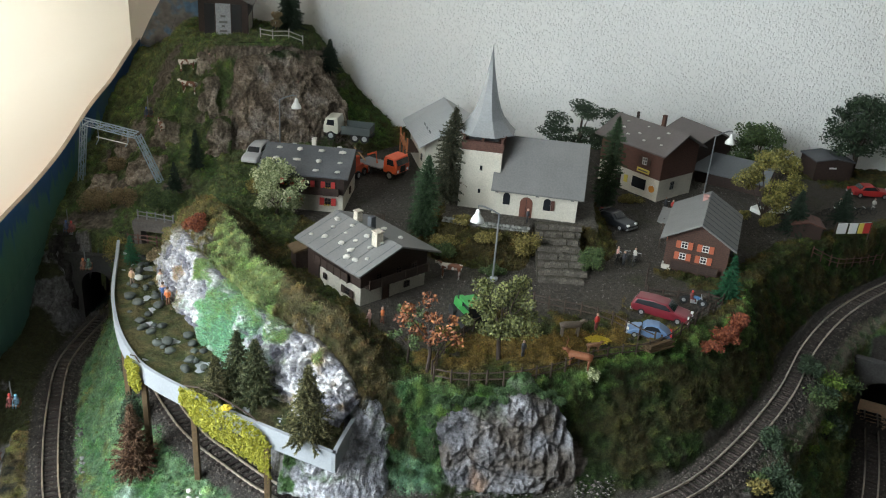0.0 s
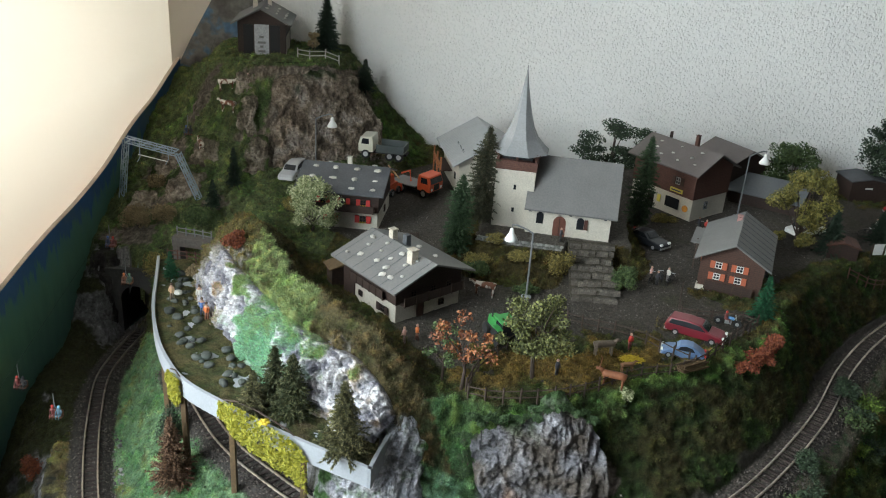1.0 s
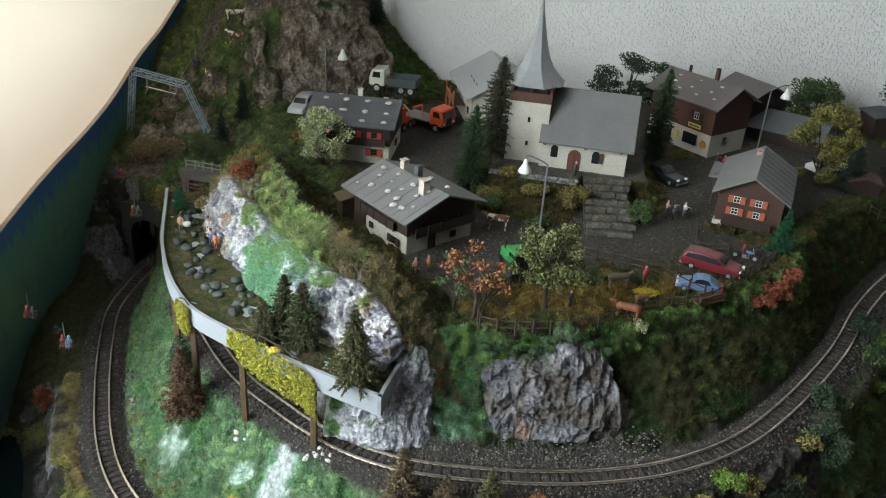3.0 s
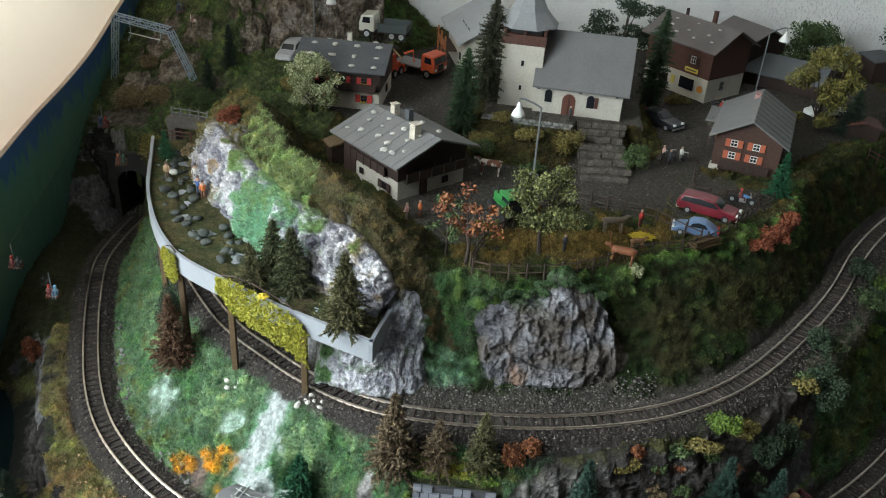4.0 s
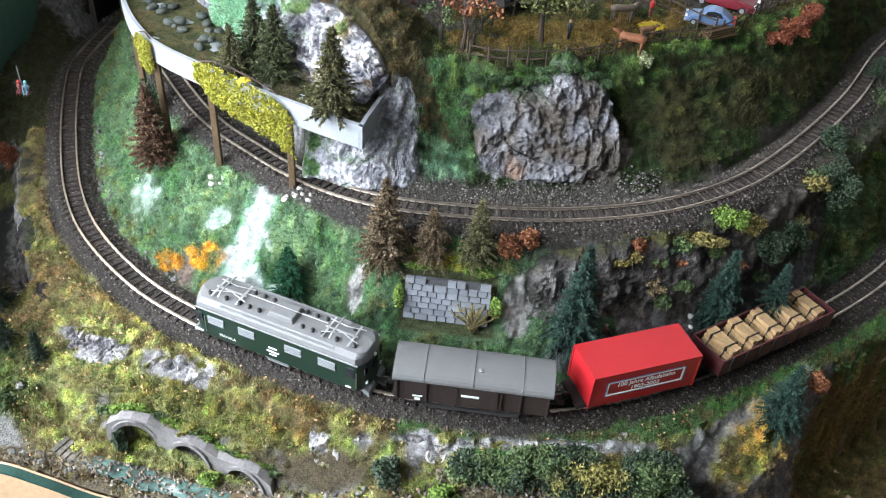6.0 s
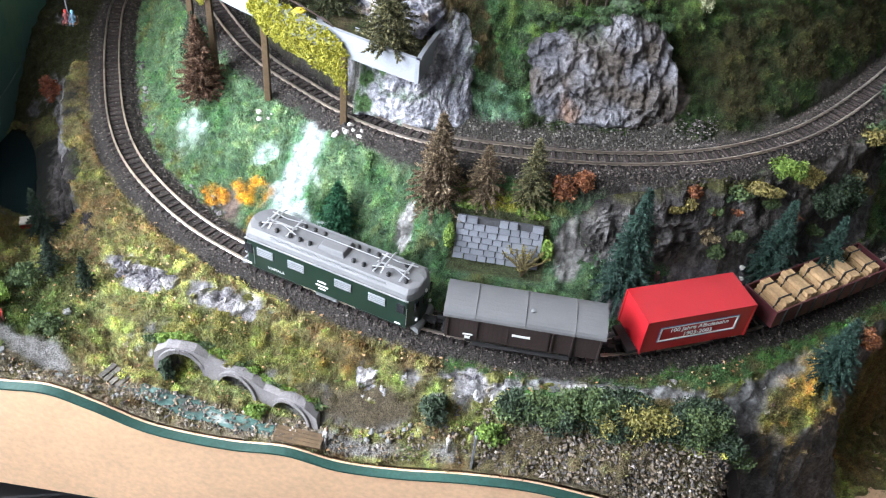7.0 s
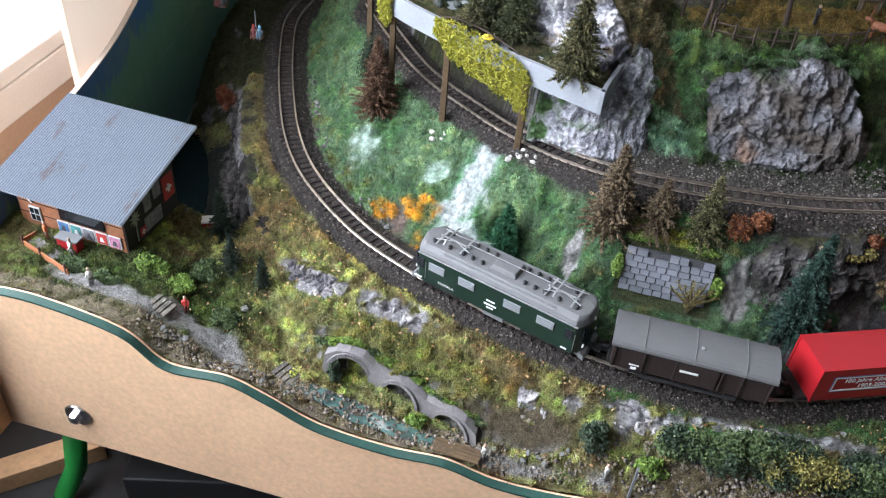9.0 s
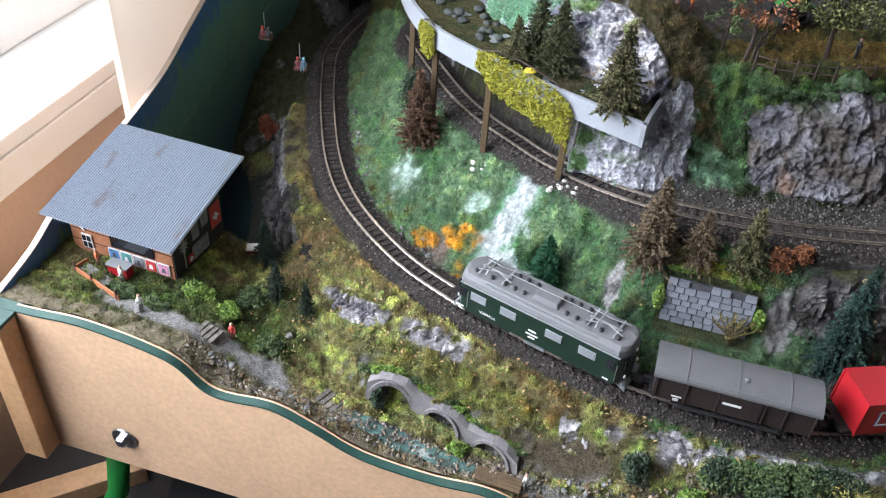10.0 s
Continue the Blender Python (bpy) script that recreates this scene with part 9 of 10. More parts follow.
def leafy(name, label, at, h, r, key, seed, trunk=0.45, clumps=26, per=34, size=0.0011, flat=0.75, stem="bark", group="leafy trees"):
    """A broad-leaved tree: tapered trunk, limbs to each clump of leaves, gaps between them."""
    t = thing(name, label, "tree" if "tree" in name else "bush", at, group=group)
    g = random.Random(seed)
    z0 = h * trunk
    part("trunk", Buf().tube([(0, 0, -0.003), (g.uniform(-1, 1) * r * 0.08, g.uniform(-1, 1) * r * 0.08, z0 * 0.6), (0, 0, z0 * 1.25)], max(0.0009, r * 0.07), 7, max(0.0005, r * 0.04)), stem, t, "tapered trunk")
    crown, k = Buf(), 0
    for i in range(clumps):
        a, u = g.random() * 6.283, g.random() ** 0.5
        zz = g.random()
        wide = r * (0.35 + 0.65 * math.sin(math.pi * min(1, 0.18 + 0.82 * zz)) ** 0.7) * u
        c = (wide * math.cos(a) * g.uniform(0.8, 1.15), wide * math.sin(a) * g.uniform(0.8, 1.15), z0 * 0.85 + (h - z0 * 0.85) * zz)
        q = r * g.uniform(0.20, 0.36)
        leaves(crown, g, c, (q, q, q * flat), per, size)
        if i % 4 == 0:
            part("limb", Buf().tube([(0, 0, z0 * g.uniform(0.6, 1.0)), (c[0] * 0.5, c[1] * 0.5, (z0 + c[2]) * 0.5), c], max(0.0006, r * 0.03), 5, 0.0003), stem, t)
    part("crown", crown, key, t, "loose clumps of small leaves")
    return t


def bush(at, rad, key, seed, label, count=700, size=0.0010, group="bushes"):
    """A low bush: many small clumps on a few stems."""
    t = thing("bush", label, "bush", at, group=group)
    g = random.Random(seed)
    b = Buf()
    n = 16
    for _ in range(n):
        a, u = g.random() * 6.283, g.random() ** 0.6
        c = (rad[0] * 0.72 * u * math.cos(a), rad[1] * 0.72 * u * math.sin(a), rad[2] * (0.25 + 0.7 * g.random() * (1 - 0.5 * u)))
        q = g.uniform(0.28, 0.46)
        leaves(b, g, c, (rad[0] * q, rad[1] * q, rad[2] * q * 0.9), count // n, size)
    part("foliage", b, key, t, "dense small leaves")
    for _ in range(3):
        a = g.random() * 6.283
        part("stem", Buf().tube([(0, 0, -0.002), (rad[0] * 0.3 * math.cos(a), rad[1] * 0.3 * math.sin(a), rad[2] * 0.6)], 0.0006, 4, 0.0003), "bark", t)
    return t


# conifers: x, y, height, radius
FIRS = [
    ("needle_rust", "bare rust-brown fir with wiry branches beside the track", [(-0.275, 0.630, 0.069, 0.0190)]),
    ("needle_brown", "dry brown fir on the bank above the stone wall", [(-0.080, 0.523, 0.069, 0.0195), (-0.050, 0.524, 0.042, 0.0150)]),
    ("needle_olive", "olive-brown fir on the bank above the stone wall", [(-0.020, 0.525, 0.050, 0.0150)]),
    ("needle_green", "small bright dark-green fir on the grassy slope", [(-0.146, 0.526, 0.042, 0.0165), (0.222, 0.805, 0.044, 0.0140)]),
    ("needle_blue", "blue-green fir with long soft needles beside the track", [(0.048, 0.503, 0.088, 0.0200), (0.151, 0.548, 0.072, 0.0190), (0.190, 0.555, 0.062, 0.0150), (0.188, 0.480, 0.056, 0.0180)]),
    ("needle_dark", "dark green fir in the dell beside the hut", [(-0.357, 0.512, 0.042, 0.0125), (-0.330, 0.474, 0.032, 0.0095), (-0.303, 0.466, 0.026, 0.0070)]),
    ("needle_dark", "dark fir on the mountain slope", [(-0.343, 1.013, 0.048, 0.0105), (-0.358, 0.980, 0.034, 0.0100), (-0.222, 1.203, 0.042, 0.0160), (-0.274, 1.200, 0.075, 0.0200)]),
    ("needle_dark", "dark fir beside the far lane", [(0.341, 0.985, 0.052, 0.0180), (0.413, 1.035, 0.042, 0.0150)]),
]
n_ = 0
for key, label, rows in FIRS:
    for x, y, h, r in rows:
        n_ += 1
        z = ground(x, y)
        if y > 1.19 and x < -0.2:
            z = ground(x, y)
        conifer((x, y, z), h, r, key, n_, label, per=15, droop=0.5 if "blue" in key else (0.15 if "rust" in key else 0.35))
for x, y, h, r, key in ((-0.201, 0.614, 0.036, 0.0140, "needle_olive"), (-0.187, 0.625, 0.052, 0.0175, "needle_dark2"), (-0.171, 0.616, 0.052, 0.0185, "needle_dark2"), (-0.123, 0.574, 0.061, 0.0195, "needle_olive"), (-0.347, 0.822, 0.026, 0.0085, "needle_green")):
    n_ += 1
    if key == "needle_dark2" and key not in M:
        leaf_stuff("needle_dark2", (0.020, 0.032, 0.010), (0.060, 0.076, 0.027), (0.20, 0.20, 0.09))
    conifer((x, y, 1.0275), h, r, key, n_, "fir standing on the gallery meadow")

# tall twin cypress-like trees and ash beside the church
for x, y, h, r, key in ((-0.069, 0.880, 0.088, 0.0170, "needle_ivy"), (-0.048, 0.940, 0.108, 0.0200, "needle_olive2"), (0.130, 1.010, 0.112, 0.0170, "needle_ivy")):
    n_ += 1
    if key == "needle_ivy" and key not in M:
        leaf_stuff(key, (0.014, 0.034, 0.014), (0.035, 0.075, 0.030), (0.08, 0.14, 0.055))
    if key not in M:
        leaf_stuff(key, (0.02, 0.028, 0.014), (0.055, 0.06, 0.03), (0.14, 0.13, 0.075))
    conifer((x, y, ground(x, y)), h, r, key, n_, "tall dark slender conifer beside the church", 40, 13, 0.30, lean=(0, 2), column=0.55)

leafy("apple_tree", "olive-green tree in the paddock with pale leaf tips", (0.009, 0.668, ground(0.009, 0.668)), 0.072, 0.029, "leaf_olive", 21, 0.40, 34, 190, 0.0011)
leafy("blossom_tree", "white-flowering tree beside the flower house", (-0.226, 0.912, ground(-0.226, 0.912)), 0.057, 0.029, "leaf_white", 22, 0.22, 44, 210, 0.0011)
leafy("autumn_tree", "thin autumn tree with a few orange and red leaf clumps", (-0.046, 0.642, ground(-0.046, 0.642)), 0.068, 0.024, "leaf_orange", 23, 0.40, 13, 60, 0.0013)
leafy("shrub_tree", "small grey-green tree with sparse leaves beside the farmhouse", (-0.062, 0.655, ground(-0.062, 0.655)), 0.046, 0.017, "leaf_mid", 24, 0.40, 9, 60, 0.0012)
leafy("yellow_tree", "yellow-green tree beside the far lane", (0.312, 1.010, VIL), 0.082, 0.034, "leaf_yellowish", 25, 0.12, 36, 300, 0.0013)
leafy("dark_tree", "tall dark green tree by the far wall", (0.490, 1.212, VIL), 0.106, 0.042, "leaf_dark", 26, 0.36, 64, 150, 0.0017)
leafy("dark_tree", "dark green tree behind the church", (0.112, 1.165, VIL), 0.082, 0.050, "leaf_dark", 27, 0.42, 26, 260, 0.0015, 0.45)
leafy("dark_tree", "dark green tree behind the yellow tree", (0.352, 1.185, VIL), 0.066, 0.038, "leaf_mid", 28, 0.30, 50, 130, 0.0017)
leafy("round_tree", "small round dark tree beside the mountain hut", (-0.286, 1.175, ground(-0.286, 1.175)), 0.026, 0.012, "leaf_tan", 29, 0.5, 16, 70)

# bushes: x, y, half width, half depth, height
BUSHES = [
    ("leaf_dark", "dark green bush crowding the front edge", [(0.012, 0.411, 0.018, 0.010, 0.018), (0.046, 0.413, 0.018, 0.010, 0.018), (0.082, 0.416, 0.020, 0.010, 0.018), (0.112, 0.419, 0.020, 0.010, 0.018), (0.05, 0.424, 0.020, 0.010, 0.016), (0.10, 0.432, 0.022, 0.012, 0.016), (-0.012, 0.415, 0.014, 0.010, 0.014)]),
    ("leaf_lime", "lime-green moss along the stone wall", [(-0.067, 0.508, 0.005, 0.006, 0.016), (-0.005, 0.507, 0.005, 0.006, 0.018), (-0.055, 0.520, 0.012, 0.005, 0.004), (-0.020, 0.519, 0.014, 0.005, 0.004)]),
    ("leaf_mid", "dense green bush at the layout's front edge", [(-0.002, 0.412, 0.022, 0.012, 0.020), (0.030, 0.418, 0.022, 0.014, 0.022), (0.098, 0.421, 0.024, 0.014, 0.022), (0.124, 0.426, 0.018, 0.014, 0.020)]),
    ("leaf_yellowish", "yellow-olive bush in the hedge at the front edge", [(0.064, 0.417, 0.024, 0.014, 0.022), (0.044, 0.414, 0.012, 0.010, 0.018)]),
    ("leaf_lime", "yellow-green bush at the layout's front edge", [(-0.023, 0.402, 0.011, 0.009, 0.013), (-0.172, 0.4055, 0.0085, 0.007, 0.011)]),
    ("leaf_dark", "dark ivy-green bush on the rocks", [(-0.060, 0.410, 0.011, 0.010, 0.020), (-0.232, 0.4165, 0.006, 0.004, 0.017), (0.235, 0.640, 0.018, 0.022, 0.034), (-0.296, 0.678, 0.014, 0.014, 0.036)]),
    ("leaf_lime", "fresh green bush beside the track bank", [(0.148, 0.575, 0.014, 0.012, 0.018), (-0.375, 0.447, 0.014, 0.010, 0.010), (-0.352, 0.440, 0.012, 0.010, 0.008)]),
    ("leaf_mid", "low green shrub in the hut garden", [(-0.345, 0.462, 0.014, 0.012, 0.010), (-0.315, 0.430, 0.010, 0.010, 0.008), (-0.425, 0.428, 0.014, 0.007, 0.006), (-0.395, 0.424, 0.012, 0.007, 0.006), (-0.363, 0.953, 0.026, 0.016, 0.026)]),
    ("leaf_bronze", "olive shrub hanging on the rock bank", [(0.072, 0.541, 0.020, 0.007, 0.009), (0.128, 0.562, 0.024, 0.008, 0.009), (0.168, 0.585, 0.012, 0.012, 0.010)]),
    ("leaf_dark", "dark green shrub on the rock bank", [(0.185, 0.585, 0.016, 0.012, 0.024), (0.205, 0.600, 0.016, 0.014, 0.028), (0.240, 0.672, 0.012, 0.014, 0.018), (0.302, 0.775, 0.012, 0.018, 0.018)]),
    ("leaf_orange", "orange autumn shrub on the track bank", [(0.000, 0.529, 0.009, 0.007, 0.018), (0.012, 0.533, 0.007, 0.006, 0.014), (0.086, 0.548, 0.006, 0.005, 0.008), (0.224, 0.521, 0.010, 0.010, 0.014)]),
    ("leaf_white", "pale yellow flowering tuft on the cliff edge", [(0.083, 0.664, 0.007, 0.006, 0.010)]),
    ("leaf_red", "rust-red bush on the cliff edge", [(0.222, 0.760, 0.017, 0.013, 0.017), (0.206, 0.744, 0.016, 0.012, 0.013), (0.191, 0.731, 0.013, 0.010, 0.009), (-0.268, 0.786, 0.013, 0.022, 0.012), (-0.452, 0.712, 0.012, 0.014, 0.020)]),
    ("leaf_tan", "tan wiry bush at the foot of the white rock", [(-0.322, 0.826, 0.010, 0.012, 0.016), (-0.309, 0.797, 0.009, 0.012, 0.014), (-0.297, 0.772, 0.008, 0.010, 0.010)]),
    ("leaf_tan", "tan wiry bush below the gantry", [(-0.441, 0.962, 0.024, 0.014, 0.028), (-0.412, 0.968, 0.018, 0.012, 0.022), (-0.440, 1.020, 0.014, 0.010, 0.014)]),
    ("leaf_bronze", "olive-yellow bush beside the church steps", [(0.034, 0.862, 0.018, 0.014, 0.024), (-0.028, 0.888, 0.014, 0.010, 0.010), (-0.046, 0.864, 0.016, 0.012, 0.010), (0.000, 0.866, 0.020, 0.012, 0.010), (-0.262, 0.975, 0.016, 0.010, 0.016), (-0.395, 0.905, 0.020, 0.012, 0.026), (0.165, 1.040, 0.018, 0.008, 0.010)]),
    ("leaf_mid", "dark green bush beside the church steps", [(0.100, 0.845, 0.016, 0.020, 0.024), (0.004, 0.815, 0.014, 0.010, 0.010), (-0.045, 0.845, 0.016, 0.012, 0.014), (-0.285, 0.905, 0.020, 0.016, 0.016)]),
]
# mixed growth along the brow of the bank below the upper track
brow_ = random.Random(64)
for k_ in range(34):
    i_ = int(np.searchsorted(HIGH[:, 0], brow_.uniform(0.045, 0.335)))
    q_ = offset(HIGH[i_ - 1:i_ + 2], -brow_.uniform(0.024, 0.040))[1]
    far_ = 1 + 1.2 * max(0.0, q_[0] - 0.18) / 0.15
    key_ = brow_.choice(("leaf_bronze", "leaf_mid", "leaf_tan", "leaf_dark", "leaf_mid", "leaf_orange") if q_[0] < 0.19 else ("leaf_mid", "leaf_lime", "leaf_dark", "leaf_bronze"))
    a_ = brow_.uniform(0.005, 0.010) * far_
    bush((q_[0], q_[1], ground(q_[0], q_[1]) - 0.001), (a_, a_ * 0.8, a_ * brow_.uniform(0.6, 1.0)), key_, 700 + k_, "small mixed shrub on the brow of the track bank", 700 if key_ != "leaf_orange" else 260, 0.0011)
# grass tufts that lap over the rim of the large rock face
rim_ = [(-0.036 + 0.0041 * k, 0.611 + 0.004 * math.sin(k * 1.9) + 0.00085 * k, 1.040 + 0.007 * min(1.0, max(0.0, (k - 10) / 5)) - 0.010 * max(0, k - 19) / 4) for k in range(24)]
rim_ += [(-0.038 + brow_.uniform(-0.003, 0.003), 0.601, z) for z in np.linspace(0.985, 1.030, 9)]
for k_, (x_, y_, z_) in enumerate(rim_):
    a_ = brow_.uniform(0.0035, 0.0065)
    bush((x_, y_ + 0.003, z_ + brow_.uniform(-0.003, 0.003)), (a_, a_ * 0.8, a_ * 0.9), "leaf_turf", 800 + k_, "grass tuft lapping over the rim of the rock face", 1000, 0.00055)
ARCH_TOP = spline([(-0.242, 0.4290, 0), (-0.224, 0.4295, 0), (-0.206, 0.4290, 0), (-0.187, 0.4245, 0), (-0.168, 0.4200, 0), (-0.150, 0.4155, 0), (-0.130, 0.4085, 0)])
for k_, u in enumerate(np.linspace(0.02, 0.99, 13)):
    q_ = ARCH_TOP[int(u * (len(ARCH_TOP) - 1))]
    top_ = float(np.interp(q_[0], (-0.242, -0.224, -0.206, -0.187, -0.168, -0.150, -0.132), (0.880, 0.8855, 0.879, 0.8765, 0.8695, 0.8695, 0.862)))
    bush((q_[0], q_[1] + 0.0015, top_ - 0.0010), (0.0095, 0.0045, 0.0032), "leaf_lime" if k_ % 3 else "leaf_mid", 900 + k_, "lime-green moss tuft over the stone arches", 1100, 0.0009)
for key, label, rows in BUSHES:
    for x, y, a, b, h in rows:
        n_ += 1
        bush((x, y, ground(x, y) - 0.001), (a, b, h), key, n_, label, int(1700 + 90e5 * a * b), 0.0009)


def hanging(label, rows, key, seed, size, count):
    """A mat of tiny leaves over the rim: rows of x, y, upper and lower height, half thickness."""
    t = thing("trailing_bush", label, "bush", group="trailing bushes")
    g = random.Random(seed)
    b = Buf()
    rows = np.array(rows)
    k = np.arange(len(rows))
    for _ in range(count):
        u = g.uniform(0, len(rows) - 1)
        x, y, hi, lo, a = (float(np.interp(u, k, rows[:, q])) for q in range(5))
        w = g.random() ** 0.9
        z = hi + (lo - hi) * w * (0.86 + 0.22 * noise.noise(Vector((u * 2.3, seed, 0))))
        fold = 0.5 + 0.5 * noise.noise(Vector((x * 170, z * 170, seed)))
        if fold < 0.22 and g.random() < 0.7:
            continue
        outward = a * (0.55 + 0.75 * fold) * (0.75 + 0.5 * math.sin(math.pi * w))
        leaves(b, g, (x - 0.5 * outward + g.uniform(-0.001, 0.001), y - 0.85 * outward, z), (0.0016, 0.0016, 0.0016), 7, size)
    part("foliage", b, key, t, "tiny yellow leaves")
    part("stem", Buf().tube([(r[0], r[1] + 0.0015, r[2]) for r in rows], 0.0006, 5), "bark", t)


hanging("bright yellow-green trailing bush over the gallery rim", [(-0.227, 0.618, 1.031, 1.018, 0.003), (-0.213, 0.610, 1.036, 1.006, 0.006), (-0.198, 0.602, 1.037, 1.000, 0.008), (-0.182, 0.593, 1.036, 1.000, 0.009), (-0.166, 0.585, 1.033, 0.996, 0.008), (-0.156, 0.579, 1.028, 0.990, 0.005), (-0.150, 0.576, 1.018, 0.986, 0.003)], "leaf_yellow", 51, 0.00075, 2400)
hanging("small yellow trailing bush over the gallery rim", [(-0.282, 0.654, 1.030, 1.018, 0.003), (-0.275, 0.647, 1.034, 1.000, 0.005), (-0.268, 0.641, 1.030, 1.006, 0.003)], "leaf_yellow", 52, 0.00075, 700)
fw = Buf()
for k in range(6):
    fw.stone((0.0024 * math.cos(k * 1.05), 0.0024 * math.sin(k * 1.05), 0), 0.0021, random.Random(k), 0.5)
fw.stone((0, 0, 0.001), 0.0018, random.Random(9), 0.8)
single("flower", fw, "yellow_leaf", "bright yellow blossom on the trailing bush", "flower", (-0.185, 0.588, 1.0375))
cr = thing("climbing_shrub", "bare yellow-mossed shrub against the stone wall", "bush", (-0.018, 0.5015, 0.9165))
SPRAYS = ((-0.015, 0.017), (-0.011, 0.022), (-0.006, 0.020), (-0.002, 0.025), (0.003, 0.021), (0.007, 0.025), (0.012, 0.021), (0.016, 0.016), (0.009, 0.013), (-0.009, 0.012))
for k, (x, z) in enumerate(SPRAYS):
    part("branch", Buf().tube([(0, 0, -0.002), (x * 0.25, -0.001, z * 0.45), (x * 0.8, 0.0005, z * 0.75), (x, 0.001, z)], 0.0009, 6, 0.0004), "moss_branch", cr)
gg = random.Random(3)
bb_ = Buf()
for k in range(170):
    u = 0.2 + 0.8 * gg.random()
    x, z = gg.choice(SPRAYS)
    leaves(bb_, gg, (x * u * u + gg.uniform(-0.001, 0.001), -0.0005, z * u), (0.0016, 0.0012, 0.0016), 6, 0.0006)
part("moss", bb_, "leaf_bronze", cr)

# boulders on the gallery meadow
g_ = random.Random(17)
for k in range(44):
    u = g_.random()
    i = int(u * (len(HILL_FOOT) - 1) * 0.62)
    a, b = HILL_FOOT[i], FASCIA[int(len(FASCIA) * (0.18 + 0.50 * u))]
    w = g_.uniform(0.15, 0.72)
    x, y = a[0] * (1 - w) + b[0] * w, a[1] * (1 - w) + b[1] * w
    s = g_.choice((0.0022, 0.0030, 0.0038, 0.0046))
    st = Buf().stone((0, 0, 0), s, g_, 0.6, 2)
    single("boulder", st, "boulder_grey" if g_.random() < 0.96 else "pale_stone", "rounded grey-green boulder on the gallery meadow", "boulder", (x, y, 1.0275 + s * 0.25), g_.random() * 360, "meadow boulders", smooth=True)
# loose rocks on the front slope, by the post and along the stream
for rows, key, label in (([(-0.150, 0.568), (-0.158, 0.565), (-0.145, 0.565), (-0.140, 0.562), (-0.222, 0.598), (-0.211, 0.595)], "pale_stone", "pale stone at the foot of a gallery post"),
                         ([(-0.30, 0.405), (-0.292, 0.398), (-0.284, 0.402), (-0.27, 0.397), (-0.255, 0.396), (-0.243, 0.398), (-0.33, 0.405), (-0.345, 0.40), (-0.10, 0.401), (-0.094, 0.404), (-0.087, 0.400), (-0.075, 0.403), (-0.318, 0.437), (-0.308, 0.444), (-0.31, 0.433)], "pebble", "dark pebble beside the stream"),
                         ([(0.10, 0.522), (0.112, 0.527), (0.125, 0.533), (0.135, 0.54), (0.09, 0.519), (0.118, 0.523)], "pale_stone", "pale rock beside the lower track")):
    for x, y in rows:
        for q in range(2):
            s = g_.uniform(0.0012, 0.0030)
            xx, yy = x + g_.uniform(-0.004, 0.004), y + g_.uniform(-0.003, 0.003)
            single("rock", Buf().stone((0, 0, 0), s, g_, 0.75), key, label, "rock", (xx, yy, ground(xx, yy) + s * 0.3), g_.random() * 360, "loose rocks")


# ---- turf fibres and fallen leaves ----
def turf_material():
    m, nt, p = tree_of("turf_fibre")
    a = nt.nodes.new("ShaderNodeAttribute")
    a.attribute_name = "paint"
    link(nt, a.outputs["Color"], p.inputs["Base Color"])
    p.inputs["Roughness"].default_value = 0.75
    p.inputs["Specular IOR Level"].default_value = 0.2
    return m


M["turf"] = turf_material()


def turf(count, seed):
    r = np.random.RandomState(seed)
    w = np.clip(GRASS - 0.15, 0, 1) * np.sqrt(1 + STEEP ** 2) * (1 + 1.2 * ((py < 0.62) & (px < 0.25))) * (px < 0.48)
    w *= np.minimum(np.abs(D_LOW), np.abs(D_HIGH)) > 0.020
    k = r.choice(len(PLAN), count, p=w / w.sum())
    base = SURFACE[k] + np.column_stack([r.uniform(-1, 1, count) * STEP * 0.8, r.uniform(-1, 1, count) * STEP * 0.8, np.zeros(count)])
    base[:, 2] -= 0.0004
    up = NORMAL[k] * 0.55 + np.array([0, 0, 0.75]) + r.normal(0, 0.42, (count, 3))
    up /= np.linalg.norm(up, axis=1)[:, None]
    ln = r.uniform(0.0014, 0.0036, count) * (0.75 + 0.5 * np.clip(WOB[k] + 0.5, 0, 1))
    side = np.cross(up, r.normal(0, 1, (count, 3)))
    side /= np.linalg.norm(side, axis=1)[:, None]
    half = r.uniform(0.00016, 0.00032, count)
    tri = np.stack([base - side * half[:, None], base + side * half[:, None], base + up * ln[:, None]], 1)
    tone = COLOUR[k] * r.uniform(0.65, 1.55, (count, 1)) * np.exp(r.normal(0, 0.10, (count, 3)))
    me = bpy.data.meshes.new("turf")
    me.vertices.add(count * 3)
    me.vertices.foreach_set("co", tri.ravel())
    me.loops.add(count * 3)
    me.loops.foreach_set("vertex_index", np.arange(count * 3))
    me.polygons.add(count)
    me.polygons.foreach_set("loop_start", np.arange(count) * 3)
    me.update(calc_edges=True)
    c = me.color_attributes.new("paint", "FLOAT_COLOR", "POINT")
    c.data.foreach_set("color", np.column_stack([np.repeat(tone, 3, 0), np.ones(count * 3)]).ravel())
    me.materials.append(M["turf"])
    return tagged(new("turf", me), "short static grass in greens, olive and straw", "grass", kind="stuff")


turf(380000, 5)


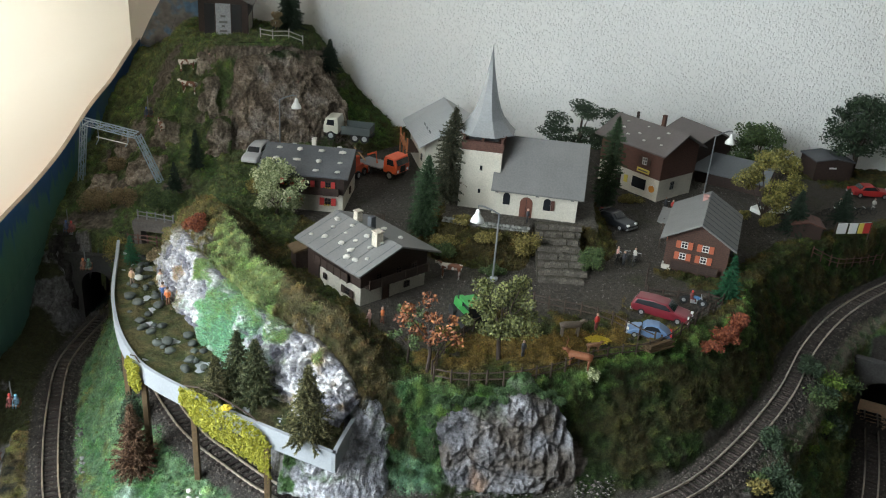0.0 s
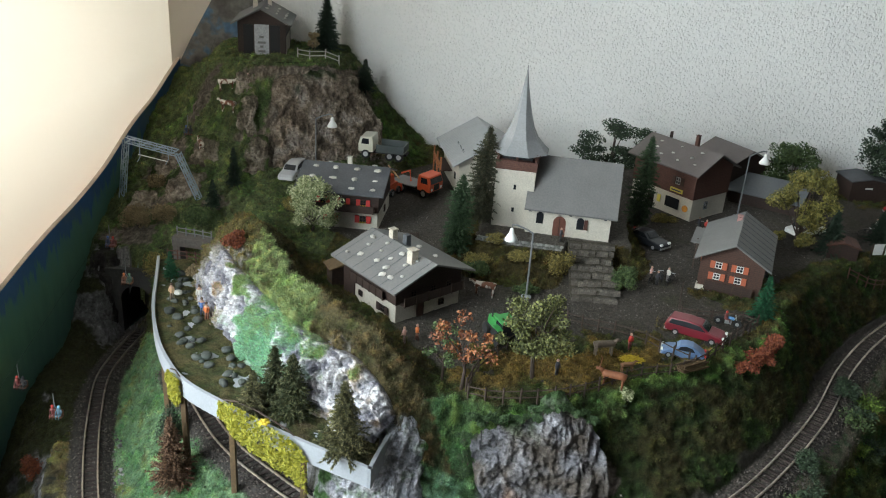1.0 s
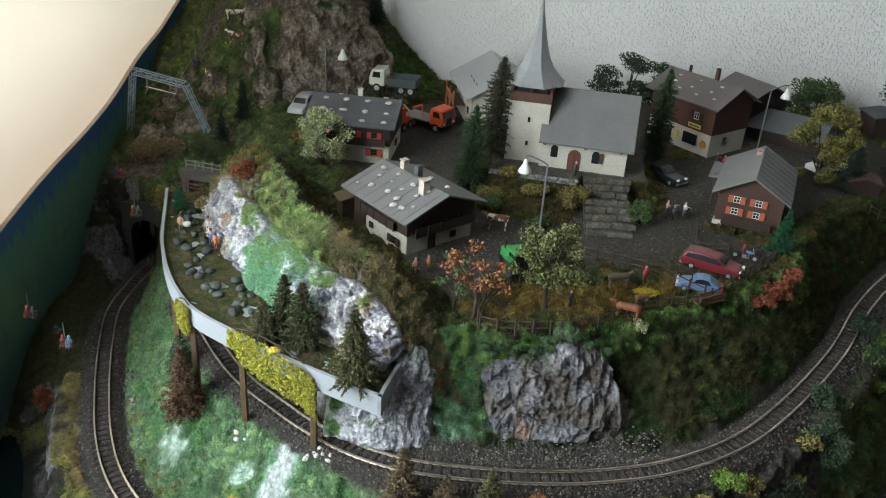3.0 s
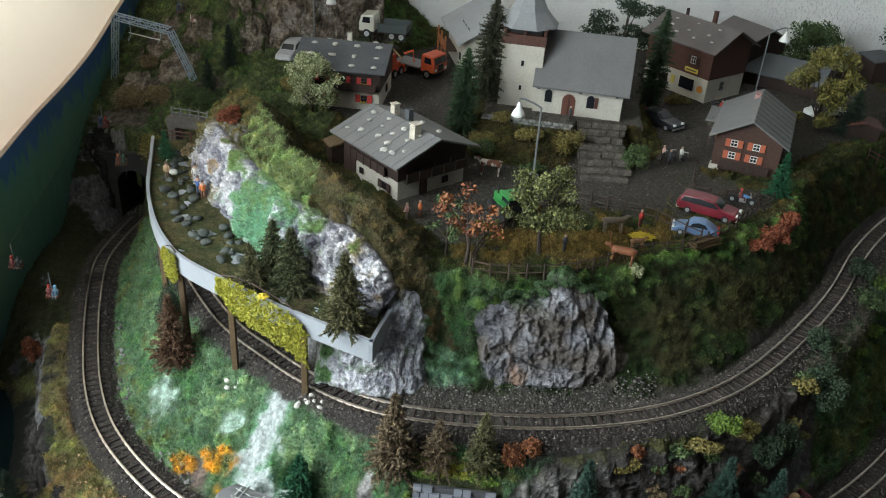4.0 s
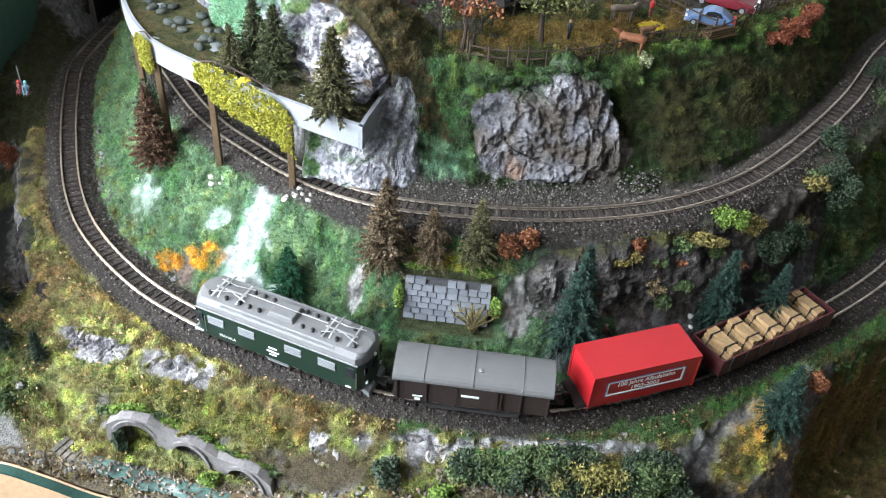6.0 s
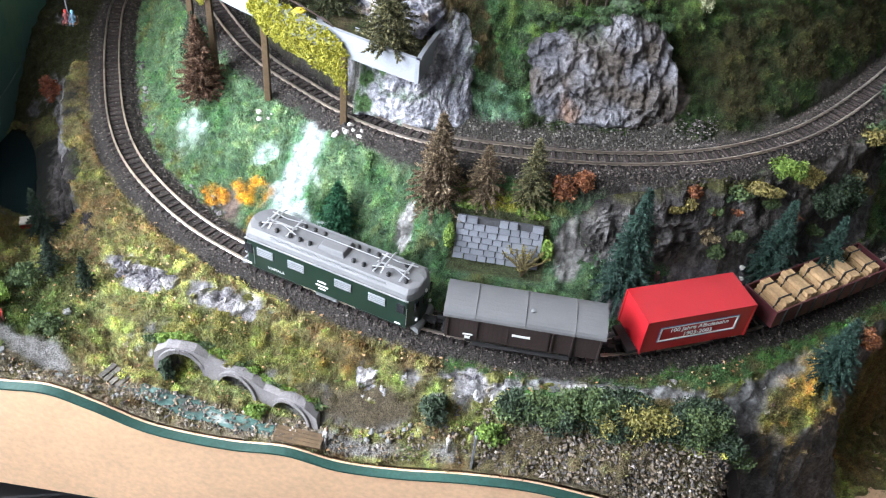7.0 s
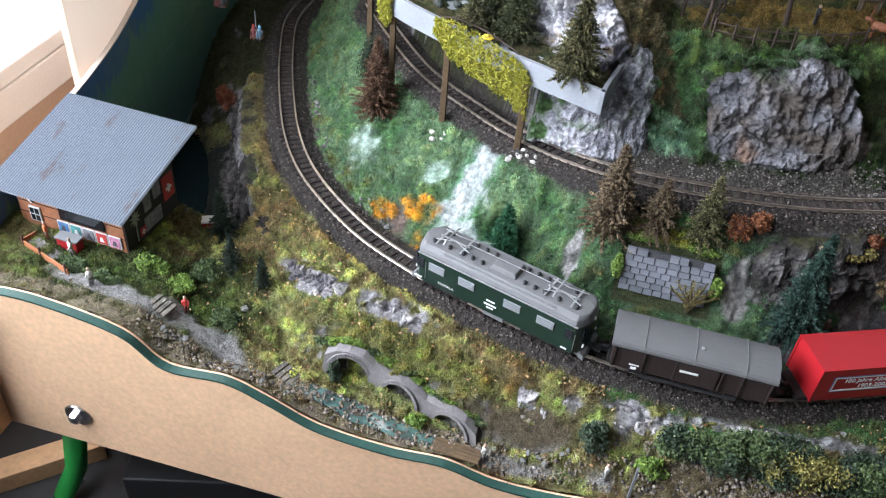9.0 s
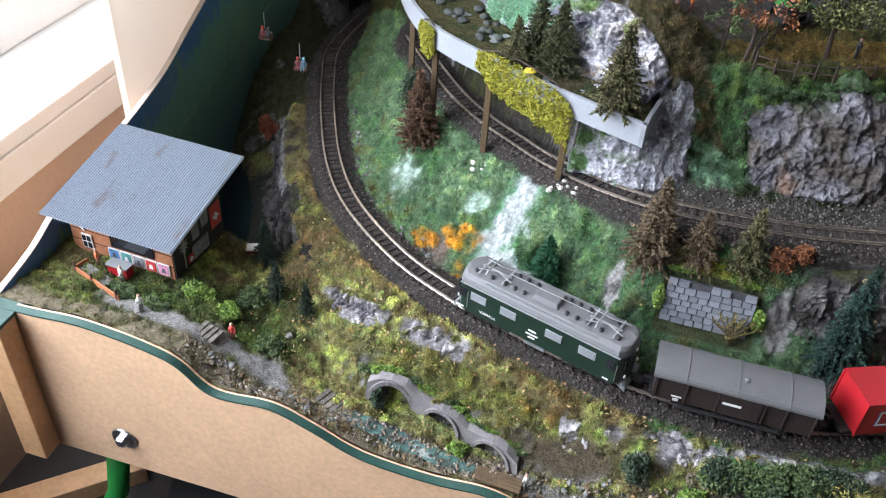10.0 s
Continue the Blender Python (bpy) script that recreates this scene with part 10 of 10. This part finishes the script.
def crest_fibres(count, seed):
    """Moss fibres on the green parts of the painted rock."""
    r = np.random.RandomState(seed)
    _, p, n, col = HILL_FACE
    p, n, col = p.reshape(-1, 3), n.reshape(-1, 3), col.reshape(-1, 3)
    w = np.clip((np.maximum(col[:, 1], col[:, 0] * 0.9) - col[:, 2] * 1.25) * 8, 0, 1)
    k = r.choice(len(p), count, p=w / w.sum())
    base = p[k] + r.uniform(-0.0008, 0.0008, (count, 3))
    up = n[k] * 0.7 + np.array([0, 0, 0.6]) + r.normal(0, 0.5, (count, 3))
    up /= np.linalg.norm(up, axis=1)[:, None]
    side = np.cross(up, r.normal(0, 1, (count, 3)))
    side *= (r.uniform(0.00018, 0.00036, count) / np.linalg.norm(side, axis=1))[:, None]
    tri = np.stack([base - side, base + side, base + up * r.uniform(0.0012, 0.0034, (count, 1))], 1)
    tone = col[k] * r.uniform(0.6, 1.5, (count, 1)) * np.exp(r.normal(0, 0.12, (count, 3)))
    me = bpy.data.meshes.new("moss")
    me.vertices.add(count * 3)
    me.vertices.foreach_set("co", tri.ravel())
    me.loops.add(count * 3)
    me.loops.foreach_set("vertex_index", np.arange(count * 3))
    me.polygons.add(count)
    me.polygons.foreach_set("loop_start", np.arange(count) * 3)
    me.update(calc_edges=True)
    c = me.color_attributes.new("paint", "FLOAT_COLOR", "POINT")
    c.data.foreach_set("color", np.column_stack([np.repeat(tone, 3, 0), np.ones(count * 3)]).ravel())
    me.materials.append(M["turf"])
    return tagged(new("moss", me), "mint and olive moss fibres on the painted rock", "moss", kind="stuff")


crest_fibres(60000, 6)


def foam(count, seed):
    """Crumbs of scatter foam in the turf: loose clumps of tiny leaves that take the colour of the ground about them."""
    r = np.random.RandomState(seed)
    w = np.clip(GRASS - 0.3, 0, 1) * (0.4 + np.clip(WOB2 + 0.3, 0, 1)) * (1 + 1.5 * ((py < 0.62) & (px < 0.25))) * (px < 0.48)
    w *= np.minimum(np.abs(D_LOW), np.abs(D_HIGH)) > 0.0215
    k = r.choice(len(PLAN), count, p=w / w.sum())
    size = r.uniform(0.0012, 0.0034, count)
    each = 20
    c = np.repeat(SURFACE[k] + NORMAL[k] * 0.0008, each, 0)
    q = r.normal(0, 1, (count * each, 3))
    q *= (np.repeat(size, each) * r.random_sample(count * each) ** 0.4 / np.linalg.norm(q, axis=1))[:, None]
    q[:, 2] *= 0.7
    a = r.normal(0, 1, (count * each, 3))
    a /= np.linalg.norm(a, axis=1)[:, None]
    b = np.cross(a, r.normal(0, 1, (count * each, 3)))
    b /= np.linalg.norm(b, axis=1)[:, None]
    s = r.uniform(0.0004, 0.0009, (count * each, 1))
    tri = np.stack([c + q - a * s, c + q + b * s, c + q + a * s - b * s * 0.5], 1)
    tone = np.repeat(COLOUR[k] * r.uniform(0.6, 1.3, (count, 1)) * np.exp(r.normal(0, 0.10, (count, 3))), each, 0) * r.uniform(0.6, 1.4, (count * each, 1))
    n = count * each
    me = bpy.data.meshes.new("foam")
    me.vertices.add(n * 3)
    me.vertices.foreach_set("co", tri.ravel())
    me.loops.add(n * 3)
    me.loops.foreach_set("vertex_index", np.arange(n * 3))
    me.polygons.add(n)
    me.polygons.foreach_set("loop_start", np.arange(n) * 3)
    me.update(calc_edges=True)
    col = me.color_attributes.new("paint", "FLOAT_COLOR", "POINT")
    col.data.foreach_set("color", np.column_stack([np.repeat(tone, 3, 0), np.ones(n * 3)]).ravel())
    me.materials.append(M["turf"])
    return tagged(new("scatter_foam", me), "crumbs of green, olive and straw scatter foam in the turf", "grass", kind="stuff")


foam(11000, 9)
litter = []
g_ = random.Random(31)
while len(litter) < 2600:
    if len(litter) < 1800:
        x, y = g_.uniform(-0.030, 0.128), 0.389 + 0.026 * g_.random() ** 1.3
    else:
        x, y = g_.uniform(-0.36, -0.03), 0.390 + 0.016 * g_.random()
    litter.append((x, y, ground(x, y) + 0.0010))
M["litter"] = islands("litter", ((0.0, (0.05, 0.045, 0.045)), (0.4, (0.16, 0.14, 0.12)), (0.72, (0.22, 0.165, 0.105)), (0.93, (0.33, 0.28, 0.22)), (1.0, (0.50, 0.44, 0.41))), 0.9)
scatter_stones("stone_litter", "mixed grey, tan and pale stones along the front edge", litter, "litter", 0.0006, 0.0018)
leaf_stuff("fallen", (0.30, 0.15, 0.06), (0.48, 0.28, 0.12), (0.62, 0.45, 0.25))
fl = Buf()
g_ = random.Random(8)
n_l = 0
while n_l < 420:
    x, y = g_.uniform(-0.34, 0.14), g_.uniform(0.39, 0.56)
    i = int((y - Y0) / STEP) * NX + int((x - X0) / STEP)
    if GRASS[i] > 0.5 and abs(D_LOW[i]) > 0.02 and D_LOW[i] < 0.01:
        leaves(fl, g_, (x, y, SURFACE[i, 2] + 0.0022), (0.001, 0.001, 0.0004), 2, 0.0010)
        n_l += 1
single("fallen_leaves", fl, "fallen", "scattered tan and orange fallen leaves on the front slope", "leaves", kind="stuff")
M["brown_seat"] = matter("brown_seat", (0.20, 0.08, 0.04), 0.7, var=0.3)


# ---- plain figurines ----
def painted_figure(name, colour):
    """A hand-painted figurine: dark trousers, coloured jacket, skin-toned head, by height."""
    m, nt, p = tree_of(name)
    sep = nt.nodes.new("ShaderNodeSeparateXYZ")
    link(nt, nt.nodes.new("ShaderNodeTexCoord").outputs["Object"], sep.inputs[0])
    r = nt.nodes.new("ShaderNodeMapRange")
    r.inputs["From Max"].default_value = 0.020
    link(nt, sep.outputs["Z"], r.inputs["Value"])
    legs = tuple(c * 0.25 + 0.03 for c in colour)
    link(nt, ramp_node(nt, r.outputs[0], ((0.0, legs), (0.36, legs), (0.40, colour), (0.64, colour), (0.68, (0.48, 0.30, 0.22)), (0.78, (0.40, 0.25, 0.18)), (0.82, (0.10, 0.06, 0.04)))), p.inputs["Base Color"])
    p.inputs["Roughness"].default_value = 0.55
    return m


for k_, c_ in (("fig_red", (0.5, 0.05, 0.04)), ("fig_blue", (0.08, 0.14, 0.34)), ("fig_white", (0.62, 0.60, 0.56)), ("fig_dark", (0.05, 0.05, 0.06)), ("fig_orange", (0.55, 0.16, 0.05)), ("fig_green", (0.10, 0.22, 0.14)), ("fig_tan", (0.42, 0.28, 0.16)), ("fig_pink", (0.55, 0.32, 0.28))):
    M[k_] = painted_figure(k_, c_)
M["beast_tan"] = matter("beast_tan", (0.24, 0.12, 0.06), 0.6, var=0.3)
M["beast_chestnut"] = matter("beast_chestnut", (0.24, 0.085, 0.035), 0.6, var=0.3)
M["beast_grey"] = matter("beast_grey", (0.17, 0.13, 0.10), 0.6, var=0.3)
fig_rng = random.Random(12)


def figurine(at, key, label, turn=0.0, s=1.0, sitting=False):
    b = Buf()
    lift, step = (-0.0068, 0.0) if sitting else (0.0, fig_rng.uniform(0.0, 0.0016))
    for q in (-1, 1):
        if sitting:
            b.tube([(q * 0.0011, 0, 0.0016), (q * 0.0013, -0.0042, 0.0018), (q * 0.0013, -0.0048, -0.0012)], 0.0009, 6, 0.0007)
        else:
            b.tube([(q * 0.0010, q * step, 0.0), (q * 0.0011, q * step * 0.4, 0.0045), (q * 0.0009, 0, 0.0085)], 0.0009, 6, 0.0011)
        bend = fig_rng.uniform(-0.0014, 0.0004)
        b.tube([(q * 0.0019, 0, 0.0136 + lift), (q * 0.0026, bend, 0.0108 + lift), (q * 0.0021, bend * 2.2 - 0.0006, 0.0086 + lift)], 0.00065, 6, 0.0005)
    b.lathe([(0.0013, 0.0076 + lift), (0.0019, 0.0084 + lift), (0.0018, 0.0108 + lift), (0.0021, 0.0130 + lift), (0.0016, 0.0143 + lift), (0.0006, 0.0149 + lift)], 9)
    b.lathe([(0.0006, 0.0148 + lift), (0.0013, 0.0158 + lift), (0.0013, 0.0172 + lift), (0.0004, 0.0181 + lift)], 9)
    b.v = [(x * s, y * s, z * s) for x, y, z in b.v]
    return single("figurine", b, key, label, "figurine", at, turn, "model figurines", smooth=True)


def beast(at, key, label, turn, s=1.0, horns=False):
    b = Buf()
    b.tube([(-0.0100, 0, 0.0105), (-0.0060, 0, 0.0115), (0.0040, 0, 0.0112), (0.0085, 0, 0.0115)], 0.0033, 8, 0.0030)
    b.tube([(0.0078, 0, 0.0122), (0.0110, 0, 0.0150), (0.0140, 0, 0.0142)], 0.0021, 7, 0.0012)
    for x in (-0.0080, 0.0065):
        for y in (-0.0019, 0.0019):
            b.tube([(x, y, 0.0100), (x, y, 0.0)], 0.0011, 5, 0.0008)
    if horns:
        for y in (-0.0012, 0.0012):
            b.tube([(0.0115, y, 0.0165), (0.0105, y * 2.4, 0.0215), (0.0120, y * 2.2, 0.0245)], 0.0005, 4, 0.0003)
    b.v = [(x * s, y * s, z * s) for x, y, z in b.v]
    return single("animal_figurine", b, key, label, "figurine", at, turn, "animal figurines", smooth=True)


def patches():
    m, nt, p = tree_of("brown_white_hide")
    tc = nt.nodes.new("ShaderNodeTexCoord").outputs["Object"]
    n = noise_node(nt, tc, 190, 1.0)
    link(nt, ramp_node(nt, n, ((0.47, (0.16, 0.06, 0.03)), (0.52, (0.62, 0.56, 0.50)))), p.inputs["Base Color"])
    p.inputs["Roughness"].default_value = 0.6
    return m


M["hide"] = patches()
for x, y, key, label in ((-0.327, 0.774, "fig_tan", "figurine in pale clothes on the meadow"), (-0.301, 0.776, "fig_white", "white figurine among the boulders"), (-0.283, 0.744, "fig_orange", "figurine in orange and blue on the meadow"), (-0.290, 0.752, "fig_blue", "blue figurine on the meadow")):
    figurine((x, y, 1.0275), key, label)
for x, y, key, label in ((0.0375, 0.905, "fig_dark", "dark-clad figurine before the church door"), (0.092, 0.727, "fig_red", "red-clad figurine in the paddock"), (0.028, 0.672, "fig_dark", "small dark figurine in the paddock"), (0.134, 0.862, "fig_dark", "dark figurine with a bicycle on the square"), (0.146, 0.872, "fig_white", "pale figurine on the square"), (0.129, 0.872, "fig_pink", "pink figurine on the square"), (0.205, 1.027, "fig_dark", "dark figurine before the inn"), (0.212, 1.020, "fig_red", "red figurine before the inn"), (-0.098, 0.700, "fig_pink", "figurine beside the farmhouse"), (-0.088, 0.706, "fig_orange", "orange figurine beside the farmhouse"), (0.076, 0.5135, "fig_dark", "seated figurine beside the track"), (0.071, 0.514, "fig_pink", "seated pink figurine beside the track"), (-0.124, 0.3945, "fig_white", "white figurine by the plank bridge"), (-0.049, 0.396, "fig_white", "white figurine by the path"), (-0.339, 0.424, "fig_red", "figurine with a red cap by the steps"), (-0.401, 0.4145, "fig_white", "white-clad figurine on the ramp"), (-0.430, 0.437, "fig_white", "figurine at the kiosk counter"), (-0.456, 0.447, "fig_orange", "orange figurine beside the kiosk"), (0.425, 1.075, "fig_white", "white figurine on the lane"), (0.470, 1.085, "fig_white", "white figurine on the roadside")):
    figurine((x, y, ground(x, y)), key, label, (x * 7919 + y * 104729) % 1 * 360 - 180, 0.85, "seated" in label)
for x, y, key in ((-0.352, 1.086, "fig_orange"), (-0.346, 1.088, "fig_pink")):
    figurine((x, y, ground(x, y)), key, "small figurine sitting on the mountain meadow", 0, 0.8, True)
beast((0.072, 0.668, ground(0.072, 0.668)), "beast_chestnut", "chestnut-brown stag figurine with antlers in the paddock", 165, 1.0, True)
beast((0.086, 0.690, ground(0.086, 0.690)), "beast_tan", "small brown foal figurine in the paddock", 20, 0.6)
beast((0.069, 0.712, ground(0.069, 0.712)), "beast_grey", "grey-brown horse figurine in the paddock", 15, 0.95)
beast((-0.036, 0.800, ground(-0.036, 0.800)), "hide", "brown and white cow figurine beside the farmhouse", 175, 1.05)
beast((-0.368, 1.074, ground(-0.368, 1.074)), "hide", "brown and white cow figurine on the mountain", 170, 1.0)
beast((-0.372, 1.086, ground(-0.372, 1.086)), "hide", "brown and white cow figurine on the mountain", 10, 1.0)
beast((-0.396, 1.050, ground(-0.396, 1.050)), "hide", "brown and white cow figurine below the rocks", 120, 1.0)


# ---- chairlift in front of the backdrop ----
M["fig_sky"] = painted_figure("fig_sky", (0.20, 0.42, 0.60))
def chair(at, pair):
    t = thing("chairlift_chair", "small two-seat chairlift chair hanging from the cable", "chairlift chair", at, group="chairlift chairs")
    part("hanger", Buf().tube([(0, 0, 0.024), (0, 0, 0.010), (0, 0.003, 0.006), (0, 0.003, 0.0)], 0.0005, 5), "lamp_grey", t)
    part("seat", Buf().box(0, 0.001, -0.0008, 0.011, 0.005, 0.0010), "brown_seat", t)
    part("seat_back", Buf().box(0, 0.0034, 0.0002, 0.011, 0.0008, 0.0050), "brown_seat", t)
    for dx, key in zip((-0.0028, 0.0028), pair):
        figurine((at[0] + dx, at[1] + 0.001, at[2] + 0.0002), key, "seated figurine on a chairlift chair", 0, 0.95, True)


for at, pair in (((-0.398, 0.676, 0.955), ("fig_red", "fig_sky")), ((-0.441, 0.698, 0.966), ("fig_red", "fig_dark")), ((-0.401, 0.837, 1.007), ("fig_orange", "fig_green")), ((-0.438, 0.884, 1.025), ("fig_blue", "fig_red")), ((-0.418, 1.070, 1.098), ("fig_blue", "fig_dark"))):
    chair(at, pair)
cab_ = thing("chairlift_cable", "thin grey chairlift cables rising to the mountain", "cable")
part("cable", Buf().tube([(-0.396, 0.46, 0.925), (-0.398, 0.676, 0.979), (-0.401, 0.837, 1.031), (-0.402, 1.10, 1.128), (-0.400, 1.16, 1.20)], 0.00012, 4), "underframe", cab_)
part("cable", Buf().tube([(-0.444, 0.46, 0.928), (-0.441, 0.698, 0.990), (-0.438, 0.884, 1.049), (-0.418, 1.070, 1.122), (-0.410, 1.16, 1.20)], 0.00012, 4), "underframe", cab_)

# ---- front details: ramp, counter, steps, plank, sign, strip ----
ramp = thing("boarded_ramp", "orange-brown boarded ramp up to the kiosk hut", "ramp", (-0.446, 0.4335, ground(-0.446, 0.4335)), -20)
part("deck", Buf().box(0, 0, 0.0004, 0.040, 0.010, 0.0012), "grey_boards", ramp)
part("side_board", Buf().box(0.004, -0.0055, 0.0, 0.050, 0.0008, 0.0052), "orange_wood", ramp, "orange-brown side board")
part("end_board", Buf().box(-0.0205, 0.0, 0.0, 0.0008, 0.011, 0.0052), "orange_wood", ramp)
for x in (-0.019, 0.0, 0.027):
    part("post", Buf().box(x, -0.0058, -0.002, 0.0012, 0.0012, 0.0110), "red_brown_wood", ramp)
ct = thing("serving_counter", "red serving counter with a grey top before the kiosk", "counter", (-0.436, 0.4445, ground(-0.436, 0.4445)), -4)
part("body", Buf().box(0, 0, 0, 0.016, 0.007, 0.0085), "red_paint", ct)
part("top", Buf().box(0, 0, 0.0085, 0.0176, 0.0086, 0.0010), "grey_plastic", ct)
bx = thing("crate", "small red crate beside the hut wall", "crate", (-0.371, 0.520, ground(-0.371, 0.520)), 25)
part("box", Buf().box(0, 0, 0, 0.012, 0.008, 0.007), "shutter_red", bx)
part("lid", Buf().box(0, 0, 0.007, 0.0124, 0.0084, 0.0012), "white_plastic", bx)
for x0, y0, a in ((-0.262, 0.4085, -24), (-0.352, 0.416, -14)):
    sp = thing("path_steps", "short flight of grey stone path steps", "steps", (x0, y0, ground(x0, y0) + 0.0002), a, "path steps")
    for k in range(4):
        part("step", Buf().box(-0.006 + k * 0.004, 0, 0.0020 - k * 0.0008, 0.0034, 0.012, 0.0016), "step_stone", sp)
pk = thing("plank_bridge", "weathered brown plank footbridge beside the stream", "footbridge", (-0.141, 0.3935, 0.8525), -4)
for k in range(4):
    part("plank", Buf().box(0, -0.0042 + k * 0.0028, 0, 0.030, 0.0025, 0.0010), "post_wood", pk)
strip = Buf().box(-0.0335, 0.3895, 0.856, 0.0012, 0.003, 0.030)
single("clear_strip", strip, "lamp_grey", "thin upright strip at the layout's front edge", "strip")

# ---- under the layout ----
tool = thing("hand_tool", "green-handled hand tool lying under the layout", "tool", (-0.470, 0.418, 0.628), 75)
part("handle", Buf().tube([(-0.02, 0, 0.010), (0.0, 0, 0.030), (0.008, -0.004, 0.085)], 0.0085, 10, 0.010), "tool_green", tool, "bright green plastic handle", smooth=True)
part("shaft", Buf().tube([(0, 0, 0.012), (-0.06, -0.01, 0.008)], 0.004, 8), "steel", tool)
beam = Buf().box(0, 0, 0, 0.34, 0.022, 0.020)
single("wooden_beam", beam, "batten", "rough wooden beam lying under the layout", "beam", (-0.60, 0.345, 0.628), 42, bevel=0.001)
single("storage_shelf", Buf().box(-0.06, 0.72, 0.60, 1.06, 0.94, 0.028), "dark_shelf", "dark storage shelf under the layout", "shelf")
box_ = thing("storage_box", "black storage box with a pale sheet on top", "box", (-0.345, 0.475, 0.628), 15)
part("body", Buf().box(0, 0, 0, 0.16, 0.12, 0.07), "black", box_, bevel=0.002)
part("sheet", Buf().box(0.01, 0.0, 0.0702, 0.07, 0.05, 0.0006), "cream_board", box_)

figurine((0.1845, 0.7865, VIL + 0.0062), "fig_red", "red-clad figurine sitting on the motorcycle", 70, 0.85, True)
